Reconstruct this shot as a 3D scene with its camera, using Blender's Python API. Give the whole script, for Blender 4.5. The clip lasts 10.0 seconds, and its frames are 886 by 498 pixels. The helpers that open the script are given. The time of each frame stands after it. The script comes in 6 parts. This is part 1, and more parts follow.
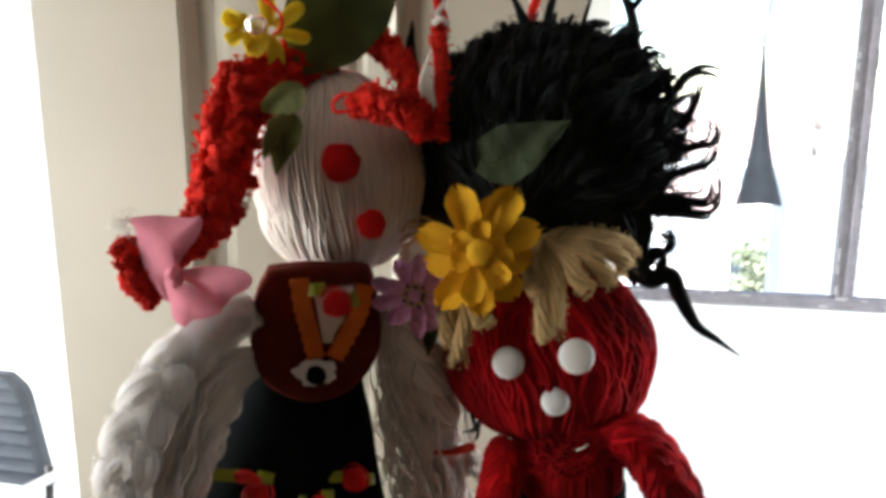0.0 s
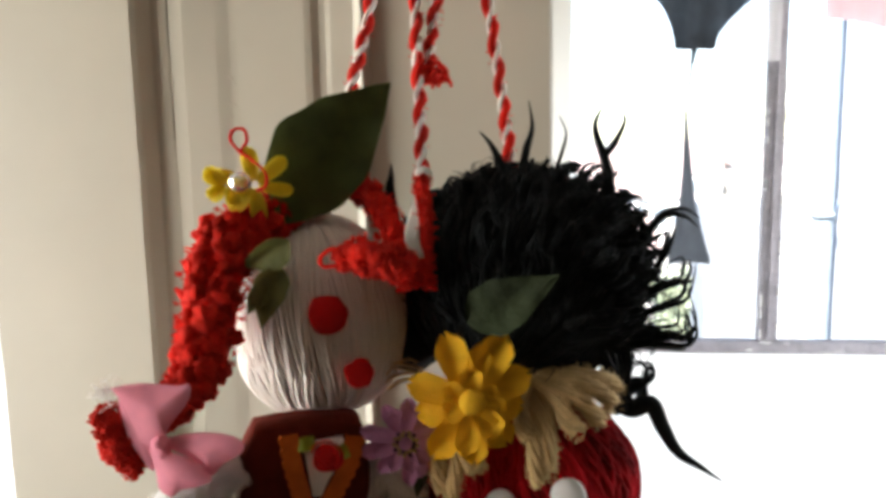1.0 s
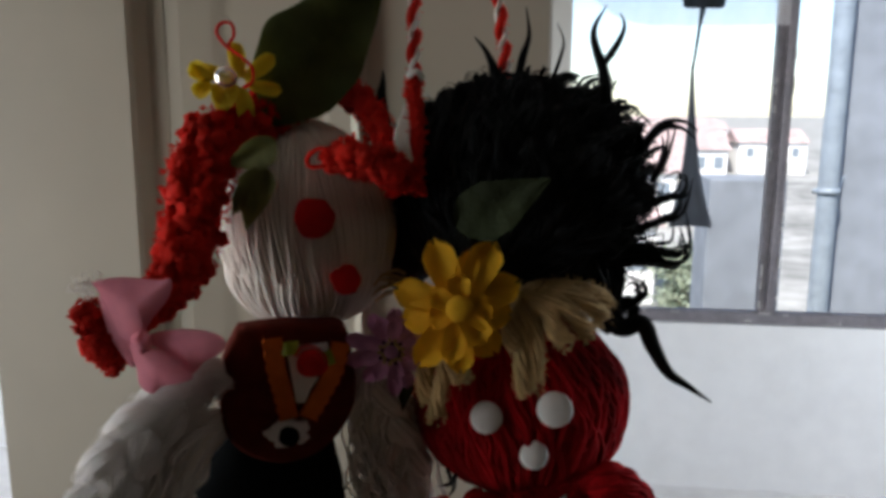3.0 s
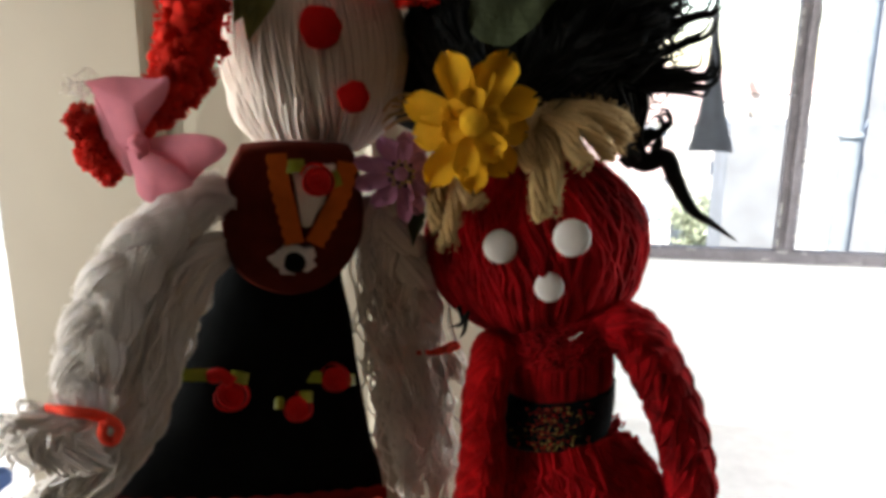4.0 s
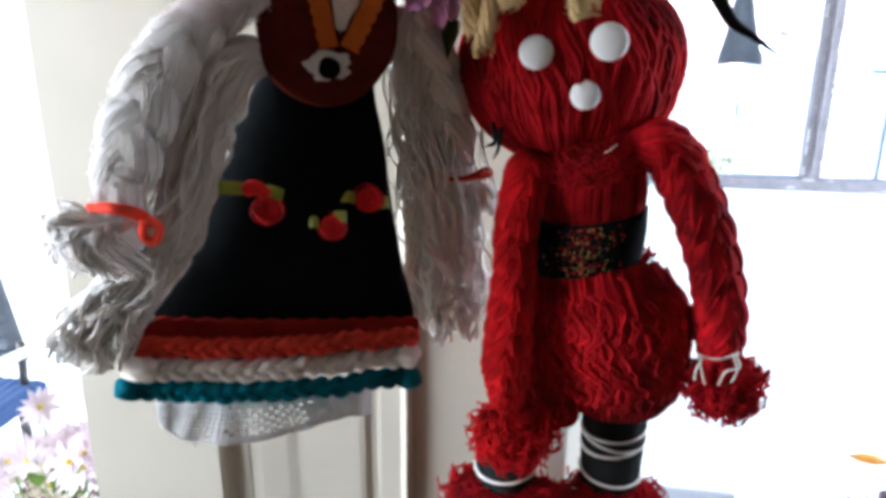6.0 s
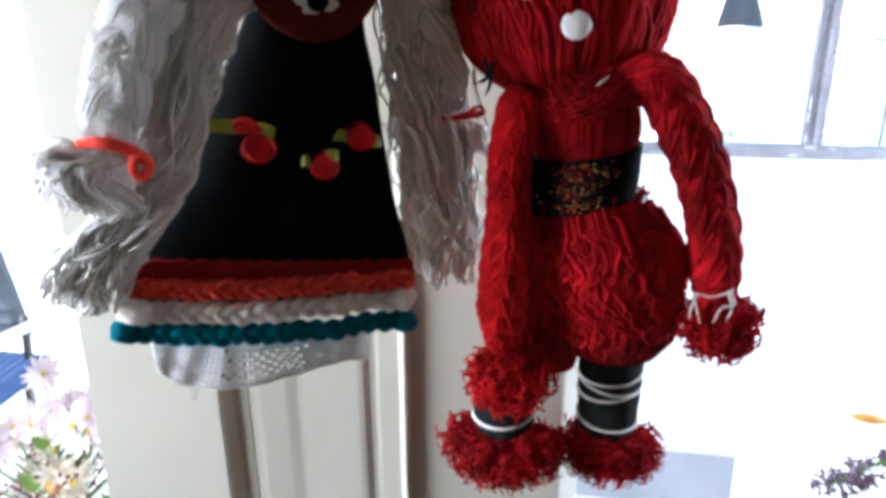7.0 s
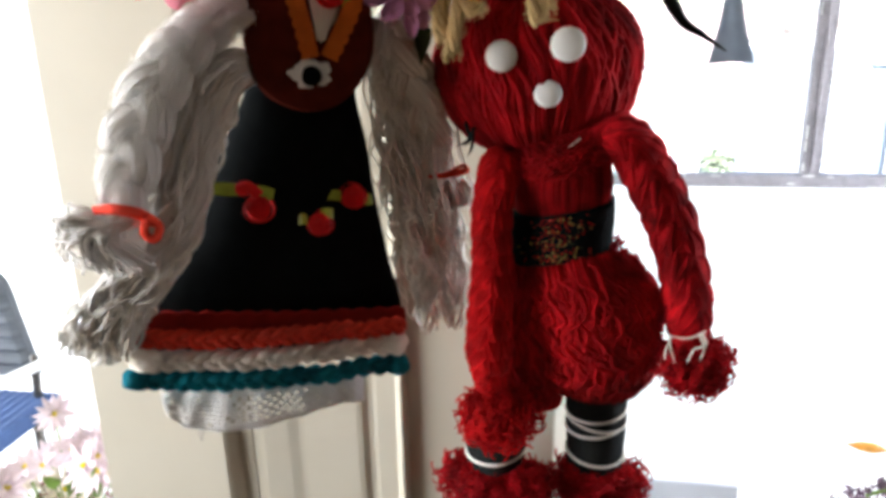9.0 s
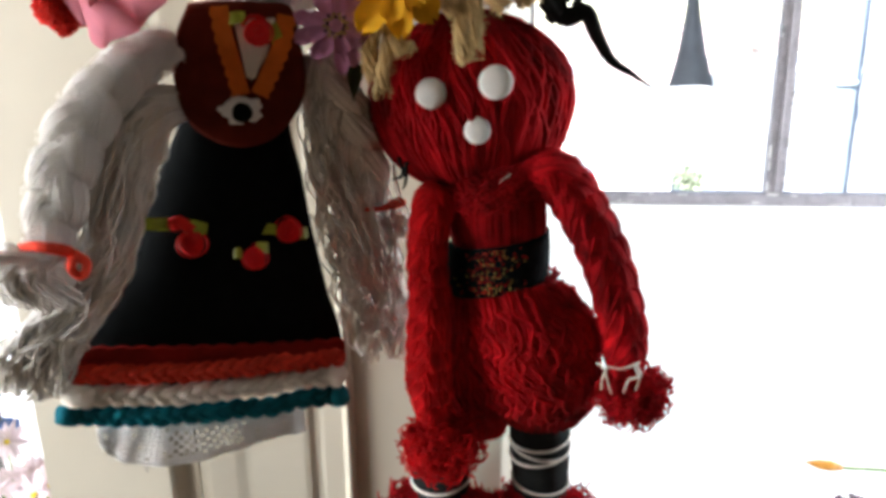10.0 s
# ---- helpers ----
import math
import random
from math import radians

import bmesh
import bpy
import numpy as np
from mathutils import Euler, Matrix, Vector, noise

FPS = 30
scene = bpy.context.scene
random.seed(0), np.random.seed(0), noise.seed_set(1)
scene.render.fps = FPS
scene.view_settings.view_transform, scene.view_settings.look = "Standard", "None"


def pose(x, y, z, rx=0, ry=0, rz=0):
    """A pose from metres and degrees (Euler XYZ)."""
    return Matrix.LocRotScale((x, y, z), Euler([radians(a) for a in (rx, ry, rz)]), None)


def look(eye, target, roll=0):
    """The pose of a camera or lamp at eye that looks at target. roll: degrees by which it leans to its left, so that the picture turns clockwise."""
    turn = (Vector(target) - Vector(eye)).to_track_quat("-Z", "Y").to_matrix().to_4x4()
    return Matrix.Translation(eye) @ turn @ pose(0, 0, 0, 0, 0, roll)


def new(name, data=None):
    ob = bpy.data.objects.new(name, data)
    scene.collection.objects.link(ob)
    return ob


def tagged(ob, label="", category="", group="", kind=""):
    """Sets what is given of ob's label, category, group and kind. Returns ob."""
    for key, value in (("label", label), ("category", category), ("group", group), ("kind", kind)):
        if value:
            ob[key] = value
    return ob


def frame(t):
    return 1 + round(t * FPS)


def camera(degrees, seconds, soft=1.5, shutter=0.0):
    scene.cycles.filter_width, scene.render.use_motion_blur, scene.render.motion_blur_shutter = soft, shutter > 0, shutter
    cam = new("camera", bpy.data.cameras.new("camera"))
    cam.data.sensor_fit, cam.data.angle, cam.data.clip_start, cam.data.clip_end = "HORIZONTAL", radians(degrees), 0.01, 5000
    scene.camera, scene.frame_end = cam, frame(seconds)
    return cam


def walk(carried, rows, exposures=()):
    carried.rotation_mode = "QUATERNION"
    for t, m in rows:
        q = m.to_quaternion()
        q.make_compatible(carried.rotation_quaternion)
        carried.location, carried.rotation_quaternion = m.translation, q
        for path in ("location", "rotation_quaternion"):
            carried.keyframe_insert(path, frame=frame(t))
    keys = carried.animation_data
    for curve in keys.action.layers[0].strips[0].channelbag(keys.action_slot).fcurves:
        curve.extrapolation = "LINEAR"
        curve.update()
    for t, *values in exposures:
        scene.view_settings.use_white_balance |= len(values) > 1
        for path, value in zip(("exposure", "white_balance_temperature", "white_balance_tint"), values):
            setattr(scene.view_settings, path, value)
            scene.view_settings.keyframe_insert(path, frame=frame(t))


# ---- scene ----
cam = camera(60.0, 10.0, soft=4.0)
METRES, EYE, TILT, LEAN, TURN = 0.5, 1.7, -11.3, -0.1, 12.0
ROWS = [
    (0.0, 0.0, 0.0, 0.0, -0.0, 0.0, -0.0),
    (0.5, -0.0488, 0.0054, 0.0509, -3.68, 1.39, 1.46),
    (1.0, -0.0633, -0.0054, 0.1118, -5.28, 3.35, 2.2),
    (1.5, -0.0555, -0.0086, 0.1279, -5.56, 3.89, 2.1),
    (2.0, -0.0429, -0.0488, 0.2353, -5.7, 7.64, 2.22),
    (2.5, -0.048, -0.0416, 0.1896, -5.5, 6.17, 1.8),
    (3.0, -0.0497, 0.0141, 0.0418, -5.17, 1.22, 0.84),
    (4.5, -0.0444, 0.0567, -0.1091, -3.7, -2.79, 0.37),
    (5.0, -0.0499, 0.0477, -0.1386, -3.31, -3.56, 0.25),
    (5.5, -0.065, 0.0472, -0.194, -2.88, -5.07, -0.09),
    (6.0, -0.0634, 0.0441, -0.2404, -2.65, -6.65, 0.3),
    (7.5, -0.0478, 0.0188, -0.2969, -2.38, -8.43, 1.35),
    (8.0, -0.0425, -0.0187, -0.2612, -2.06, -6.5, 1.59),
    (8.5, -0.0373, -0.0199, -0.2574, -2.12, -6.28, 1.74),
    (9.0, -0.0317, -0.0277, -0.2534, -2.2, -6.06, 1.88),
    (9.5, -0.0257, -0.0388, -0.2432, -2.32, -5.37, 1.87),
    (10.0, 0.0211, -0.0351, -0.2333, -4.01, -4.88, 1.93),
]
walk(cam, [(t, pose(0, 0, EYE, TILT, LEAN, TURN) @ pose(METRES * x, METRES * y, METRES * z, 90 + pitch, roll, yaw)) for t, x, y, z, yaw, pitch, roll in ROWS],
     [(0.0, 2.58, 6450, 10), (1.0, 2.58, 6650, 11), (1.5, 2.18, 6500, 11), (2.0, 1.48, 6400, 11), (2.5, 1.25, 6400, 12), (3.0, 1.05, 6300, 12), (4.5, 2.75, 7200, 12), (5.5, 2.95, 5850, 11), (7.5, 3.05, 5450, 10), (8.5, 3.0, 6100, 11), (10.0, 2.85, 6450, 11)])

# ---------- light ----------
SUN_EL, SUN_AZ = radians(50), radians(207)
world = bpy.data.worlds.new("world")
scene.world = world
world.use_nodes = True
wn = world.node_tree.nodes
sky = wn.new("ShaderNodeTexSky")
sky.sky_type, sky.sun_disc = "NISHITA", False
sky.sun_elevation, sky.sun_rotation = SUN_EL, SUN_AZ
sky.air_density, sky.dust_density = 1.0, 0.6
world.node_tree.links.new(sky.outputs[0], wn["Background"].inputs[0])
wn["Background"].inputs[1].default_value = 0.15

sun = new("sun", bpy.data.lights.new("sun", "SUN"))
sun.data.energy, sun.data.angle, sun.data.color = 5.0, radians(0.6), (1.0, 0.95, 0.86)
sun.matrix_world = look((-10, -20, 27), (0, 0, 0))


def fill_lamp(name, place, target, w, h, watts, colour=(0.93, 0.97, 1.0)):
    lamp = new(name, bpy.data.lights.new(name, "AREA"))
    lamp.data.shape, lamp.data.size, lamp.data.size_y = "RECTANGLE", w, h
    lamp.data.energy, lamp.data.color = watts, colour
    lamp.matrix_world = look(place, target)
    return lamp


# area lamps added at unseen side openings, as fill for far wall and dolls
fill_lamp("fill_lamp_left", (-3.97, 1.95, 1.5), (0, 1.95, 1.3), 2.0, 1.4, 32)
fill_lamp("fill_lamp_right", (3.07, 2.2, 1.5), (0, 2.2, 1.3), 1.9, 1.4, 24)
fill_lamp("fill_lamp_passage", (-1.56, 0.0, 1.50), (0, 0.38, 1.50), 0.9, 1.2, 7.0, (1.0, 0.97, 0.92))


# ---------- materials ----------
def material(name, colour, rough=0.8, metal=0.0, vary=0.12, grain=40.0, bump=0.2, bump_scale=300.0, second=None,
             stain=6.0, sheen=0.0, spec=0.4, stripes=0.0, per_object=0.0, depth=0.0015):
    m = bpy.data.materials.new(name)
    m.use_nodes = True
    n, ln = m.node_tree.nodes, m.node_tree.links
    b = n["Principled BSDF"]
    b.inputs["Roughness"].default_value = rough
    b.inputs["Metallic"].default_value = metal
    b.inputs["Specular IOR Level"].default_value = spec
    b.inputs["Sheen Weight"].default_value = sheen
    b.inputs["Sheen Roughness"].default_value = 0.6
    tc = n.new("ShaderNodeTexCoord")
    n1 = n.new("ShaderNodeTexNoise")
    n1.inputs["Scale"].default_value, n1.inputs["Detail"].default_value = grain, 6
    n2 = n.new("ShaderNodeTexNoise")
    n2.inputs["Scale"].default_value, n2.inputs["Detail"].default_value = stain, 3
    mixv = n.new("ShaderNodeMath")
    mixv.operation = "MULTIPLY_ADD"
    mixv.inputs[1].default_value = 0.5
    half = n.new("ShaderNodeMath")
    half.operation = "MULTIPLY"
    half.inputs[1].default_value = 0.5
    ln.new(tc.outputs["Object"], n1.inputs["Vector"])
    ln.new(tc.outputs["Object"], n2.inputs["Vector"])
    ln.new(n2.outputs["Fac"], half.inputs[0])
    ln.new(n1.outputs["Fac"], mixv.inputs[0])
    ln.new(half.outputs[0], mixv.inputs[2])
    ramp = n.new("ShaderNodeValToRGB")
    c = np.array(colour)
    lo = np.clip(c * (1 - 2.2 * vary), 0, 1) if second is None else np.array(second)
    hi = np.clip(c * (1 + 1.2 * vary), 0, 1)
    ramp.color_ramp.elements[0].position, ramp.color_ramp.elements[1].position = 0.3, 0.68
    ramp.color_ramp.elements[0].color, ramp.color_ramp.elements[1].color = (*lo, 1), (*hi, 1)
    ln.new(mixv.outputs[0], ramp.inputs[0])
    last = ramp.outputs[0]
    if per_object:
        geo = n.new("ShaderNodeNewGeometry")
        hsv = n.new("ShaderNodeHueSaturation")
        mr = n.new("ShaderNodeMapRange")
        mr.inputs["To Min"].default_value, mr.inputs["To Max"].default_value = 1 - per_object, 1 + per_object
        ln.new(geo.outputs["Random Per Island"], mr.inputs["Value"])
        ln.new(mr.outputs[0], hsv.inputs["Value"])
        ln.new(last, hsv.inputs["Color"])
        last = hsv.outputs[0]
    ln.new(last, b.inputs["Base Color"])
    nb = n.new("ShaderNodeTexNoise")
    nb.inputs["Scale"].default_value, nb.inputs["Detail"].default_value = bump_scale, 5
    ln.new(tc.outputs["Object"], nb.inputs["Vector"])
    bp = n.new("ShaderNodeBump")
    bp.inputs["Strength"].default_value, bp.inputs["Distance"].default_value = bump, depth
    ln.new(nb.outputs["Fac"], bp.inputs["Height"])
    ln.new(bp.outputs[0], b.inputs["Normal"])
    return m


def lets_light_through(m, share):
    """Thin fibres pass part of the light that falls on their far side."""
    n, ln = m.node_tree.nodes, m.node_tree.links
    b, out = n["Principled BSDF"], n["Material Output"]
    tr = n.new("ShaderNodeBsdfTranslucent")
    mix = n.new("ShaderNodeMixShader")
    mix.inputs[0].default_value = share
    ln.new(b.inputs["Base Color"].links[0].from_socket, tr.inputs["Color"])
    ln.new(b.outputs[0], mix.inputs[1])
    ln.new(tr.outputs[0], mix.inputs[2])
    ln.new(mix.outputs[0], out.inputs["Surface"])
    return m


def yarn(name, colour, vary=0.2, isl=0.18, sheen=0.12, through_share=0.12):
    m = material(name, colour, 0.95, vary=vary, grain=60, stain=14, bump=0.7, bump_scale=900, sheen=sheen, spec=0.15, per_object=isl, depth=0.001)
    return lets_light_through(m, through_share)


def felt(name, colour, vary=0.14):
    return material(name, colour, 0.97, vary=vary, grain=120, stain=25, bump=0.5, bump_scale=1400, sheen=0.0, spec=0.06, depth=0.0006)


M_PAINT = material("cream_gloss_paint", (0.51, 0.475, 0.385), 0.42, vary=0.05, grain=9, stain=2.5, bump=0.12, bump_scale=60, depth=0.002)
# dark tan for walls out of view, picked to cut bounced fill
M_BOUNCE_CUT_TAN = material("bounce_cutting_tan", (0.15, 0.10, 0.066), 0.85, vary=0.05, grain=12, stain=1.5, bump=0.2, bump_scale=90, depth=0.003)
M_WALL = material("white_wall_paint", (0.80, 0.80, 0.79), 0.85, vary=0.03, grain=12, stain=1.5, bump=0.2, bump_scale=90, depth=0.003)
# ceiling and passage floor are unseen, darkened to lower fill from the front
M_CEIL = material("bounce_cutting_ceiling", (0.42, 0.38, 0.33), 0.9, vary=0.03, bump=0.1)
M_FLOOR_BOUNCE_CUT = material("bounce_cutting_brown_floor", (0.24, 0.17, 0.11), 0.55, vary=0.12, grain=14, stain=2, bump=0.1, bump_scale=120)
M_FLOOR = material("pale_floor", (0.66, 0.65, 0.64), 0.45, vary=0.08, grain=14, stain=2, bump=0.1, bump_scale=120)
M_FRAME = material("worn_brown_frame_paint", (0.20, 0.185, 0.20), 0.6, vary=0.16, grain=50, stain=10, bump=0.4, bump_scale=150)
M_CHIP = material("chipped_white_paint", (0.50, 0.49, 0.47), 0.7, vary=0.25, bump=0.5)
M_CRACK = material("dark_gap", (0.05, 0.035, 0.025), 0.9, vary=0.3)
M_WHITE_YARN = yarn("white_yarn", (0.92, 0.88, 0.81), 0.04, 0.05, 0.2, 0.08)
M_WHITE_WOOL = yarn("white_wool", (0.95, 0.93, 0.90), 0.01, 0.02, 0.35, 0.32)
M_CREAM_YARN = yarn("tan_yarn", (0.60, 0.42, 0.19), 0.16, 0.16)
M_RED_YARN = yarn("red_yarn", (0.44, 0.005, 0.010), 0.34, 0.34, 0.0)
# lit copy of the red yarn: light from the left put into arm colour
M_RED_YARN_LIT = yarn("lit_red_yarn", (0.56, 0.006, 0.009), 0.28, 0.28, 0.0)
M_SCARLET = yarn("scarlet_crochet_yarn", (0.80, 0.026, 0.014), 0.20, 0.14, 0.04, 0.25)
M_CORAL = yarn("coral_yarn", (0.82, 0.075, 0.045), 0.2, 0.2, 0.0)
M_TEAL = yarn("teal_yarn", (0.006, 0.20, 0.27), 0.25, 0.25, 0.0)
M_BLACK_WOOL = yarn("black_wool", (0.009, 0.012, 0.013), 0.3, 0.35, 0.04, 0.02)
M_BLACK_FELT = material("black_felt", (0.0055, 0.0065, 0.007), 0.98, vary=0.2, grain=120, stain=25, bump=0.5, bump_scale=1400, spec=0.04, depth=0.0006)
M_MAROON = felt("maroon_felt", (0.110, 0.017, 0.010))
M_DARKRED = felt("dark_red_felt", (0.24, 0.014, 0.010))
M_ORANGE = felt("orange_felt", (0.60, 0.13, 0.02))
M_RED_FELT = felt("red_felt", (0.58, 0.012, 0.012))
M_PINK = lets_light_through(felt("pink_felt", (0.86, 0.34, 0.42), 0.07), 0.3)
M_YELLOW = lets_light_through(felt("yellow_felt", (0.97, 0.53, 0.035), 0.10), 0.2)
M_YELLOW2 = lets_light_through(material("yellow_cloth_petals", (0.90, 0.72, 0.05), 0.7, vary=0.10, grain=80, bump=0.3, bump_scale=500), 0.3)
M_LILAC = felt("lilac_felt", (0.56, 0.25, 0.44), 0.12)
# hair leaf's shade is put into this green; the big leaf's is the lit one
M_LEAF_SHADED = material("shaded_green_cloth_leaf", (0.024, 0.036, 0.010), 0.85, vary=0.2, grain=60, stain=18, bump=0.4, bump_scale=350)
M_LEAF_BIG = lets_light_through(material("green_cloth_leaf", (0.115, 0.145, 0.045), 0.85, vary=0.2, grain=60, stain=18, bump=0.4, bump_scale=350), 0.3)
M_LEAF2 = material("light_green_cloth_leaf", (0.33, 0.35, 0.13), 0.75, vary=0.3, grain=50, stain=30, bump=0.4, bump_scale=350)
lets_light_through(M_LEAF2, 0.35)
M_SATIN = material("red_satin_ribbon", (0.84, 0.012, 0.012), 0.5, vary=0.2, grain=120, bump=0.2, spec=0.25)
M_GREEN_SATIN = material("green_satin_ribbon", (0.36, 0.42, 0.03), 0.35, vary=0.2, grain=120, bump=0.2)
M_WHITE_FELT = felt("white_felt", (0.82, 0.81, 0.79), 0.05)
M_LACE = yarn("white_lace", (0.95, 0.94, 0.92), 0.02, 0.03, 0.25, 0.06)
M_BEAD = material("clear_bead", (0.9, 0.88, 0.75), 0.05, vary=0.05, spec=0.6)
M_BEAD.node_tree.nodes["Principled BSDF"].inputs["Transmission Weight"].default_value = 0.9
M_BELT = material("dark_patterned_ribbon", (0.006, 0.009, 0.011), 0.8, vary=0.3, grain=300, bump=0.4, spec=0.05)
M_GOLD = yarn("gold_thread", (0.42, 0.30, 0.07))
M_NAVY_CLOTH = material("navy_stretch_cloth", (0.030, 0.042, 0.058), 0.8, vary=0.25, grain=20, stain=5, bump=0.3, bump_scale=200)
M_GREY_CLOTH = material("grey_cloth", (0.13, 0.15, 0.18), 0.85, vary=0.15, grain=20, bump=0.3)
lets_light_through(M_GREY_CLOTH, 0.35)
M_BAG = material("pale_pink_plastic", (0.86, 0.68, 0.71), 0.3, vary=0.08, bump=0.3, bump_scale=40)
M_SHEER = material("pale_thin_cloth", (0.96, 0.95, 0.96), 0.9, vary=0.02)
M_BAGRED = material("red_print", (0.62, 0.06, 0.06), 0.5, vary=0.2)
M_BAGYEL = material("amber_print", (0.75, 0.38, 0.08), 0.5, vary=0.2)
M_BOX = material("speckled_beige_plastic", (0.50, 0.42, 0.33), 0.6, vary=0.3, grain=260, stain=60, bump=0.2)
M_METAL = material("dark_metal", (0.12, 0.11, 0.10), 0.4, 0.9, vary=0.2)
M_CHAIR = material("grey_plastic", (0.075, 0.085, 0.10), 0.55, vary=0.1)
M_BLUE = material("blue_seat_cloth", (0.045, 0.085, 0.20), 0.85, vary=0.12, grain=90, bump=0.4)
M_WOOD = material("white_table_top", (0.78, 0.77, 0.74), 0.5, vary=0.06)
M_GREYBOX = material("grey_plastic_box", (0.42, 0.43, 0.47), 0.5, vary=0.06, grain=8)
M_PETAL = material("pale_pink_cloth_petal", (0.85, 0.72, 0.76), 0.7, vary=0.1, grain=30, bump=0.3, per_object=0.12)
M_IVORY = material("ivory_cloth_petal", (0.80, 0.72, 0.58), 0.7, vary=0.14, grain=30, bump=0.3, per_object=0.12)
M_BERRY = material("dark_berry", (0.26, 0.10, 0.10), 0.5, vary=0.3, per_object=0.3)
M_STEM = material("green_stem", (0.20, 0.33, 0.07), 0.55, vary=0.2)
M_HYAC = material("withered_purple_petal", (0.17, 0.11, 0.15), 0.8, vary=0.3, per_object=0.3)
M_TULIP = material("orange_tulip_petal", (0.80, 0.36, 0.06), 0.5, vary=0.2, grain=60)
M_VASE = material("white_ceramic", (0.75, 0.75, 0.74), 0.25, vary=0.03)
M_CONC = material("grey_concrete", (0.24, 0.265, 0.30), 0.9, vary=0.15, grain=5, stain=0.8, bump=0.4, bump_scale=40, depth=0.01)
M_PIPE = material("zinc_pipe", (0.30, 0.35, 0.40), 0.5, 0.2, vary=0.15)
# red tiles washed out: the haze of distance is mixed into this colour
M_ROOF = material("hazed_red_roof_tiles", (0.46, 0.35, 0.33), 0.85, vary=0.2, grain=3, stain=0.5)
M_FACADE = material("white_facade", (0.75, 0.74, 0.72), 0.9, vary=0.1, grain=2, stain=0.3)
# house panes likewise lightened in colour to look hazy from afar
M_PANE = material("hazed_pane", (0.22, 0.26, 0.30), 0.1, vary=0.1)
# distance haze is put into the leaf colour, far paler than real leaves
M_HAZED_FOLIAGE = material("hazed_foliage", (0.40, 0.45, 0.33), 0.7, vary=0.4, grain=3, per_object=0.4)
lets_light_through(M_HAZED_FOLIAGE, 0.35)
M_BARK = material("bark", (0.12, 0.09, 0.06), 0.9, vary=0.3)
M_GROUND = material("ground_grass_and_paving", (0.34, 0.335, 0.31), 0.95, vary=0.3, grain=0.6, stain=0.1)

M_GLASS = bpy.data.materials.new("window_glass")
M_GLASS.use_nodes = True
gb = M_GLASS.node_tree.nodes["Principled BSDF"]
gb.inputs["Transmission Weight"].default_value, gb.inputs["Roughness"].default_value, gb.inputs["IOR"].default_value = 1.0, 0.0, 1.02


# ---------- mesh helpers ----------
def smooth_path(pts, n):
    p = np.array(pts, float)
    if len(p) == 2:
        s = np.linspace(0, 1, n)[:, None]
        return p[0] * (1 - s) + p[1] * s
    q = np.vstack([2 * p[0] - p[1], p, 2 * p[-1] - p[-2]])
    out = []
    for u in np.linspace(0, len(p) - 1, n):
        i = min(int(u), len(p) - 2)
        f = u - i
        a, b, c, d = q[i:i + 4]
        out.append(0.5 * (2 * b + (c - a) * f + (2 * a - 5 * b + 4 * c - d) * f * f + (3 * b - a - 3 * c + d) * f ** 3))
    return np.array(out)


def frames(p):
    t = np.gradient(p, axis=0)
    t /= np.linalg.norm(t, axis=1)[:, None] + 1e-12
    ref = np.array([0, -1.0, 0]) if abs(t[0][1]) < 0.9 else np.array([1.0, 0, 0])
    n = np.zeros_like(p)
    v = ref
    for i in range(len(p)):
        v = v - t[i] * (v @ t[i])
        v /= np.linalg.norm(v) + 1e-12
        n[i] = v
    return t, n, np.cross(t, n)


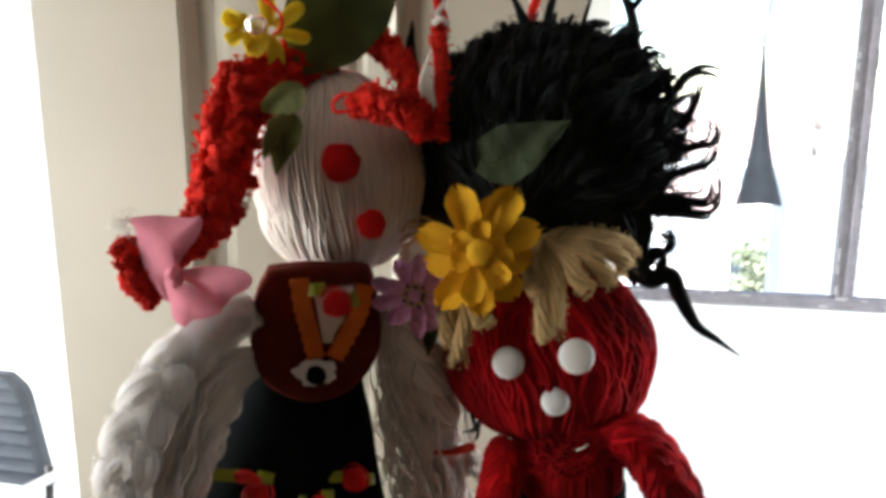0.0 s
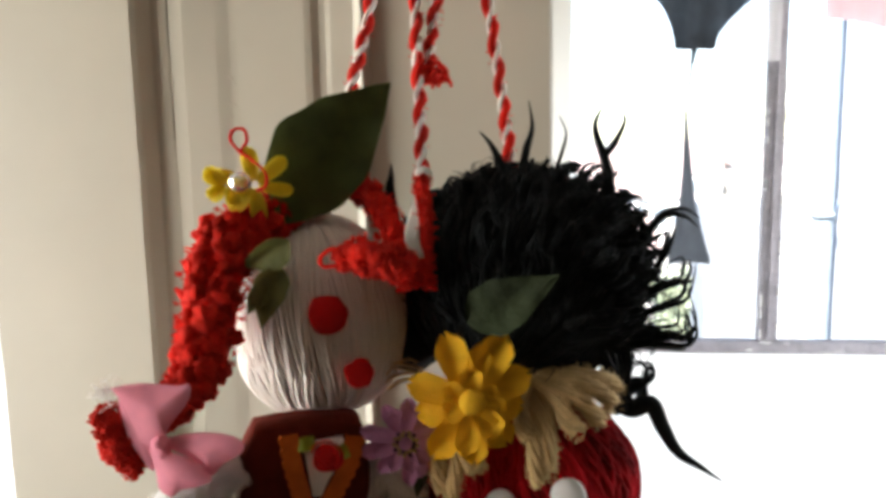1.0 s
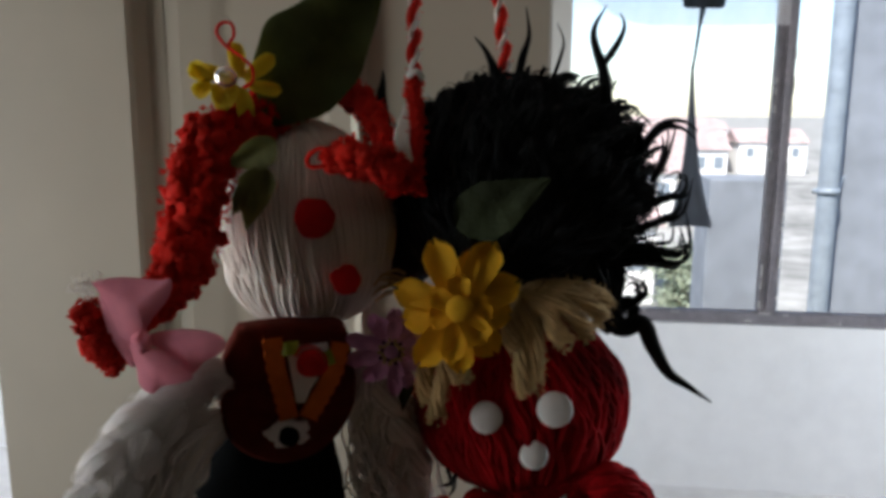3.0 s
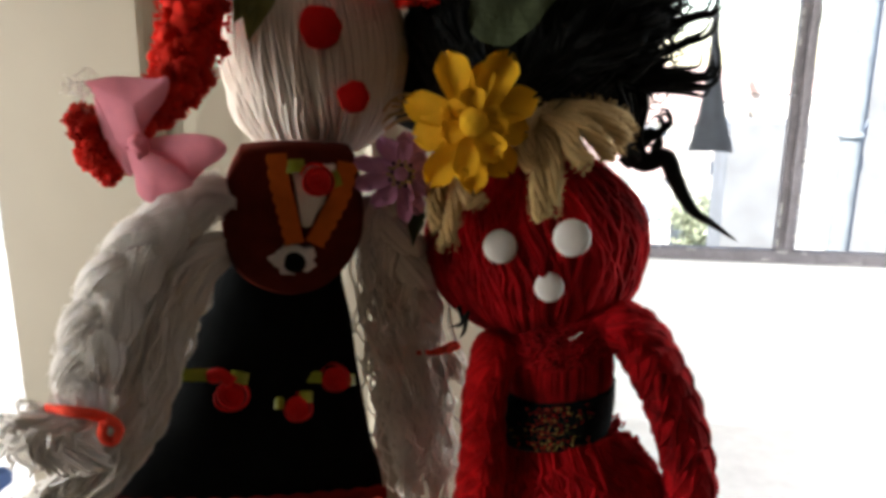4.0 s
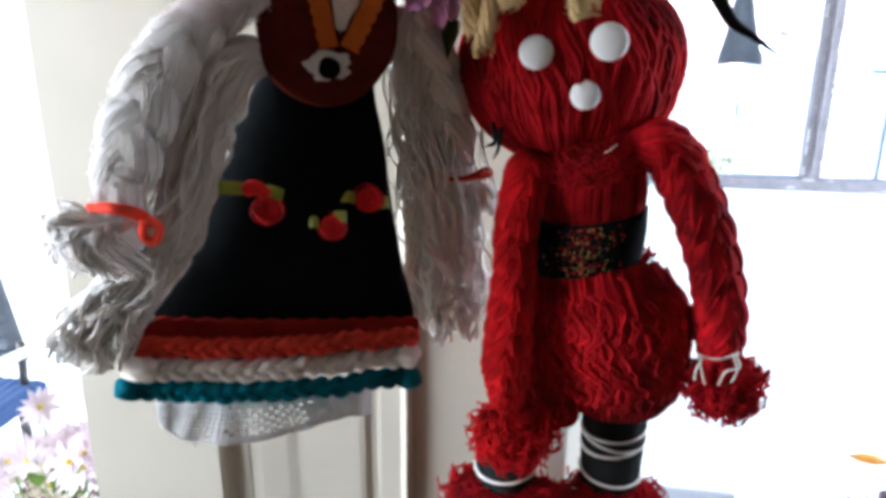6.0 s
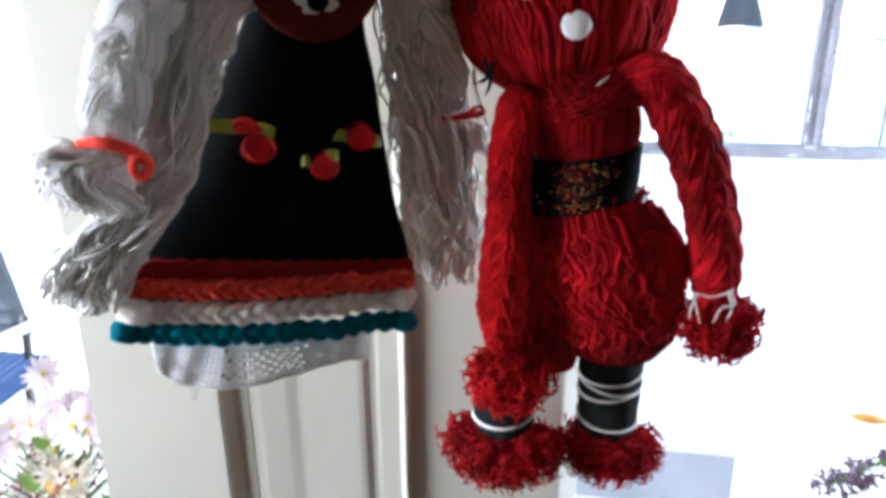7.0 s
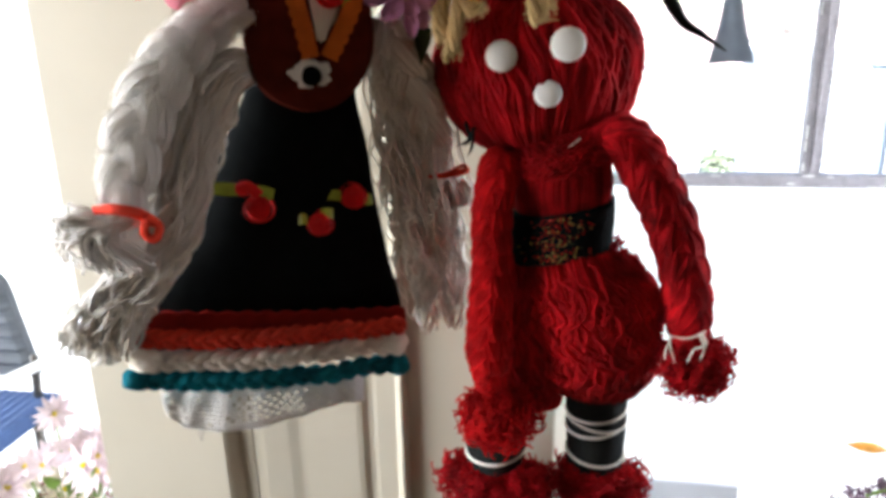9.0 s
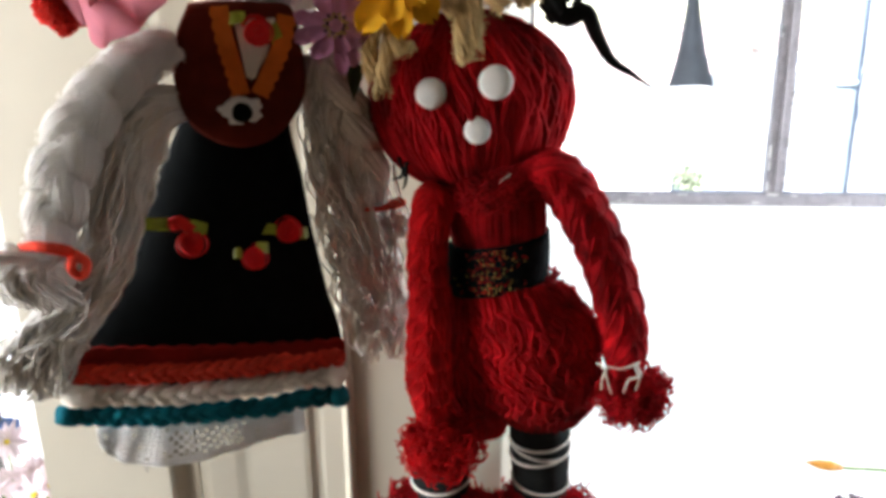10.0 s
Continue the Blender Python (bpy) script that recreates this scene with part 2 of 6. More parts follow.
class Build:
    """Gathers one mesh of several materials."""

    def __init__(self):
        self.v, self.f, self.m, self.mats = [], [], [], []

    def slot(self, mat):
        if mat not in self.mats:
            self.mats.append(mat)
        return self.mats.index(mat)

    def grid(self, rows, mat, closed=True, caps=False):
        k, base, s = len(rows[0]), len(self.v), self.slot(mat)
        for r in rows:
            self.v.extend(tuple(float(c) for c in q) for q in r)
        for i in range(len(rows) - 1):
            for j in range(k if closed else k - 1):
                a, b = base + i * k + j, base + i * k + (j + 1) % k
                self.f.append((a, b, b + k, a + k))
                self.m.append(s)
        if caps and closed:
            self.f.append(tuple(base + j for j in range(k))[::-1])
            self.f.append(tuple(base + (len(rows) - 1) * k + j for j in range(k)))
            self.m += [s, s]

    def tube(self, pts, r, mat, seg=6, n=12, flat=1.0):
        p = smooth_path(pts, n)
        t, a, b = frames(p)
        rad = np.interp(np.linspace(0, 1, n), np.linspace(0, 1, len(r)), r) if isinstance(r, (list, tuple)) else np.full(n, r)
        ang = np.linspace(0, 2 * np.pi, seg, endpoint=False)
        rows = [[p[i] + rad[i] * (flat * np.cos(w) * a[i] + np.sin(w) * b[i]) for w in ang] for i in range(n)]
        self.grid(rows, mat, True, True)

    def braid(self, pts, width, mat, turns=6, n=80, seg=7, strand=0.42, strands=3, mats=None, amp=1.0, threads=0, thick=0.3):
        p = smooth_path(pts, n)
        t, a, b = frames(p)
        w = np.interp(np.linspace(0, 1, n), np.linspace(0, 1, len(width)), width) if isinstance(width, (list, tuple)) else np.full(n, width)
        s = np.linspace(0, 1, n) * turns * 2 * np.pi
        for k in range(strands):
            ph = s + 2 * np.pi * k / strands
            q = p + amp * (w * 0.55 * np.sin(ph))[:, None] * b + amp * (w * 0.28 * np.sin(2 * ph))[:, None] * a
            self.tube(q, list(w * strand), mats[k % len(mats)] if mats else mat, seg, n)
            if threads:
                tq, aq, bq = frames(q)
                rr = w * strand * (1.02 - 0.55 * thick)
                for j in range(threads):
                    an = 2 * np.pi * j / threads + s * 0.22 + 0.25 * np.sin(s * 1.3 + j * 2.1)
                    self.tube(q + (rr * np.cos(an))[:, None] * aq + (rr * np.sin(an))[:, None] * bq, list(w * strand * thick), mat, 5, n)

    def twist(self, pts, r, mats, turns, n=90, seg=7, amounts=None):
        p = smooth_path(pts, n)
        t, a, b = frames(p)
        s = np.linspace(0, 1, n) * turns * 2 * np.pi
        for k, mat in enumerate(mats):
            ph = s + 2 * np.pi * k / len(mats)
            q = p + (r * 0.55 * np.cos(ph))[:, None] * a + (r * 0.55 * np.sin(ph))[:, None] * b
            self.tube(q, r * (amounts[k] if amounts else 0.62), mat, seg, n)

    def ball(self, c, radii, mat, turn=None, rough=0.0, scale=30.0, u=24, v=16):
        rows = []
        m = turn if turn is not None else Matrix.Identity(3)
        for i in range(v + 1):
            th = np.pi * min(max(i / v, 0.004), 0.996)
            row = []
            for j in range(u):
                ph = 2 * np.pi * j / u
                d = Vector((np.sin(th) * np.cos(ph) * radii[0], np.sin(th) * np.sin(ph) * radii[1], np.cos(th) * radii[2]))
                d = m @ d
                if rough:
                    d *= 1 + rough * noise.noise((Vector(c) + d) * scale)
                row.append(Vector(c) + d)
            rows.append(row)
        self.grid(rows, mat, True, True)

    def skein(self, c, radii, mat, count, r, turn=None, back=False, wob=0.02, seed=1, n=22):
        """Yarn drawn from pole to pole over a ball."""
        rnd = random.Random(seed)
        m = turn if turn is not None else Matrix.Identity(3)
        for k in range(count):
            ph0 = 2 * np.pi * (k + rnd.uniform(-0.4, 0.4)) / count
            pts, lift, f = [], rnd.uniform(0.99, 1.018), rnd.uniform(0, 9)
            for i in range(n):
                th = np.pi * (0.03 + 0.94 * i / (n - 1))
                ph = ph0 + wob * np.sin(3 * th + f) * 2
                d = Vector((np.sin(th) * np.cos(ph) * radii[0], np.sin(th) * np.sin(ph) * radii[1], np.cos(th) * radii[2]))
                pts.append(Vector(c) + m @ (d * lift * (1 + wob * 0.4 * np.sin(5 * th + f))))
            self.tube(pts, r * rnd.uniform(0.75, 1.25), mat, 5, n)

    def curls(self, points, normals, mat, length, r, seed=1, curl=1.0, n=8, seg=4, droop=0.0):
        rnd = random.Random(seed)
        for p, d in zip(points, normals):
            p, d = Vector(p), Vector(d).normalized()
            side = d.orthogonal().normalized()
            side.rotate(Matrix.Rotation(rnd.uniform(0, 6.28), 3, d))
            up = d.cross(side)
            ln, k = length * rnd.uniform(0.6, 1.3), curl * rnd.uniform(0.6, 1.4)
            pts = []
            for i in range(n):
                s = i / (n - 1)
                a = k * 5.0 * s
                q = p + d * ln * (s * 0.75 + 0.1 * np.sin(a)) + side * ln * 0.30 * (1 - np.cos(a)) * 0.6 + up * ln * 0.22 * np.sin(a * 0.8) * s
                q.z -= droop * ln * s * s
                pts.append(q)
            self.tube(pts, [r, r * 0.95, r * 0.75], mat, seg, n)

    def fuzz_path(self, pts, rad, mat, count, length, r, seed=1, curl=1.0, droop=0.0, only_front=False):
        rnd = random.Random(seed)
        p = smooth_path(pts, 40)
        t, a, b = frames(p)
        ps, ns = [], []
        for _ in range(count):
            i = rnd.randrange(40)
            w = rnd.uniform(0, 6.283)
            d = np.cos(w) * a[i] + np.sin(w) * b[i]
            if only_front and d[1] > 0.3:
                d = -d
            rr = np.interp(i / 39, np.linspace(0, 1, len(rad)), rad)
            ps.append(p[i] + d * rr * 0.9)
            ns.append(d + rnd.uniform(-0.5, 0.5) * t[i])
        self.curls(ps, ns, mat, length, r, seed + 1, curl, droop=droop)

    def ruffle(self, pts, rad, mat, count, sizes, seed=1):
        """Bunched crochet: knobbly clumps crowded along a path."""
        rnd = random.Random(seed)
        p = smooth_path(pts, 50)
        t, a, b = frames(p)
        for _ in range(count):
            i = rnd.randrange(50)
            w = rnd.uniform(0, 6.283)
            d = np.cos(w) * a[i] + np.sin(w) * b[i]
            if d[1] > 0.4:
                d = -d
            rr = np.interp(i / 49, np.linspace(0, 1, len(rad)), rad)
            q = rnd.uniform(*sizes)
            turn = Euler((rnd.uniform(0, 3), rnd.uniform(0, 3), rnd.uniform(0, 3))).to_matrix()
            self.ball(Vector(p[i] + d * rr * rnd.uniform(0.8, 1.0)), (q, q * rnd.uniform(0.5, 0.8), q * rnd.uniform(0.6, 1.0)), mat, turn, 0.55, 420, 12, 9)

    def sheet(self, outline, normal, thick, mat, bulge=0.0):
        """A flat cut-out with thickness; its outline is an ordered ring of points."""
        o = np.array(outline, float)
        nrm = np.array(normal, float)
        nrm /= np.linalg.norm(nrm)
        c = o.mean(0)
        rows = []
        for f, h in ((0.02, bulge), (0.35, bulge * 0.88), (0.7, bulge * 0.5), (0.95, bulge * 0.1), (1.0, 0.0)):
            rows.append([c + (q - c) * f + nrm * h for q in o])
        rows.append([q - nrm * thick for q in o])
        rows.append([c + (q - c) * 0.02 - nrm * thick for q in o])
        self.grid(rows, mat, True, True)

    def box(self, lo, hi, mat, bevel=0.0):
        x0, y0, z0 = lo
        x1, y1, z1 = hi
        bm = bmesh.new()
        bmesh.ops.create_cube(bm, size=1)
        for q in bm.verts:
            q.co = Vector(((x0 + x1) / 2 + q.co.x * (x1 - x0), (y0 + y1) / 2 + q.co.y * (y1 - y0), (z0 + z1) / 2 + q.co.z * (z1 - z0)))
        if bevel:
            bmesh.ops.bevel(bm, geom=bm.edges[:], offset=bevel, segments=2, profile=0.7, affect="EDGES")
        self.add(bm, mat)

    def add(self, bm, mat):
        base, s = len(self.v), self.slot(mat)
        bm.verts.index_update()
        self.v.extend(tuple(q.co) for q in bm.verts)
        for f in bm.faces:
            self.f.append(tuple(base + q.index for q in f.verts))
            self.m.append(s)
        bm.free()

    def make(self, name, parent=None, label="", category="", group="", kind="", smooth=True, origin=None):
        me = bpy.data.meshes.new(name)
        o = np.array(origin if origin is not None else (0, 0, 0), float)
        me.from_pydata([tuple(np.array(q) - o) for q in self.v], [], self.f)
        for mt in self.mats:
            me.materials.append(mt)
        me.polygons.foreach_set("material_index", self.m)
        me.polygons.foreach_set("use_smooth", [smooth] * len(self.f))
        me.update()
        ob = new(name, me)
        ob.location = o
        if parent is not None:
            ob.parent = parent
            ob.matrix_parent_inverse = parent.matrix_basis.inverted()
        return tagged(ob, label, category, group, kind)


def empty(name, place, label, category, group=""):
    e = new(name)
    e.empty_display_size = 0.02
    e.location = place
    return tagged(e, label, category, group)


def box_ob(name, lo, hi, mat, bevel=0.003, smooth=False, **tags):
    b = Build()
    b.box(lo, hi, mat, bevel)
    return b.make(name, smooth=smooth, **tags)


def leaf_mesh(b, base, tip, half, normal, mat, fold=0.25, curve=0.0, n=14, point=0.55, thick=0.0006, skew=0.0):
    """A leaf or petal from base to tip, with a folded midrib and a bent length."""
    base, tip, nrm = np.array(base, float), np.array(tip, float), np.array(normal, float)
    ax = tip - base
    ln = np.linalg.norm(ax)
    ax /= ln
    nrm -= ax * (nrm @ ax)
    nrm /= np.linalg.norm(nrm)
    side = np.cross(ax, nrm)
    for lay in (0, 1):
        rows = []
        for i in range(n):
            s = i / (n - 1)
            w = half * 1.15 * (np.sin(np.pi * min(1, s ** point)) ** 0.9 if s < 1 else 0) * (1 - 0.38 * s) + half * 0.02
            row = []
            for u in (-1, -0.66, -0.33, 0, 0.33, 0.66, 1):
                q = base + ax * ln * s + side * w * u * (1 - skew * np.sign(u)) * (1 + 0.03 * np.sin(23 * s + 2 * u)) + nrm * (fold * w * abs(u) + curve * ln * (s * s) + 0.05 * half * np.sin(9 * s + 4 * u) + 0.02 * half * np.sin(31 * s) * abs(u))
                row.append(q - nrm * thick * lay)
            rows.append(row if lay == 0 else row[::-1])
        b.grid(rows, mat, False)


def facing(place):
    """From a place towards the room's front, where the path runs."""
    d = np.array((-0.01, 0.0, 1.66)) - np.array(place)
    return d / np.linalg.norm(d)

# ---------- the room ----------
FAR, LEFT, RIGHT, BACK, TOP = 3.47, -3.9, 3.0, -5.0, 2.75
box_ob("floor_room", (LEFT - 0.2, 0.63, -0.15), (RIGHT + 0.2, FAR + 0.24, 0), M_FLOOR, 0, label="pale smooth floor of the bright room", category="floor", kind="structure")
box_ob("floor_passage", (-1.62, BACK - 0.2, -0.15), (RIGHT + 0.2, 0.63, 0), M_FLOOR_BOUNCE_CUT, 0, label="unseen passage floor, brown to cut bounced light", category="floor", kind="structure")
box_ob("ceiling_room", (LEFT - 0.2, 0.575, TOP), (RIGHT + 0.2, FAR + 0.24, TOP + 0.15), M_CEIL, 0, label="unseen plain ceiling, dull beige to cut bounced light", category="ceiling", kind="structure")
box_ob("ceiling_passage", (-1.62, BACK - 0.2, TOP), (RIGHT + 0.2, 0.575, TOP + 0.15), M_CEIL, 0, label="unseen plain ceiling, dull beige to cut bounced light", category="ceiling", kind="structure")


def wall(name, span, openings, axis, at0, at1, label, mat=M_WALL):
    """A wall along one axis with openings (start, end, foot, head) through it."""
    b = Build()

    def piece(a, c, z0, z1):
        if axis == "x":
            b.box((a, at0, z0), (c, at1, z1), mat)
        else:
            b.box((at0, a, z0), (at1, c, z1), mat)
    u = span[0]
    for a, c, z0, z1 in openings:
        piece(u, a, 0, TOP)
        if z0 > 0:
            piece(a, c, 0, z0)
        piece(a, c, z1, TOP)
        u = c
    piece(u, span[1], 0, TOP)
    return b.make(name, smooth=False, label=label, category="wall", kind="structure")


SILL, HEAD = 0.79, 2.62
wall("wall_far", (LEFT, RIGHT), [(-3.75, -2.25, SILL, HEAD), (-0.1, 2.25, SILL, HEAD)], "x", FAR, FAR + 0.22, "white painted wall below and beside the windows")
# unseen closing walls; their side openings are added for the fill lamps
wall("wall_left", (0.575, FAR), [(0.9, 3.0, 0.79, 2.25)], "y", LEFT - 0.2, LEFT, "unseen side wall, dark tan to cut bounced light", M_BOUNCE_CUT_TAN)
# wall and opening added out of view, to bring a left lamp closer
wall("wall_passage_added", (BACK, 0.575), [(-0.48, 0.48, 0.88, 2.12)], "y", -1.62, -1.5, "added passage wall out of view, with an opening for a fill lamp", M_BOUNCE_CUT_TAN)
wall("wall_right", (BACK, FAR), [(1.2, 3.2, 0.79, 2.25)], "y", RIGHT, RIGHT + 0.2, "unseen side wall, dark tan to cut bounced light", M_BOUNCE_CUT_TAN)
wall("wall_back", (-1.62, RIGHT), [], "x", BACK - 0.2, BACK, "unseen back wall, dark tan to cut bounced light", M_BOUNCE_CUT_TAN)


def steel_window(name, x0, x1, mullions, z0, z1, y):
    e = empty(name, ((x0 + x1) / 2, y, z0), "old metal-framed window with worn brown paint", "window")
    e["kind"] = "structure"

    def bar(n, lo, hi):
        b = Build()
        bm = bmesh.new()
        bmesh.ops.create_cube(bm, size=1)
        for q in bm.verts:
            q.co = Vector([(lo[i] + hi[i]) / 2 + q.co[i] * (hi[i] - lo[i]) for i in range(3)])
        bmesh.ops.bevel(bm, geom=bm.edges[:], offset=0.006, segments=2, affect="EDGES")
        b.add(bm, M_FRAME)
        return b.make(n, e, smooth=False)
    bar("bottom_rail", (x0, y, z0), (x1, y + 0.06, z0 + 0.055))
    bar("top_rail", (x0, y, z1 - 0.05), (x1, y + 0.06, z1))
    bar("side_stile", (x0, y, z0 + 0.055), (x0 + 0.05, y + 0.06, z1 - 0.05))
    bar("side_stile", (x1 - 0.05, y, z0 + 0.055), (x1, y + 0.06, z1 - 0.05))
    edges = [x0 + 0.05]
    for m in mullions:
        bar("mullion", (m - 0.038, y - 0.004, z0 + 0.055), (m + 0.038, y + 0.06, z1 - 0.05))
        bar("inner_bead", (m - 0.012, y - 0.02, z0 + 0.075), (m + 0.016, y - 0.002, z1 - 0.07))
        edges += [m - 0.038, m + 0.038]
    edges.append(x1 - 0.05)
    for a, c in zip(edges[::2], edges[1::2]):
        b = Build()
        b.box((a, y + 0.03, z0 + 0.055), (c, y + 0.034, z1 - 0.05), M_GLASS)
        g = b.make("pane", e, smooth=False)
        g.visible_shadow = False
    # chips of bare paint along the rail
    rnd = random.Random(4)
    b = Build()
    for _ in range(22):
        u = rnd.uniform(x0 + 0.05, x1 - 0.05)
        w = rnd.uniform(0.008, 0.05)
        zc = z0 + rnd.choice((0.004, 0.012, 0.046, 0.05))
        b.box((u, y - 0.003, zc), (u + w, y + 0.004, zc + rnd.uniform(0.003, 0.008)), M_CHIP)
    for m in mullions:
        for _ in range(22):
            zc = rnd.uniform(z0 + 0.06, z1 - 0.1)
            sx = rnd.choice((-0.038, 0.033))
            b.box((m + sx, y - 0.007, zc), (m + sx + 0.006, y + 0.0, zc + rnd.uniform(0.01, 0.06)), M_CHIP)
    b.make("paint_chips", e, "chipped white paint", smooth=False)
    return e


steel_window("window_1", -0.1, 2.25, [1.023], SILL, HEAD, FAR + 0.02)
steel_window("window_2", -3.75, -2.25, [-3.0], SILL, HEAD, FAR + 0.02)

# unseen wall added to keep room light off the passage, open beside the post
def screening_wall():
    b = Build()
    b.box((LEFT, 0.575, 0), (-1.0, 0.685, TOP), M_WALL)
    b.box((0.95, 0.575, 0), (RIGHT, 0.685, TOP), M_WALL)
    b.box((-1.0, 0.575, 2.3), (-0.452, 0.685, TOP), M_WALL)
    b.box((0.002, 0.575, 2.3), (0.95, 0.685, TOP), M_WALL)
    b.make("wall_light_screen", smooth=False, label="added white wall out of view, open beside the post, screening light", category="wall", kind="structure")


screening_wall()

# net curtain before the left window
M_NET = material("white_net_cloth", (0.85, 0.85, 0.84), 0.9, vary=0.04, grain=60, bump=0.2)
nn, nl = M_NET.node_tree.nodes, M_NET.node_tree.links
ntr, nmx = nn.new("ShaderNodeBsdfTranslucent"), nn.new("ShaderNodeMixShader")
ntr.inputs["Color"].default_value = (0.9, 0.9, 0.9, 1)
nmx.inputs[0].default_value = 0.7
nl.new(nn["Principled BSDF"].outputs[0], nmx.inputs[1])
nl.new(ntr.outputs[0], nmx.inputs[2])
nl.new(nmx.outputs[0], nn["Material Output"].inputs[0])
curtain = empty("net_curtain", (-3.0, FAR - 0.06, 2.66), "white net curtain with a fringed edge over the window", "curtain")
b = Build()
rows = []
for j in range(24):
    rows.append([(-3.85 + 1.75 * i / 119, FAR - 0.06 + 0.018 * np.sin(i * 0.62 + 0.5 * np.sin(j * 0.3)), 2.66 - (1.86 + 0.02 * np.sin(i * 0.62)) * j / 23) for i in range(120)])
b.grid(rows, M_NET, False)
b.make("cloth", curtain)
b = Build()
for k in range(150):
    x = -3.85 + 1.75 * k / 149
    b.tube([(x, FAR - 0.06, 0.81), (x + 0.004 * np.sin(k), FAR - 0.06, 0.74 - 0.02 * (k % 3))], 0.003, M_NET, 4, 3)
b.make("fringe", curtain)
b = Build()
b.tube([(-3.88, FAR - 0.06, 2.665), (-2.05, FAR - 0.06, 2.665)], 0.01, M_METAL, 8, 4)
b.make("rod", curtain)

# ---------- the post that the dolls hang on ----------
PY = 0.56


def profile_post():
    """The panelled end of a partition, drawn along its section."""
    sec = [(-0.451, 0.70), (-0.451, 0.552), (-0.449, 0.549), (-0.323, 0.549), (-0.319, 0.551), (-0.312, 0.560), (-0.3000, 0.561), (-0.2996, 0.570),
           (-0.2990, 0.570), (-0.2986, 0.561), (-0.2878, 0.560), (-0.2874, 0.571), (-0.2867, 0.571), (-0.2863, 0.5565), (-0.262, 0.5585), (-0.252, 0.5600), (-0.247, 0.5602), (-0.196, 0.5602),
           (-0.191, 0.5610), (-0.186, 0.5638), (-0.181, 0.5638), (-0.177, 0.5628), (-0.160, 0.5625), (-0.1575, 0.5612), (-0.1555, 0.5588), (-0.1535, 0.5578), (-0.1515, 0.5592), (-0.1500, 0.5650), (-0.1495, 0.569), (-0.0185, 0.570), (-0.0165, 0.572),
           (-0.002, 0.602), (-0.001, 0.606), (0.0, 0.70)]
    b = Build()
    zs = np.concatenate([np.linspace(0, 1.0, 9), np.linspace(1.02, 2.1, 90), np.linspace(2.2, TOP, 5)])
    rows = []
    for z in zs:
        row = []
        for k, (x, y) in enumerate(sec):
            wob = 0.0012 * noise.noise(Vector((x * 3, z * 7, 1))) + 0.0005 * noise.noise(Vector((x * 40, z * 40, 5)))
            sw = 0.0
            if -0.303 < x < -0.286 and y > 0.5599:
                # the gaps wander and close up lower down
                sw = 0.0025 * noise.noise(Vector((1, z * 9, 3)))
                lim = 1.77 if x < -0.295 else 1.45
                if z < lim and z > 1.30 and y > 0.565:
                    y = 0.5615
            row.append((x + sw + wob * 0.6, y + wob, z))
        rows.append(row)
    b.grid(rows, M_PAINT, True, True)
    post = b.make("partition_post", smooth=False, label="cream painted end of a partition with door moulding", category="post", kind="structure")
    # dark strips set into the deepest gaps
    for x, z0, z1, w in ((-0.2870, 1.794, 1.809, 0.0005), (-0.2872, 1.815, 1.832, 0.0005), (-0.2870, 1.244, 1.258, 0.0012)):
        b = Build()
        b.box((x - w, 0.5595, z0), (x + w, 0.568, z1), M_CRACK, 0.0006)
        b.make("dark_strip", post, "dark strip in a gap", smooth=False)
    return post


profile_post()

# rub mark and flakes on the paint
b = Build()
b.ball((-0.345, 0.5487, 1.205), (0.004, 0.0006, 0.011), material("rub_mark", (0.42, 0.38, 0.32), 0.7, vary=0.2), rough=0.5, scale=300)
b.make("rub_mark", label="grey rub mark on the cream paint", category="mark", kind="structure")

# ---------- the white yarn doll ----------
WHITE_N = (0.404, -1.0, -0.15)


def tilt(deg_y, deg_z=0.0):
    return Matrix.Rotation(radians(deg_z), 3, "Z") @ Matrix.Rotation(radians(deg_y), 3, "Y")


def disc(b, place, r, mat, dome=0.0012, lump=0.05, seed=0):
    """A cut-out spot glued on, facing the room."""
    d = facing(place)
    s = np.cross(d, (0, 0, 1))
    s /= np.linalg.norm(s)
    u = np.cross(s, d)
    ring = []
    for k in range(26):
        a = 2 * np.pi * k / 26
        q = 1 + lump * noise.noise(Vector((np.cos(a) * 1.7, np.sin(a) * 1.7, seed)))
        ring.append(np.array(place) + r * q * (np.cos(a) * s + np.sin(a) * u))
    b.sheet(ring, d, 0.003, mat, dome)


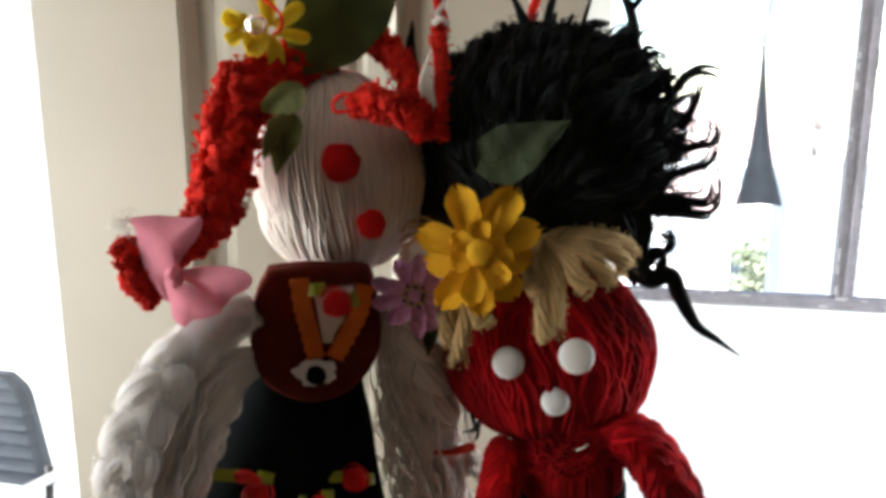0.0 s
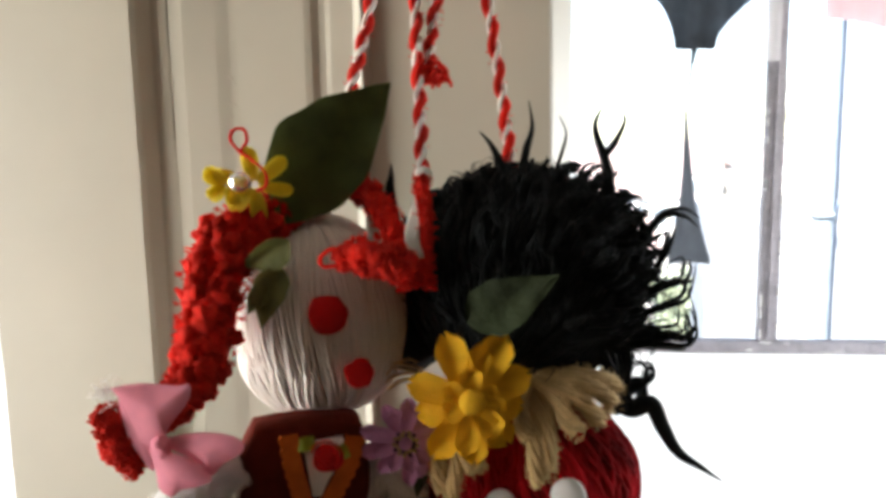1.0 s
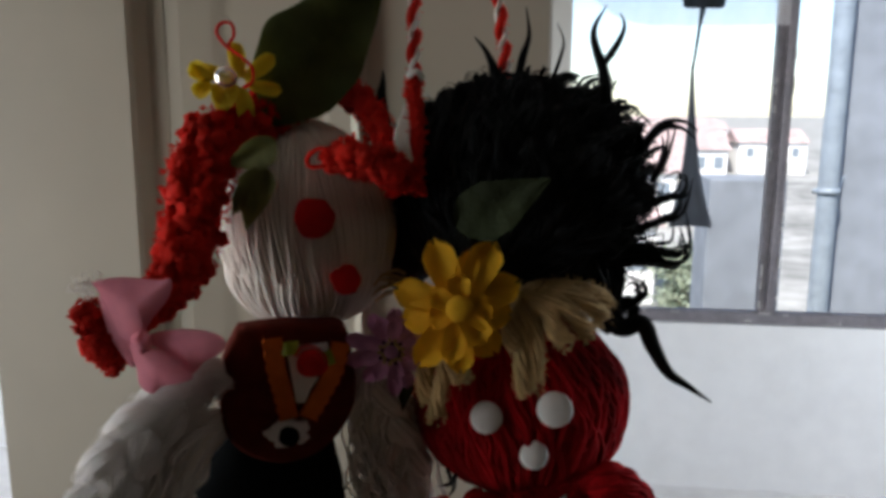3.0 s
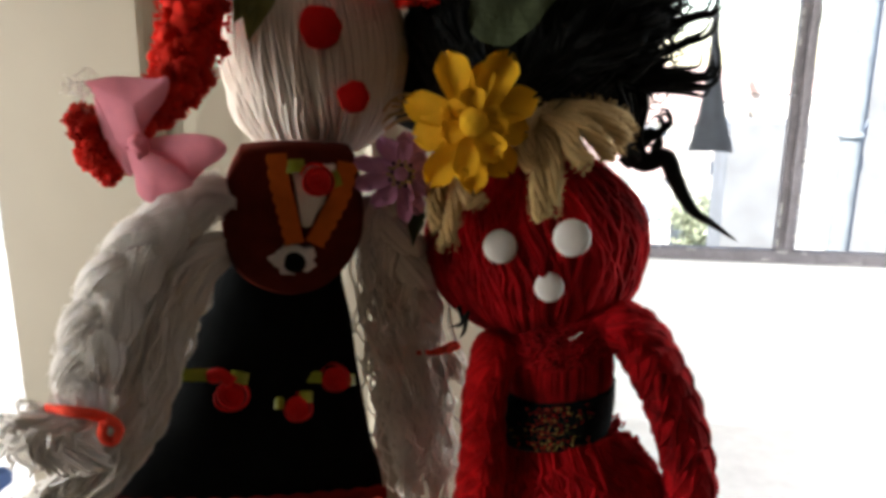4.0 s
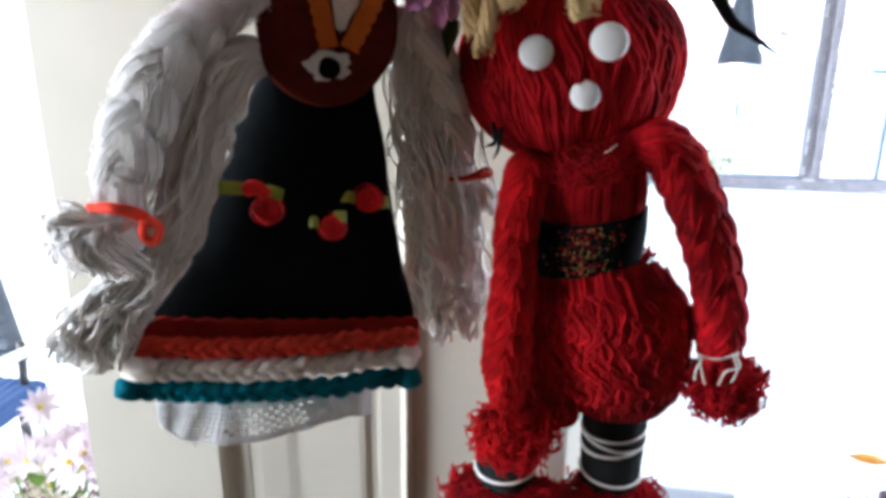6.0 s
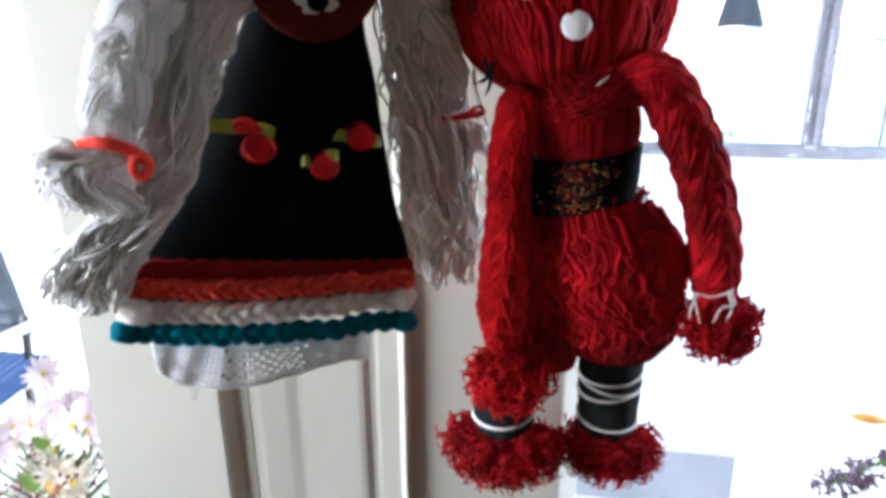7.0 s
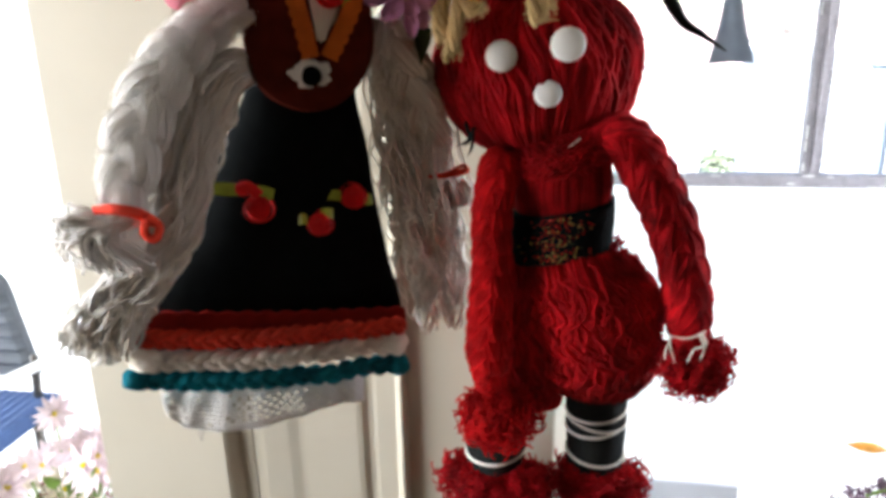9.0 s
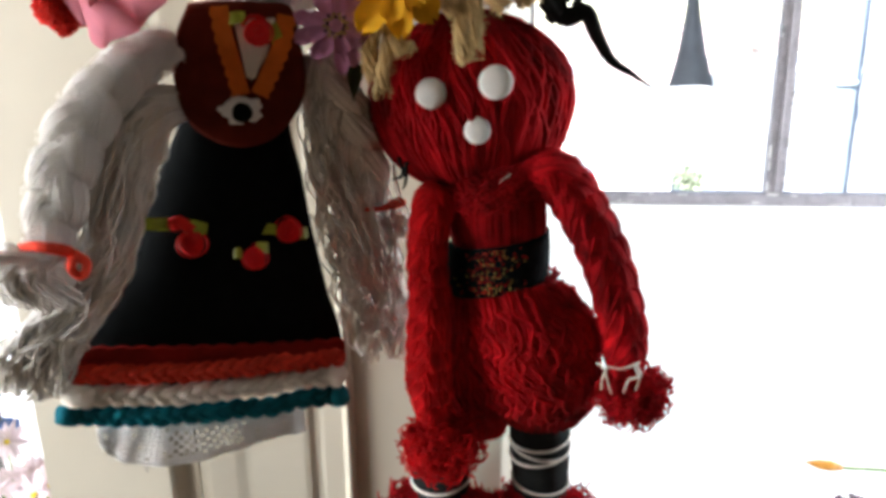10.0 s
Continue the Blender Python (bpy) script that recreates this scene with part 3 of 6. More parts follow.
def white_doll():
    b = Build()
    # head wound of white yarn
    hc = Vector((-0.1610, 0.4470, 1.6534))
    rad = (0.0515, 0.046, 0.0595)
    turn = tilt(-4)
    b.ball(hc, tuple(0.985 * q for q in rad), M_WHITE_YARN, turn, 0.02, 40, 48, 32)
    b.skein(hc, rad, M_WHITE_YARN, 190, 0.0015, turn, seed=3)
    # the fuller lower half
    lc = hc + Vector((0.001, 0, -0.024))
    b.ball(lc, (0.0470, 0.0410, 0.0355), M_WHITE_YARN, turn, 0.02, 40, 48, 32)
    b.skein(lc, (0.0480, 0.0420, 0.0362), M_WHITE_YARN, 140, 0.0015, turn, seed=14)
    # loose strands at the crown
    rnd = random.Random(8)
    for k in range(26):
        u = rnd.uniform(-0.9, 0.9)
        p0 = hc + Vector((0.002 + 0.01 * u, -0.012, 0.057))
        p1 = hc + Vector((0.012 + 0.026 * u, -0.030 + 0.012 * abs(u), 0.044))
        p2 = hc + Vector((0.006 + 0.040 * u, -0.042 + 0.018 * u * u, 0.015))
        b.tube([p0, p1, p2], 0.0011, M_WHITE_YARN, 4, 10)
    disc(b, (-0.1415, 0.3975, 1.6638), 0.0108, M_RED_FELT, 0.0014, 0.18, 1)
    disc(b, (-0.1265, 0.4035, 1.6297), 0.0081, M_RED_FELT, 0.0014, 0.18, 2)
    # crocheted red hair: a thick plait over the left of the head, a thinner one on the right
    left = [(-0.1622, 0.4400, 1.7248), (-0.1815, 0.4250, 1.7147), (-0.1972, 0.4080, 1.7039), (-0.2035, 0.3950, 1.6824), (-0.2040, 0.3850, 1.6566), (-0.2063, 0.3750, 1.6394), (-0.2149, 0.3660, 1.6247), (-0.2281, 0.3640, 1.6151), (-0.2410, 0.3620, 1.6064), (-0.2469, 0.3620, 1.5985)]
    lr = [0.0097, 0.0152, 0.0179, 0.0181, 0.0165, 0.0138, 0.0103, 0.0062, 0.0067, 0.0073]
    b.tube(left, [0.85 * q for q in lr], M_SCARLET, 12, 60, 0.8)
    b.ruffle(left, [0.88 * q for q in lr], M_SCARLET, 330, (0.0036, 0.0066), 5)
    b.fuzz_path(left, [1.06 * q for q in lr], M_SCARLET, 1500, 0.0034, 0.00035, 15, 3.0)
    tip = [(-0.2517, 0.3570, 1.6225), (-0.2461, 0.3570, 1.6156), (-0.2435, 0.3570, 1.6068), (-0.2391, 0.3570, 1.5985), (-0.2329, 0.3570, 1.5905)]
    b.tube(tip, [0.0045, 0.0062, 0.0055, 0.0055, 0.004], M_SCARLET, 8, 20)
    b.ruffle(tip, [0.0050, 0.0066, 0.0060, 0.0058, 0.0042], M_SCARLET, 95, (0.0018, 0.0034), 6)
    b.fuzz_path(tip, [0.0062, 0.0078, 0.0070, 0.0068, 0.0052], M_SCARLET, 300, 0.0034, 0.0006, 7, 3.0)
    right = [(-0.1491, 0.4500, 1.7357), (-0.1325, 0.4440, 1.7308), (-0.1175, 0.4340, 1.7183), (-0.1078, 0.4230, 1.7001), (-0.1010, 0.4140, 1.6839), (-0.0970, 0.4120, 1.6780)]
    rr = [0.0068, 0.0085, 0.0086, 0.0078, 0.0084, 0.0065]
    b.tube(right, [0.85 * q for q in rr], M_SCARLET, 10, 40, 0.85)
    b.ruffle(right, [0.85 * q for q in rr], M_SCARLET, 90, (0.0020, 0.0036), 9)
    b.fuzz_path(right, [1.05 * q for q in rr], M_SCARLET, 300, 0.0028, 0.00045, 19, 3.0)
    bow = [(-0.1348, 0.3980, 1.6937), (-0.1203, 0.3980, 1.6967), (-0.1037, 0.3980, 1.6919), (-0.0947, 0.3980, 1.6867)]
    b.tube(bow, [0.004, 0.0085, 0.0075, 0.006], M_SCARLET, 10, 20, 0.7)
    b.ruffle(bow, [0.0035, 0.0095, 0.008, 0.006], M_SCARLET, 100, (0.0026, 0.0046), 11)
    b.fuzz_path(bow, [0.005, 0.0115, 0.010, 0.008], M_SCARLET, 300, 0.0032, 0.0005, 12, 3.0)
    # a loop at the crochet bow's free end
    b.tube([(-0.1330, 0.3930, 1.6921), (-0.1413, 0.3920, 1.6916), (-0.1424, 0.3920, 1.6967), (-0.1357, 0.3930, 1.7011), (-0.1310, 0.3930, 1.6966)], 0.0013, M_SCARLET, 5, 16)

    # body: a padded dress of black felt with a maroon waistcoat
    rows = []
    levels = [((-0.1969, 0.3988, 1.5435), (-0.1397, 0.4232, 1.5345)), ((-0.2057, 0.3981, 1.5239), (-0.1391, 0.4258, 1.5188)), ((-0.2184, 0.3966, 1.5004), (-0.1358, 0.4307, 1.4952)), ((-0.2315, 0.3955, 1.4724), (-0.1341, 0.4360, 1.4649)),
              ((-0.2454, 0.3942, 1.4433), (-0.1309, 0.4421, 1.4325)), ((-0.2611, 0.3912, 1.4211), (-0.1282, 0.4467, 1.4091)), ((-0.2767, 0.3877, 1.4024), (-0.1244, 0.4512, 1.3891)), ((-0.2861, 0.3862, 1.3868), (-0.1226, 0.4547, 1.3708)), ((-0.2966, 0.3870, 1.3533), (-0.1238, 0.4590, 1.3390))]
    wn = np.array(WHITE_N) / np.linalg.norm(WHITE_N)
    for i, (l, r) in enumerate(smooth_levels(levels, 30)):
        c, h = (l + r) / 2, (r - l) / 2
        s = i / 29
        fat = 0.010 + 0.012 * np.sin(np.pi * min(1, s * 1.1)) ** 0.8
        row = []
        for k in range(40):
            a = 2 * np.pi * k / 40
            ca, sa = np.cos(a), np.sin(a)
            d = np.sign(ca) * abs(ca) ** 0.9
            bulge = fat * (abs(sa) ** 0.75) * (1 if sa > 0 else -0.75)
            q = c + h * d + wn * (bulge - 0.012)
            q = q + wn * 0.0012 * noise.noise(Vector(q) * 55)
            row.append(q)
        rows.append(row)
    b.grid(rows, M_BLACK_FELT, True, True)
    # waistcoat
    vest = [(-0.1813, 0.3854, 1.6025), (-0.1634, 0.3923, 1.6040), (-0.1448, 0.4000, 1.6031), (-0.1281, 0.4071, 1.6005), (-0.1251, 0.4111, 1.5821), (-0.1247, 0.4136, 1.5663), (-0.1269, 0.4149, 1.5518), (-0.1350, 0.4139, 1.5366),
            (-0.1473, 0.4107, 1.5252), (-0.1643, 0.4044, 1.5212), (-0.1796, 0.3974, 1.5267), (-0.1901, 0.3915, 1.5379), (-0.1938, 0.3873, 1.5560), (-0.1933, 0.3850, 1.5720), (-0.1887, 0.3845, 1.5884)]
    b.sheet(list(smooth_path(vest + vest[:1], 61)[:-1]), wn, 0.016, M_MAROON, 0.008)
    # knitted shirt front in the neck, wavy orange lapels
    b.sheet([(-0.1557, 0.3878, 1.5937), (-0.1349, 0.3960, 1.5951), (-0.1415, 0.3963, 1.5748), (-0.1512, 0.3945, 1.5610)], wn, 0.004, M_WHITE_YARN, 0.001)
    for k in range(9):
        u = k / 8
        b.tube([np.array((-0.1540, 0.3865, 1.5956)) * (1 - u) + np.array((-0.1350, 0.3943, 1.5952)) * u, np.array((-0.1514, 0.3924, 1.5632)) * (1 - u) + np.array((-0.1490, 0.3934, 1.5631)) * u], 0.0013, M_WHITE_YARN, 5, 6)
    for pts, out in (([(-0.1606, 0.3818, 1.6022), (-0.1597, 0.3837, 1.5850), (-0.1575, 0.3868, 1.5700), (-0.1559, 0.3910, 1.5536)], -1), ([(-0.1282, 0.3957, 1.5970), (-0.1320, 0.3954, 1.5812), (-0.1388, 0.3947, 1.5677), (-0.1472, 0.3945, 1.5532)], 1)):
        p = smooth_path(pts, 40)
        t, a, s = frames(p)
        side = np.cross(wn, t)
        side *= np.sign(side[:, 0])[:, None]
        inner = p - out * 0.0045 * side
        outer = p + out * side * (0.0045 + 0.0016 * np.abs(np.sin(np.linspace(0, 7.5 * np.pi, 40))))[:, None]
        b.grid([inner, outer], M_ORANGE, False)
        b.grid([outer, outer - wn * 0.0025], M_ORANGE, False)
        b.grid([inner - wn * 0.0025, inner], M_ORANGE, False)
    # pale clasp with a dark bead
    cl = np.array((-0.1576, 0.3922, 1.5447))
    sx = np.cross((0, 0, 1), -wn)
    sx /= np.linalg.norm(sx)
    ringc = []
    for k in range(40):
        a = 2 * np.pi * k / 40
        q = 0.0092 * (1 + 0.12 * np.sin(5 * a + 1.2) + 0.07 * np.sin(11 * a))
        ringc.append(cl + sx * q * 1.28 * np.cos(a) + np.array((0, 0, 1.0)) * q * 0.86 * np.sin(a))
    b.sheet(ringc, wn, 0.002, M_WHITE_FELT, 0.0015)
    b.ball(cl + wn * 0.0015 + np.array((0, 0, -0.001)), (0.0066, 0.0026, 0.0058), M_BLACK_FELT)
    # hem: scalloped dark red felt, then coral, white and teal plaits
    hl, hr = np.array((-0.2834, 0.3825, 1.3901)), np.array((-0.1208, 0.4507, 1.3734))
    n = 80
    up, dn = [], []
    l2, r2 = np.array((-0.2874, 0.3830, 1.3762)), np.array((-0.1211, 0.4522, 1.3624))
    for k in range(n + 1):
        u = k / n
        bow_out = (wn * 0.010 + np.array((0, 0, 0.0035))) * np.sin(np.pi * u)
        up.append(hl * (1 - u) + hr * u + bow_out + np.array((0, 0, 0.0035 + 0.0018 * abs(np.sin(u * 14 * np.pi)))))
        dn.append(l2 * (1 - u) + r2 * u + bow_out)
    b.grid([up, dn], M_DARKRED, False)
    b.grid([np.array(up) - wn * 0.003, up], M_DARKRED, False)

    def plait(l, m, r, w, mat, turns, seed, off=0.010):
        q = [np.array(l), np.array(m) + wn * off + np.array((0, 0, 0.0035)), np.array(r)]
        q = [v + np.array([0, 0, rnd.gauss(0, 0.0007)]) for v in smooth_path(q, 18)]
        b.braid(q, w * 1.12, mat, turns, 170, 8, 0.40, amp=1.2, threads=7, thick=0.3)
        b.fuzz_path(q, [w * 0.8] * 2, mat, 240, 0.0032, 0.0003, seed, 1.0, only_front=True)
    plait((-0.2833, 0.3802, 1.3768), (-0.2048, 0.4128, 1.3703), (-0.1218, 0.4468, 1.3672), 0.0056, M_CORAL, 7.0, 21)
    plait((-0.2835, 0.3828, 1.3586), (-0.2068, 0.4144, 1.3549), (-0.1250, 0.4477, 1.3533), 0.0062, M_WHITE_YARN, 5.6, 22)
    plait((-0.2937, 0.3805, 1.3468), (-0.2155, 0.4121, 1.3393), (-0.1261, 0.4498, 1.3360), 0.0062, M_TEAL, 6.0, 23)
    b.ball((-0.2805, 0.3789, 1.3639), (0.011, 0.008, 0.0085), M_WHITE_YARN, rough=0.25, scale=180)
    b.ball((-0.1274, 0.4443, 1.3542), (0.009, 0.007, 0.008), M_WHITE_YARN, rough=0.25, scale=180)
    b.ball((-0.2910, 0.3791, 1.3485), (0.008, 0.0075, 0.0075), M_TEAL, rough=0.25, scale=200)
    b.ball((-0.1264, 0.4475, 1.3362), (0.0075, 0.007, 0.0085), M_TEAL, rough=0.25, scale=200)
    # lace of the petticoat: a net of thread, closed but for a patch of holes
    top = smooth_path([(-0.2841, 0.3975, 1.3320), (-0.2169, 0.4138, 1.3315), (-0.1549, 0.4528, 1.3256)], 60)
    low = smooth_path([(-0.2842, 0.4004, 1.3120), (-0.2708, 0.4043, 1.3000), (-0.2362, 0.4113, 1.2959), (-0.1998, 0.4276, 1.3003), (-0.1743, 0.4416, 1.3045), (-0.1569, 0.4555, 1.3019)], 60)
    up_n, cols = 10, 48
    top, low = smooth_path(top, cols), smooth_path(low, cols)

    def net(i, j):
        f = j / up_n
        return top[i] * (1 - f) + low[i] * f + wn * (0.0035 * np.sin(np.pi * f) + 0.0008 * np.sin(0.9 * i))
    for i in range(cols):
        b.tube([net(i, j) for j in range(up_n + 1)], 0.00042, M_LACE, 4, 12)
    for j in range(up_n + 1):
        b.tube([net(i, j) + wn * 0.0004 for i in range(cols)], 0.0011 if j == up_n else 0.00042, M_LACE, 4, 90)
    for i in range(1, cols, 2):
        b.ball(net(i, up_n), (0.0015, 0.0012, 0.0015), M_LACE, None, 0, 1, 8, 6)
    for i in range(cols - 1):
        for j in range(up_n):
            worn = 15 + j % 3 < i < 31 - j % 2 and 1 < j < 8 and (i + j) % 2 == 0
            if worn or (i * 7 + j * 3) % 23 == 0:
                continue
            b.grid([[net(i, j), net(i + 1, j)], [net(i, j + 1), net(i + 1, j + 1)]], M_LACE, False)

    # arms and hair of thick white wool
    arm = [(-0.1900, 0.3825, 1.5836), (-0.2050, 0.3755, 1.5750), (-0.2190, 0.3674, 1.5627), (-0.2323, 0.3580, 1.5455), (-0.2438, 0.3524, 1.5233), (-0.2536, 0.3500, 1.4986), (-0.2630, 0.3507, 1.4682)]
    aw = [0.0087, 0.0130, 0.0151, 0.0165, 0.0171, 0.0164, 0.0121]
    b.braid(arm, aw, M_WHITE_WOOL, 2.1, 120, 14, 0.64, amp=0.78, threads=30, thick=0.095)
    b.fuzz_path(arm, [0.9 * q for q in aw], M_WHITE_WOOL, 2200, 0.006, 0.00020, 31, 1.6)
    tie = [(-0.2735, 0.3412, 1.4744), (-0.2573, 0.3342, 1.4771), (-0.2458, 0.3394, 1.4735), (-0.2415, 0.3490, 1.4649)]
    b.tube(tie, [0.0025, 0.0032, 0.0036, 0.003], M_CORAL, 8, 24, 0.5)
    b.tube([(-0.2407, 0.3407, 1.4714), (-0.2357, 0.3425, 1.4658), (-0.2394, 0.3422, 1.4579), (-0.2437, 0.3399, 1.4618), (-0.2416, 0.3395, 1.4697)], 0.0026, M_CORAL, 7, 20)
    # tassel of the arm
    root = np.array((-0.2632, 0.3508, 1.4669))
    b.ball((-0.2709, 0.3541, 1.4536), (0.0171, 0.013, 0.0136), M_WHITE_WOOL, rough=0.10, scale=60)
    ends = [(-0.2988, 0.3424, 1.4562), (-0.3019, 0.3467, 1.4479), (-0.2911, 0.3429, 1.4447), (-0.2798, 0.3437, 1.4407), (-0.2695, 0.3487, 1.4352), (-0.2601, 0.3545, 1.4364)]
    for k in range(210):
        e = np.array(ends[k % 6]) + np.array([rnd.gauss(0, 0.004), rnd.gauss(0, 0.005), rnd.gauss(0, 0.004)])
        mid = (root + e) / 2 + np.array([rnd.gauss(-0.004, 0.003), -0.010 - 0.006 * rnd.random(), 0.004 + 0.006 * rnd.random()])
        q3 = e * 0.8 + root * 0.2 + np.array([rnd.gauss(0, 0.002), -0.005, rnd.gauss(0.003, 0.002)])
        q = smooth_path([root + np.array([rnd.gauss(0, 0.006), rnd.gauss(-0.004, 0.003), 0]), mid, q3, e + np.array([0, 0.004, 0])], 16)
        am, fr = rnd.uniform(0.0006, 0.0016), rnd.uniform(0.9, 1.6)
        q += np.array([[am * np.sin(fr * i + k), 0, am * np.cos(1.2 * fr * i + k)] for i in range(16)])
        b.tube(q, [0.0012, 0.0013, 0.0012, 0.0008], M_WHITE_WOOL, 5, 26)
    # tuft that sticks out above the tie
    for k in range(14):
        b.tube([(-0.2743, 0.3458, 1.4706), np.array((-0.2819, 0.3422, 1.4740)) + np.array([rnd.gauss(0, 0.003), rnd.gauss(0, 0.003), rnd.gauss(0, 0.003)]), np.array((-0.2884, 0.3426, 1.4685)) + np.array([rnd.gauss(0, 0.005), rnd.gauss(0, 0.004), rnd.gauss(0, 0.005)])], 0.0009, M_WHITE_WOOL, 4, 8)
    # wavy strands hanging beside the dress
    lines = [[(-0.1934, 0.4050, 1.5404), (-0.1978, 0.3863, 1.5375), (-0.2060, 0.3809, 1.5221), (-0.2145, 0.3781, 1.5036), (-0.2265, 0.3783, 1.4695), (-0.2408, 0.3779, 1.4409), (-0.2564, 0.3761, 1.4182), (-0.2695, 0.3740, 1.4042), (-0.2858, 0.3748, 1.3767)],
             [(-0.1919, 0.4046, 1.5470), (-0.1984, 0.3820, 1.5498), (-0.2090, 0.3726, 1.5401), (-0.2197, 0.3695, 1.5179), (-0.2316, 0.3696, 1.4851), (-0.2465, 0.3687, 1.4507), (-0.2655, 0.3676, 1.4217), (-0.2842, 0.3659, 1.3968), (-0.3014, 0.3679, 1.3663)],
             [(-0.1912, 0.4041, 1.5528), (-0.1987, 0.3807, 1.5573), (-0.2132, 0.3714, 1.5513), (-0.2265, 0.3671, 1.5302), (-0.2388, 0.3663, 1.5021), (-0.2556, 0.3661, 1.4582), (-0.2780, 0.3592, 1.4292), (-0.3032, 0.3544, 1.4081), (-0.3207, 0.3550, 1.3859)]]
    for q in (lines[1], (np.array(lines[0]) + np.array(lines[1])) / 2, (np.array(lines[1]) + np.array(lines[2])) / 2):
        b.tube(np.array(q)[1:] + np.array([0, 0.004, 0]), [0.003, 0.006, 0.0075, 0.0085, 0.0085, 0.006], M_WHITE_WOOL, 12, 30, 0.5)
    for k in range(250):
        u = rnd.random() * 2
        i, f = min(int(u), 1), u - min(int(u), 1)
        pts = np.array(lines[i]) * (1 - f) + np.array(lines[i + 1]) * f
        pts = pts[: rnd.choice((7, 8, 9, 9, 9))]
        jit = np.array([[rnd.gauss(0, 0.0018), rnd.gauss(0, 0.0035), rnd.gauss(0, 0.0016)] for _ in pts])
        jit[0] *= 0.2
        jit[1] *= 0.6
        pts = smooth_path(pts + jit, 34)
        fr, am = rnd.uniform(0.9, 1.9), rnd.uniform(0.0010, 0.0034)
        if k % 3 == 0:
            # loose loops in the lower half
            fr, am = rnd.uniform(0.75, 1.15), rnd.uniform(0.0035, 0.0062)
        grow = np.clip((np.arange(34) - 4) / 14, 0, 1) if k % 3 else np.clip((np.arange(34) - 14) / 8, 0, 1)
        pts += np.array([[g * am * np.sin(fr * q + k), g * am * np.cos(1.3 * fr * q + k), 0.6 * g * am * np.sin(0.8 * fr * q)] for q, g in enumerate(grow)])
        b.tube(pts, rnd.uniform(0.0008, 0.0016), M_WHITE_YARN if k % 6 == 0 else M_WHITE_WOOL, 5, 60)
    # the loose bundle on the other side
    lines = [[(-0.1317, 0.4259, 1.5673), (-0.1320, 0.4313, 1.5303), (-0.1294, 0.4384, 1.4904), (-0.1245, 0.4497, 1.4424), (-0.1185, 0.4609, 1.3984), (-0.1149, 0.4713, 1.3533)],
             [(-0.1193, 0.4327, 1.5702), (-0.1123, 0.4433, 1.5325), (-0.1061, 0.4519, 1.4919), (-0.1017, 0.4632, 1.4433), (-0.0964, 0.4741, 1.3989), (-0.0961, 0.4805, 1.3571)],
             [(-0.1089, 0.4413, 1.5698), (-0.0981, 0.4541, 1.5279), (-0.0913, 0.4647, 1.4898), (-0.0853, 0.4768, 1.4402), (-0.0816, 0.4849, 1.3958), (-0.0808, 0.4917, 1.3532)]]
    for q in (lines[1], (np.array(lines[0]) + np.array(lines[1])) / 2, (np.array(lines[1]) + np.array(lines[2])) / 2):
        b.tube(np.array(q)[:-1] + np.array([0, 0.006, 0]), [0.007, 0.009, 0.010, 0.009, 0.006], M_WHITE_YARN, 12, 30, 0.35)
    for k in range(130):
        u = rnd.random() * 2
        i, f = min(int(u), 1), u - min(int(u), 1)
        pts = np.array(lines[i]) * (1 - f) + np.array(lines[i + 1]) * f
        pts = pts[: rnd.choice((5, 6, 6, 6))]
        pts[-1] = pts[-1] * 0.8 + pts[-2] * 0.2 + (pts[-1] - pts[-2]) * rnd.uniform(-0.5, 0.35)
        if k % 3 == 0:
            pts[2:] = pts[2:] + np.array([0.012 * rnd.uniform(-1, 1), 0, 0])
        jit = np.array([[rnd.gauss(0, 0.0026), rnd.gauss(0, 0.004), rnd.gauss(0, 0.002)] for _ in pts])
        pts = smooth_path(pts + jit, 24)
        fr, am = rnd.uniform(0.8, 1.9), rnd.uniform(0.0014, 0.0046)
        pts += np.array([[am * np.sin(fr * q + k), am * np.cos(1.2 * fr * q + k), 0] for q in range(24)])
        b.tube(pts, rnd.uniform(0.0006, 0.0013), M_WHITE_YARN, 4, 40)
    arm2 = [(-0.1222, 0.4310, 1.5735), (-0.1124, 0.4444, 1.5393), (-0.1030, 0.4576, 1.5058), (-0.0958, 0.4672, 1.4759)]
    b.braid(arm2, [0.0125, 0.0152, 0.0145, 0.0090], M_WHITE_YARN, 1.4, 70, 10, 0.58, threads=8, thick=0.3)
    b.tube([(-0.1017, 0.4522, 1.4724), (-0.0916, 0.4529, 1.4731), (-0.0847, 0.4567, 1.4743), (-0.0769, 0.4641, 1.4749)], [0.0012, 0.002, 0.0028, 0.0016], M_CORAL, 6, 16)
    b.tube([(-0.0852, 0.4528, 1.4770), (-0.0787, 0.4550, 1.4796), (-0.0760, 0.4567, 1.4756), (-0.0832, 0.4542, 1.4730)], 0.0012, M_CORAL, 5, 14)
    for k in range(34):
        e = np.array((-0.0772, 0.4766, 1.4485)) + np.array([rnd.gauss(-0.006, 0.007), rnd.gauss(0, 0.004), rnd.gauss(0, 0.006)])
        b.tube([(-0.0935, 0.4645, 1.4707), np.array((-0.0825, 0.4677, 1.4643)) + np.array([rnd.gauss(0, 0.003), 0, rnd.gauss(0, 0.003)]), e], 0.001, M_WHITE_YARN, 4, 9)
    return b.make("yarn_doll", label="white yarn doll in a black felt dress, hung by a cord", category="doll", group="yarn dolls")


def smooth_levels(levels, n):
    l = smooth_path([q[0] for q in levels], n)
    r = smooth_path([q[1] for q in levels], n)
    return list(zip(l, r))


white_doll()


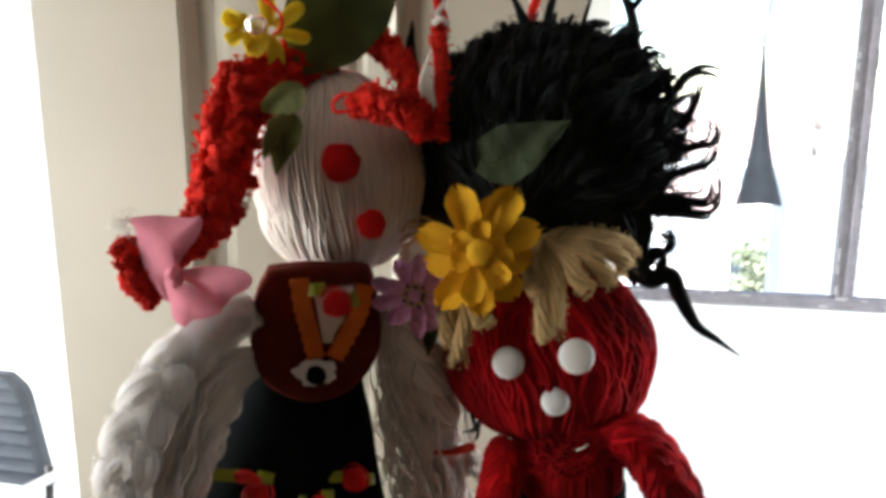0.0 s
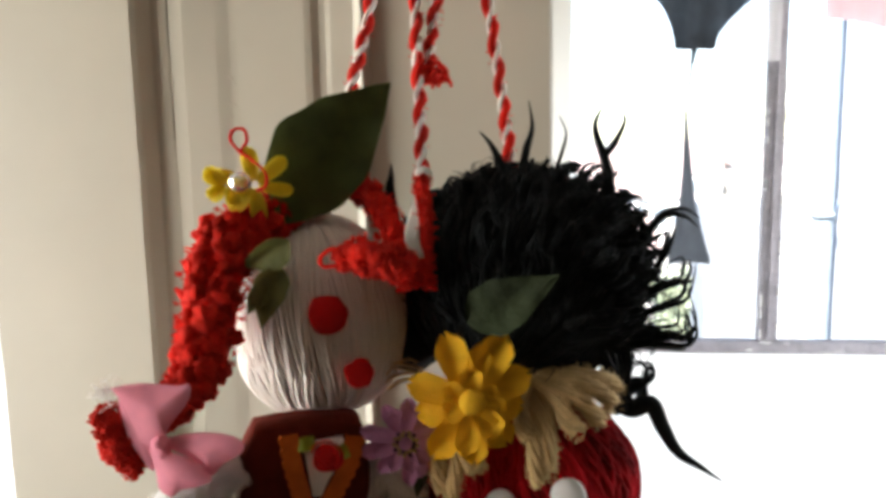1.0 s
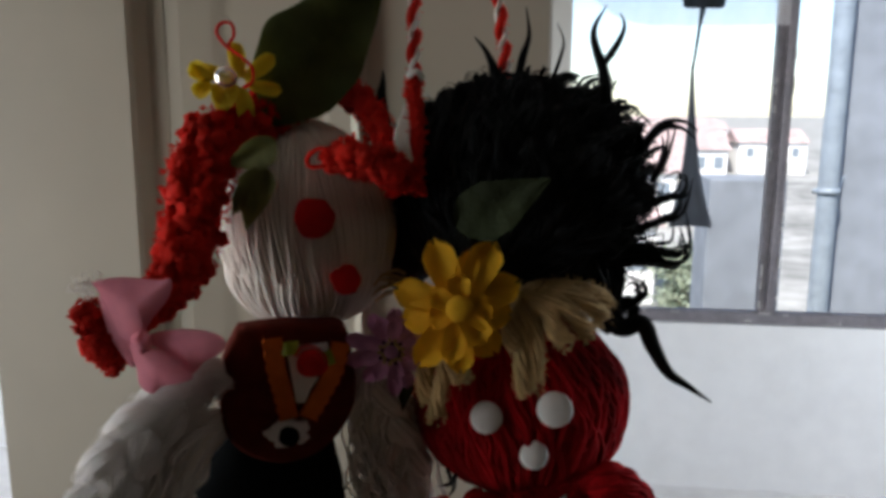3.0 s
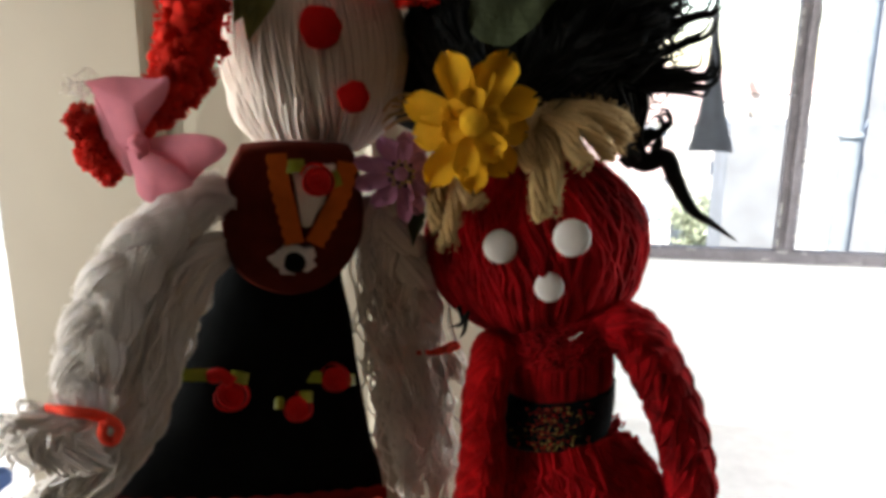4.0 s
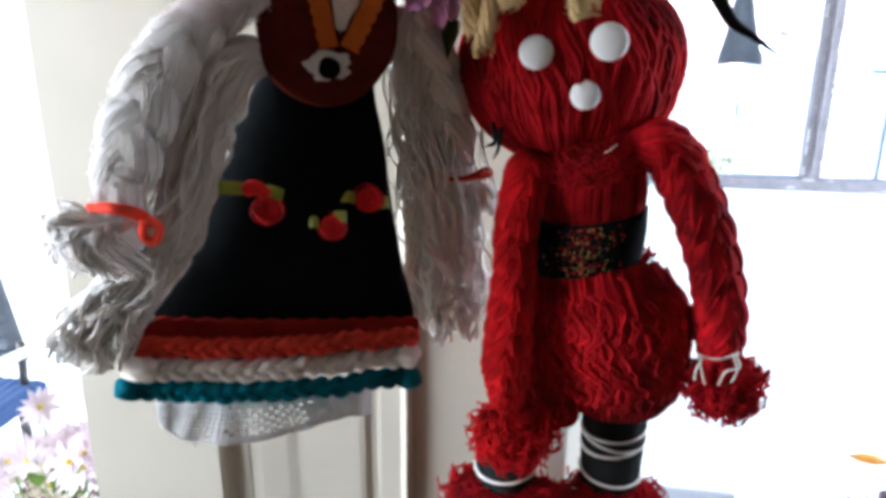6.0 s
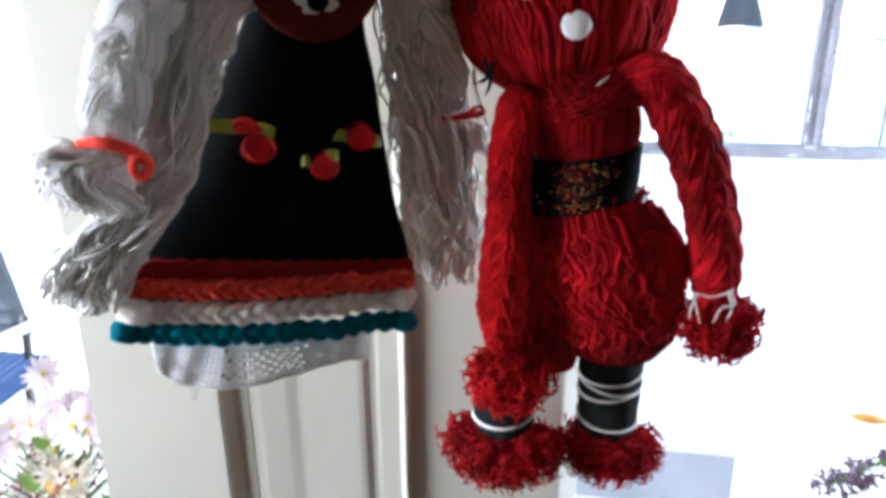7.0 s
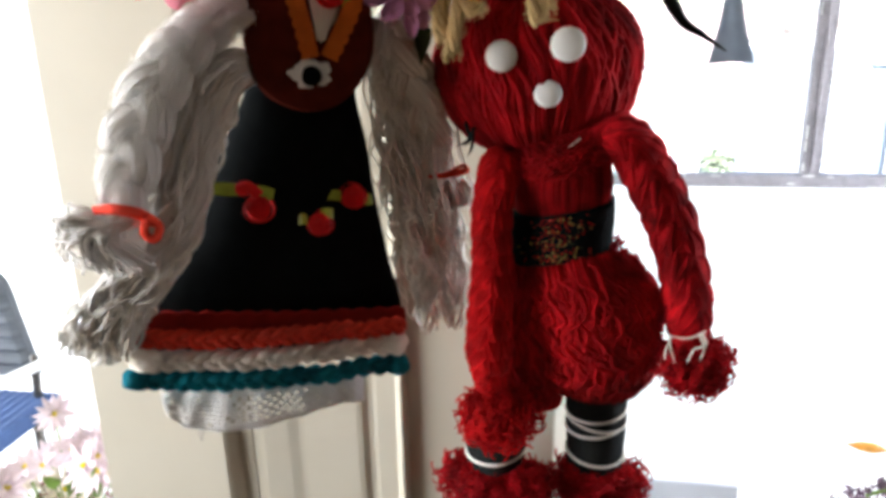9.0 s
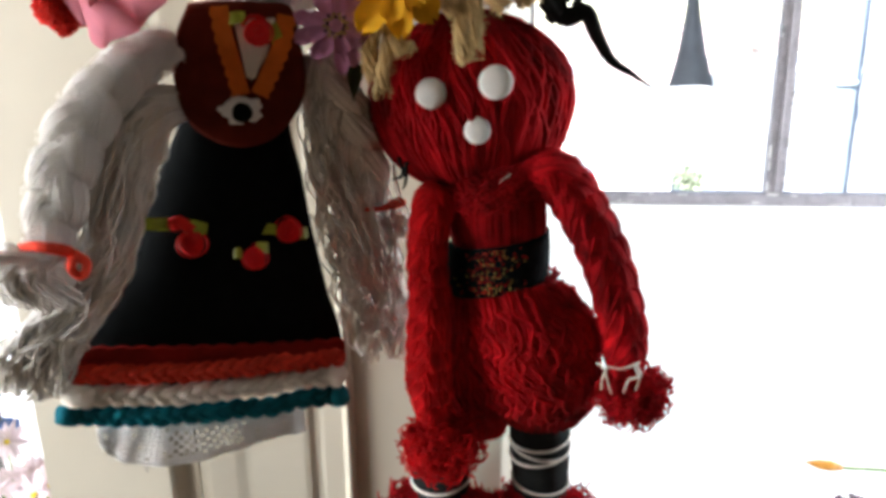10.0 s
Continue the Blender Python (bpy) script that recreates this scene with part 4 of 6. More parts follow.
# ---------- the red yarn doll ----------
def red_doll():
    b = Build()
    rnd = random.Random(12)
    hc = Vector((-0.0321, 0.4740, 1.5413))
    rad = (0.0655, 0.058, 0.056)
    turn = tilt(-3)
    b.ball(hc, tuple(0.98 * q for q in rad), M_RED_YARN, turn, 0.03, 40, 48, 32)
    b.skein(hc, rad, M_RED_YARN, 230, 0.0013, turn, wob=0.03, seed=5)
    for k in range(120):
        ph = rnd.uniform(-2.8, -0.3)
        pts = []
        for i in range(12):
            th = np.pi * (0.2 + 0.72 * i / 11)
            w = ph + (0.20 * np.sin(2.4 * th + k) + 0.05 * np.sin(9 * th + 2 * k)) * (1 - i / 14)
            pts.append(hc + Vector((np.sin(th) * np.cos(w) * rad[0], np.sin(th) * np.sin(w) * rad[1], np.cos(th) * rad[2])) * (1.03 + 0.012 * np.sin(3 * th + k)))
        b.tube(pts, rnd.uniform(0.0011, 0.0023), M_RED_YARN, 5, 18)
    for place, r in (((-0.0496, 0.4120, 1.5518), 0.0099), ((-0.0118, 0.4140, 1.5577), 0.0109), ((-0.0227, 0.4140, 1.5300), 0.0087)):
        d = facing(place)
        q = Vector((0, -1, 0)).rotation_difference(Vector(d)).to_matrix()
        b.ball(np.array(place) + d * 0.001, (0.92 * r, 0.0034, 0.92 * r), M_WHITE_FELT, q)
    # wool hair: a big black mop with loose curls
    cc = Vector((-0.0384, 0.4680, 1.6722))
    b.ball(cc, (0.066, 0.055, 0.066), M_BLACK_WOOL, None, 0.10, 28, 40, 26)
    root = Vector((-0.30, -0.62, -0.72)).normalized()
    for k in range(1050):
        th, ph = np.arccos(rnd.uniform(-0.85, 1)), rnd.uniform(0, 2 * np.pi)
        d = Vector((np.sin(th) * np.cos(ph), np.sin(th) * np.sin(ph), np.cos(th)))
        if d.y > 0.35:
            d.y *= -1
        u0, wave, f = rnd.uniform(0.1, 0.75), rnd.uniform(0.02, 0.07), rnd.uniform(0, 6.28)
        lift, stray = rnd.uniform(0.99, 1.07), rnd.uniform(0.0, 0.13) * (1 if k % 3 == 0 else 0.3)
        across = root.cross(d).normalized()
        pts = []
        for i in range(13):
            u = u0 + (1.06 - u0) * i / 12
            e = (root * (1 - u) + d * u).normalized()
            e = (e + across * wave * np.sin(9 * u + f)).normalized()
            g = lift + stray * max(0.0, (i - 7) / 5) ** 2
            pts.append(cc + Vector((e.x * 0.0655, e.y * 0.0555, e.z * 0.0655)) * g)
        r = rnd.uniform(0.0007, 0.0019)
        b.tube(pts, [r * 0.8, r, r * 1.1, r * 0.9, r * 0.5, 0.0002], M_BLACK_WOOL, 4, 20)
    # wavy locks of many strands that stand off the mop, upwards and to the free side
    for k in range(210):
        th, ph = np.arccos(rnd.uniform(-0.55, 1)), rnd.uniform(np.pi * 0.9, np.pi * 2.1)
        d = Vector((np.sin(th) * np.cos(ph), np.sin(th) * np.sin(ph), np.cos(th)))
        p0 = cc + Vector((d.x * 0.061, d.y * 0.052, d.z * 0.061))
        flow = Vector((0.25 * d.x + 0.1, 0.2 * d.y, 0.9)) if d.x < 0.3 else Vector((0.9, 0.1, 0.45))
        out = (d * (0.22 if d.x < 0.3 else 0.42) + flow * 0.6).normalized()
        side = Vector((rnd.gauss(0, 1), rnd.gauss(0, 1), rnd.gauss(0, 1))).cross(out).normalized()
        ln, f, bend = rnd.uniform(0.018, 0.034) * (0.6 if d.z > 0.35 and d.x < 0.5 else 1.0), rnd.uniform(0, 6.28), rnd.uniform(-0.35, 0.35)
        for j in range(7):
            o = Vector((rnd.gauss(0, 0.0021), rnd.gauss(0, 0.0021), rnd.gauss(0, 0.0021)))
            pts = []
            for i in range(9):
                u = i / 8
                pts.append(p0 - out * ln * 0.45 + out * ln * (1.3 * u) + d * 0.0055 * np.sin(np.pi * u) + o * (1 - 0.55 * u) + side * ln * (0.08 * np.sin(7 * u + f) + bend * u * u))
            r = rnd.uniform(0.0007, 0.0014)
            b.tube(pts, [r, r, r * 0.8, 0.0002], M_BLACK_WOOL, 4, 12)
    # the mop's lower flank behind the white head
    for c, q in (((-0.0911, 0.4780, 1.6601), 0.030), ((-0.0833, 0.4780, 1.6963), 0.030), ((-0.1082, 0.4820, 1.6351), 0.026)):
        b.ball(c, (q, 0.022, q), M_BLACK_WOOL, None, 0.25, 60, 24, 16)
    # hair drawn down to the tail beside the fringe
    for k in range(60):
        o = np.array([rnd.gauss(0, 0.003), rnd.gauss(0, 0.004), rnd.gauss(0, 0.002)])
        b.tube([np.array((0.012, 0.455, 1.648)) + 2 * o, np.array((0.0195, 0.455, 1.627)) + 1.4 * o, np.array((0.0200, 0.458, 1.608)) + o, np.array((0.0270, 0.460, 1.5960)) + 0.7 * o], [0.0016, 0.0018, 0.0014, 0.0008], M_BLACK_WOOL, 4, 14)
    # curls at the free edge
    for k in range(150):
        a = rnd.uniform(-0.75, 1.05)
        rr = rnd.uniform(0.055, 0.066)
        p0 = cc + Vector((np.cos(a) * rr, rnd.uniform(-0.03, 0.02), np.sin(a) * rr))
        d = Vector((np.cos(a * 0.7), rnd.uniform(-0.3, 0.2), np.sin(a * 0.7) + 0.1)).normalized()
        s = Vector((-d.z, rnd.uniform(-0.4, 0.4), d.x)) * rnd.choice((-1, 1, 1))
        ln = rnd.uniform(0.016, 0.034)
        pts = [p0 - d * 0.01]
        for i in range(9):
            u = i / 8
            w = u * u * rnd.uniform(2.6, 4.2)
            pts.append(p0 + d * ln * (u - 0.22 * u * u) + s * ln * 0.30 * np.sin(w) * u)
        r = rnd.uniform(0.0006, 0.0017)
        b.tube(pts, [r, r, r * 0.7, r * 0.45, 0.0003], M_BLACK_WOOL, 5, 18)
    # fine fibres all over the mop
    ps, ns = [], []
    for k in range(900):
        th, ph = np.arccos(rnd.uniform(-0.7, 1)), rnd.uniform(np.pi * 0.85, np.pi * 2.15)
        d = np.array([np.sin(th) * np.cos(ph), np.sin(th) * np.sin(ph), np.cos(th)])
        ps.append(np.array(cc) + d * np.array([0.064, 0.056, 0.064]))
        ns.append(d + np.array([0.25, 0, 0.5]))
    b.curls(ps, ns, M_BLACK_WOOL, 0.014, 0.00042, 77, 1.5, 10, 3)
    # single locks that stand out at the top
    for lock, r in (([(-0.0451, 0.4500, 1.7327), (-0.0503, 0.4500, 1.7442), (-0.0554, 0.4500, 1.7541), (-0.0619, 0.4500, 1.7616)], 0.0032),
                    ([(-0.0370, 0.4600, 1.7388), (-0.0346, 0.4600, 1.7514), (-0.0313, 0.4600, 1.7634), (-0.0333, 0.4600, 1.7788)], 0.0030),
                    ([(-0.0172, 0.4600, 1.7385), (-0.0136, 0.4600, 1.7500), (-0.0117, 0.4600, 1.7598), (-0.0156, 0.4600, 1.7696)], 0.0014),
                    ([(0.0124, 0.4500, 1.7102), (0.0116, 0.4500, 1.7373), (0.0041, 0.4500, 1.7625), (0.0108, 0.4500, 1.7782)], 0.0042),
                    ([(0.0093, 0.4500, 1.7457), (0.0159, 0.4500, 1.7548), (0.0206, 0.4500, 1.7658), (0.0183, 0.4500, 1.7735)], 0.0026),
                    ([(0.0133, 0.4500, 1.7060), (0.0150, 0.4500, 1.7223), (0.0155, 0.4500, 1.7288)], 0.0030),
                    ([(0.0232, 0.4500, 1.6829), (0.0324, 0.4500, 1.7026), (0.0258, 0.4500, 1.7173), (0.0163, 0.4500, 1.7216)], 0.0024),
                    ([(0.0264, 0.4500, 1.6795), (0.0356, 0.4500, 1.7026), (0.0449, 0.4500, 1.7123), (0.0559, 0.4500, 1.7122), (0.0638, 0.4500, 1.7063)], 0.0036),
                    ([(0.0392, 0.4500, 1.6829), (0.0437, 0.4500, 1.6927), (0.0463, 0.4500, 1.7042), (0.0456, 0.4500, 1.7107)], 0.0020),
                    ([(-0.0131, 0.4400, 1.7297), (-0.0052, 0.4400, 1.7321), (0.0001, 0.4400, 1.7263), (-0.0023, 0.4400, 1.7206)], 0.0026),
                    ([(0.0331, 0.4500, 1.6662), (0.0489, 0.4500, 1.6729), (0.0584, 0.4500, 1.6763), (0.0600, 0.4500, 1.6862), (0.0534, 0.4500, 1.6829)], 0.0020),
                    ([(0.0301, 0.4500, 1.6528), (0.0460, 0.4500, 1.6596), (0.0571, 0.4500, 1.6647), (0.0609, 0.4500, 1.6763)], 0.0024),
                    ([(0.0239, 0.4500, 1.6357), (0.0433, 0.4500, 1.6360), (0.0562, 0.4500, 1.6354), (0.0605, 0.4500, 1.6429), (0.0556, 0.4500, 1.6580)], 0.0030),
                    ([(0.0238, 0.4500, 1.6426), (0.0432, 0.4500, 1.6428), (0.0544, 0.4500, 1.6429), (0.0564, 0.4500, 1.6530)], 0.0024),
                    ([(-0.1123, 0.4500, 1.7084), (-0.1152, 0.4500, 1.7269), (-0.1143, 0.4500, 1.7362), (-0.1141, 0.4500, 1.7435)], 0.0036),
                    ([(0.0222, 0.4600, 1.6049), (0.0322, 0.4600, 1.6086), (0.0381, 0.4600, 1.6157), (0.0337, 0.4600, 1.6209), (0.0287, 0.4600, 1.6156)], 0.0030)):
        if lock[0][0] > 0.02:
            # several thin strands that part towards their ends
            for j in range(4):
                o = np.array([rnd.gauss(0, 0.0016), rnd.gauss(0, 0.004), rnd.gauss(0, 0.0026)])
                q = np.array(lock) + np.linspace(0.3, 1.4, len(lock))[:, None] * o
                b.tube(q[: len(q) - (j == 3 and len(q) > 4)], [r * 0.75, r * 0.6, r * 0.38, 0.0003], M_BLACK_WOOL, 5, 24)
        else:
            b.tube(lock, [r, r * 0.9, r * 0.5, 0.0003], M_BLACK_WOOL, 6, 22)
    tail = [(0.0138, 0.4600, 1.6047), (0.0274, 0.4600, 1.5936), (0.0398, 0.4600, 1.5963), (0.0464, 0.4580, 1.5830), (0.0557, 0.4560, 1.5679), (0.0683, 0.4550, 1.5595), (0.0817, 0.4550, 1.5506)]
    b.tube(tail, [0.006, 0.0062, 0.0055, 0.0048, 0.0034, 0.002, 0.0004], M_BLACK_WOOL, 9, 40)
    for k in range(3):
        s = [(0.0190, 0.4600, 1.5907), (0.0274, 0.4600, 1.6036), (0.0347, 0.4600, 1.6100), (0.0379, 0.4600, 1.6038), (0.0323, 0.4600, 1.6005)]
        b.tube(np.array(s) + np.array([rnd.gauss(0, 0.002) for _ in range(3)]), [0.003, 0.0028, 0.0016, 0.0006], M_BLACK_WOOL, 6, 18)
    # fringe of tan yarn loops under the hair
    fr = [([(-0.0355, 0.4250, 1.6203), (-0.0308, 0.4100, 1.6042), (-0.0300, 0.4040, 1.5872), (-0.0279, 0.4020, 1.5703)], 0.0052),
          ([(-0.0323, 0.4250, 1.6220), (-0.0238, 0.4080, 1.6051), (-0.0227, 0.4040, 1.5874), (-0.0239, 0.4030, 1.5716)], 0.0048),
          ([(-0.0323, 0.4250, 1.6237), (-0.0186, 0.4100, 1.6158), (-0.0126, 0.4060, 1.6046), (-0.0055, 0.4080, 1.5976)], 0.0052),
          ([(-0.0307, 0.4250, 1.6253), (-0.0124, 0.4120, 1.6201), (-0.0001, 0.4120, 1.6091), (0.0055, 0.4160, 1.6003)], 0.0050),
          ([(-0.0291, 0.4280, 1.6261), (-0.0076, 0.4160, 1.6246), (0.0082, 0.4200, 1.6145), (0.0138, 0.4280, 1.6046)], 0.0050),
          ([(-0.0291, 0.4320, 1.6266), (-0.0040, 0.4240, 1.6254), (0.0109, 0.4320, 1.6199), (0.0172, 0.4400, 1.6114)], 0.0048),
          ([(-0.0355, 0.4200, 1.6203), (-0.0385, 0.4080, 1.6113), (-0.0361, 0.4040, 1.5999), (-0.0324, 0.4040, 1.5952)], 0.0050),
          ([(-0.0774, 0.4200, 1.5927), (-0.0832, 0.4120, 1.5823), (-0.0838, 0.4100, 1.5698), (-0.0801, 0.4100, 1.5598)], 0.0056),
          ([(-0.0726, 0.4200, 1.5895), (-0.0733, 0.4080, 1.5777), (-0.0763, 0.4040, 1.5628), (-0.0777, 0.4040, 1.5510)], 0.0050),
          ([(-0.0673, 0.4150, 1.5882), (-0.0673, 0.4060, 1.5820), (-0.0641, 0.4040, 1.5764), (-0.0603, 0.4040, 1.5814)], 0.0042)]
    for pts, r in fr:
        for j in range(7):
            an = 2 * np.pi * j / 7
            q = smooth_path(pts, 16)
            tw = np.array([[np.cos(an + 0.28 * i) * r * 0.60 + rnd.gauss(0, 0.0003), np.sin(an + 0.28 * i) * r * 0.50, np.sin(an + 0.28 * i + 1) * r * 0.4] for i in range(16)])
            b.tube((q + tw)[: rnd.choice((14, 15, 16))], r * rnd.uniform(0.32, 0.42), M_CREAM_YARN, 5, 30)
        b.fuzz_path(pts, [r * 0.95, r * 0.95], M_CREAM_YARN, 150, 0.0040, 0.00022, int(r * 1e5), 1.0)
    for q in (((-0.1190, 0.4360, 1.6252), (-0.1101, 0.4360, 1.6265), (-0.0959, 0.4360, 1.6231)), ((-0.1198, 0.4360, 1.6135), (-0.1118, 0.4360, 1.6192), (-0.0975, 0.4360, 1.6212)), ((-0.1173, 0.4360, 1.6104), (-0.1083, 0.4360, 1.6162), (-0.0969, 0.4360, 1.6176)), ((-0.1133, 0.4360, 1.6234), (-0.1064, 0.4360, 1.6229), (-0.0956, 0.4360, 1.6194))):
        b.tube(q, [0.0010, 0.0013, 0.0009], M_CREAM_YARN, 5, 12)
    b.tube([(-0.1165, 0.4300, 1.6210), (-0.1110, 0.4300, 1.6276), (-0.1037, 0.4310, 1.6305), (-0.0986, 0.4320, 1.6282)], 0.0008, M_CREAM_YARN, 6, 10)

    # torso, belt, breeches
    sh = [(-0.0475, 0.4593, 1.4724), (-0.0286, 0.4412, 1.4854), (-0.0096, 0.4354, 1.4912), (0.0107, 0.4440, 1.4976)]
    b.tube(sh, [0.009, 0.013, 0.014, 0.010], M_RED_YARN, 12, 24)
    ps = smooth_path(sh, 14)
    for k in range(90):
        w, rr = rnd.uniform(0, 6.28), rnd.uniform(0.96, 1.1)
        q = [ps[i] + np.array([0.0, 1.0, 0]) * np.sin(w + 0.12 * i) * 0.0135 * rr + np.array([0, 0, 1.0]) * np.cos(w + 0.12 * i) * 0.0135 * rr + np.array([rnd.gauss(0, 0.0006) for _ in range(3)]) for i in range(rnd.randrange(0, 4), 14 - rnd.randrange(0, 4))]
        b.tube(q, rnd.uniform(0.0011, 0.0017), M_RED_YARN, 4, 18)
    b.fuzz_path(sh, [0.0125, 0.0140, 0.0145, 0.012], M_RED_YARN, 700, 0.0045, 0.0008, 63, 3.0, only_front=True)
    chest = [(-0.0169, 0.4500, 1.4982), (-0.0153, 0.4537, 1.4777), (-0.0146, 0.4581, 1.4619), (-0.0127, 0.4650, 1.4449)]
    b.tube(chest, [0.024, 0.031, 0.030, 0.028], M_RED_YARN, 22, 24, 0.8)
    c0, c1 = np.array((-0.0157, 0.4494, 1.4930)), np.array((-0.0136, 0.4627, 1.4493))
    for k in range(110):
        a = rnd.uniform(np.pi, 2 * np.pi)
        o = np.array([0.030 * np.cos(a), 0.024 * np.sin(a), 0])
        b.tube([c0 + o * 0.85 + np.array([0.003, 0, 0]), (c0 + c1) / 2 + o * 1.08, c1 + o], 0.0013, M_RED_YARN, 4, 10)
    b.tube([(-0.0111, 0.4235, 1.4967), (-0.0079, 0.4195, 1.4998), (-0.0034, 0.4195, 1.5035)], 0.00036, M_WHITE_YARN, 5, 10)
    for pts in ([(-0.0729, 0.4275, 1.5118), (-0.0719, 0.4327, 1.5007), (-0.0803, 0.4363, 1.4954)], [(-0.0687, 0.4295, 1.5046), (-0.0704, 0.4343, 1.4951), (-0.0735, 0.4382, 1.4887)], [(-0.0679, 0.4285, 1.5082), (-0.0727, 0.4333, 1.4988), (-0.0767, 0.4360, 1.4966)]):
        b.tube(pts, [0.0014, 0.0012, 0.0003], M_BLACK_WOOL, 5, 12)
    # belt: a band of dark ribbon with bead-like stitches
    bc, bt = np.array((-0.0137, 0.4629, 1.4524)), np.array((-0.0143, 0.4732, 1.4154))
    ax = (bt - bc) / np.linalg.norm(bt - bc)
    wdt, dpt = 0.0346, 0.028
    rows = []
    for i in range(9):
        f = i / 8
        row = []
        for k in range(44):
            a = 2 * np.pi * k / 44
            row.append(bc * (1 - f) + bt * f + np.array([wdt * np.cos(a), dpt * np.sin(a), 0.006 * np.cos(a)]) * (1.0 + 0.03 * np.sin(np.pi * f)))
        rows.append(row)
    b.grid(rows, M_BELT, True, True)
    cols = (M_GOLD, M_DARKRED, M_RED_YARN, M_GOLD, M_LEAF_SHADED, M_DARKRED, M_RED_YARN, M_CORAL)
    for k in range(210):
        a = -np.pi / 2 + rnd.gauss(-0.08, 0.27)
        f = rnd.uniform(0.05, 0.95)
        p = bc * (1 - f) + bt * f + np.array([wdt * np.cos(a), dpt * np.sin(a), 0.006 * np.cos(a)]) * 1.03
        b.ball(p, (rnd.uniform(0.0005, 0.0010), 0.0004, rnd.uniform(0.0005, 0.0009)), cols[k % 8], None, 0, 1, 6, 4)
    # breeches of loose loops
    hips = [(-0.0113, 0.4745, 1.4184), (0.0014, 0.4834, 1.3866), (0.0068, 0.4929, 1.3525), (0.0127, 0.5055, 1.3148), (0.0164, 0.5142, 1.2915)]
    hr = [0.0390, 0.0505, 0.0495, 0.0429, 0.0268]
    b.tube(hips, [0.74 * q for q in hr], M_RED_YARN, 24, 40, 0.50)
    leg = [(-0.0306, 0.4759, 1.4132), (-0.0336, 0.4893, 1.3654), (-0.0345, 0.5034, 1.3226), (-0.0292, 0.5192, 1.2808), (-0.0265, 0.5241, 1.2707)]
    lr = [0.0153, 0.0214, 0.0230, 0.0176, 0.0077]
    b.tube(leg, [0.86 * q for q in lr], M_RED_YARN, 18, 34, 0.8)
    for k in range(420):
        right = k % 10 < 7
        pth, rr = (hips, hr) if right else (leg, lr)
        pc = smooth_path(pth, 16)
        w = rnd.uniform(np.pi * 1.02, np.pi * 1.98)
        ra = np.interp(np.linspace(0, 1, 16), np.linspace(0, 1, len(rr)), rr) * rnd.uniform(0.88, 1.07)
        fl = 0.66 if right else 0.84
        f = rnd.uniform(0, 6)
        st = rnd.choice((0, 0, 0, 2, 4))
        pts = []
        for i in range(st, 16):
            w2 = w + (0.10 * np.sin(i * 1.45 + f) + 0.07 * np.sin(i * 2.9 + 2 * f)) * min(1.0, i / 4)
            pts.append(pc[i] + np.array([ra[i] * np.cos(w2), ra[i] * fl * np.sin(w2) - 0.001, 0.0030 * np.sin(i * 2 + f)]))
        b.tube(pts, rnd.uniform(0.0011, 0.0020), M_RED_YARN, 5, 44)
    # loops that stick up at the side under the belt
    b.fuzz_path([(0.0110, 0.4720, 1.4240), (0.0240, 0.4750, 1.4130), (0.0370, 0.4800, 1.3930), (0.0440, 0.4850, 1.3700)], [0.007, 0.007], M_RED_YARN, 260, 0.007, 0.0009, 41, 2.2)
    # socks with white thread
    for top, foot, r, hoops in (((0.0159, 0.5150, 1.3032), (0.0181, 0.5471, 1.2035), 0.0231, (0.34, 0.43, 0.50, 0.83)), ((-0.0631, 0.5080, 1.2617), (-0.0656, 0.5302, 1.1971), 0.0231, (0.50,))):
        b.tube([top, (np.array(top) + np.array(foot)) / 2, foot], [r, r * 1.0, r * 0.94], M_BLACK_WOOL, 26, 14)
        t0, f0 = np.array(top), np.array(foot)
        for k in range(60):
            a = 2 * np.pi * k / 60
            o = r * 1.0 * np.array([np.cos(a), np.sin(a), 0])
            b.tube([t0 + o, (t0 + f0) / 2 + o * 1.01, f0 + o * 0.94], 0.0011, M_BLACK_WOOL, 4, 6)
        for j, h in enumerate(hoops):
            c = t0 * (1 - h) + f0 * h
            sl = 0.16 * (-1) ** j * (1 if j in (1, 2) else 0.5)
            b.tube([c + np.array([1.05 * r * np.cos(a), 1.05 * r * np.sin(a), r * sl * np.cos(a) + 0.0025 * np.sin(a)]) for a in np.linspace(0, 2 * np.pi, 25)], 0.0013, M_WHITE_YARN, 5, 60)
    # shaggy feet
    def shag(c, rx, ry, rz, count, ln, seed):
        c = np.array(c)
        b.ball(c, (rx * 0.72, ry * 0.72, rz * 0.72), M_RED_YARN, None, 0.15, 80)
        q = random.Random(seed)
        ps, ns = [], []
        for _ in range(count):
            th, ph = np.arccos(q.uniform(-1, 0.6)), q.uniform(0, 2 * np.pi)
            d = np.array([np.sin(th) * np.cos(ph), np.sin(th) * np.sin(ph), np.cos(th)])
            if d[1] > 0.4:
                d[1] *= -1
            ps.append(c + d * np.array([rx, ry, rz]) * 0.62)
            ns.append(d + np.array([0, 0, -0.35]))
        b.curls(ps, ns, M_RED_YARN, ln, 0.00085, seed, 2.6, 18, 4, 0.2)
    shag((0.0222, 0.5471, 1.1961), 0.0350, 0.026, 0.0167, 640, 0.025, 51)
    shag((-0.0645, 0.5243, 1.2032), 0.0461, 0.028, 0.0215, 820, 0.026, 52)
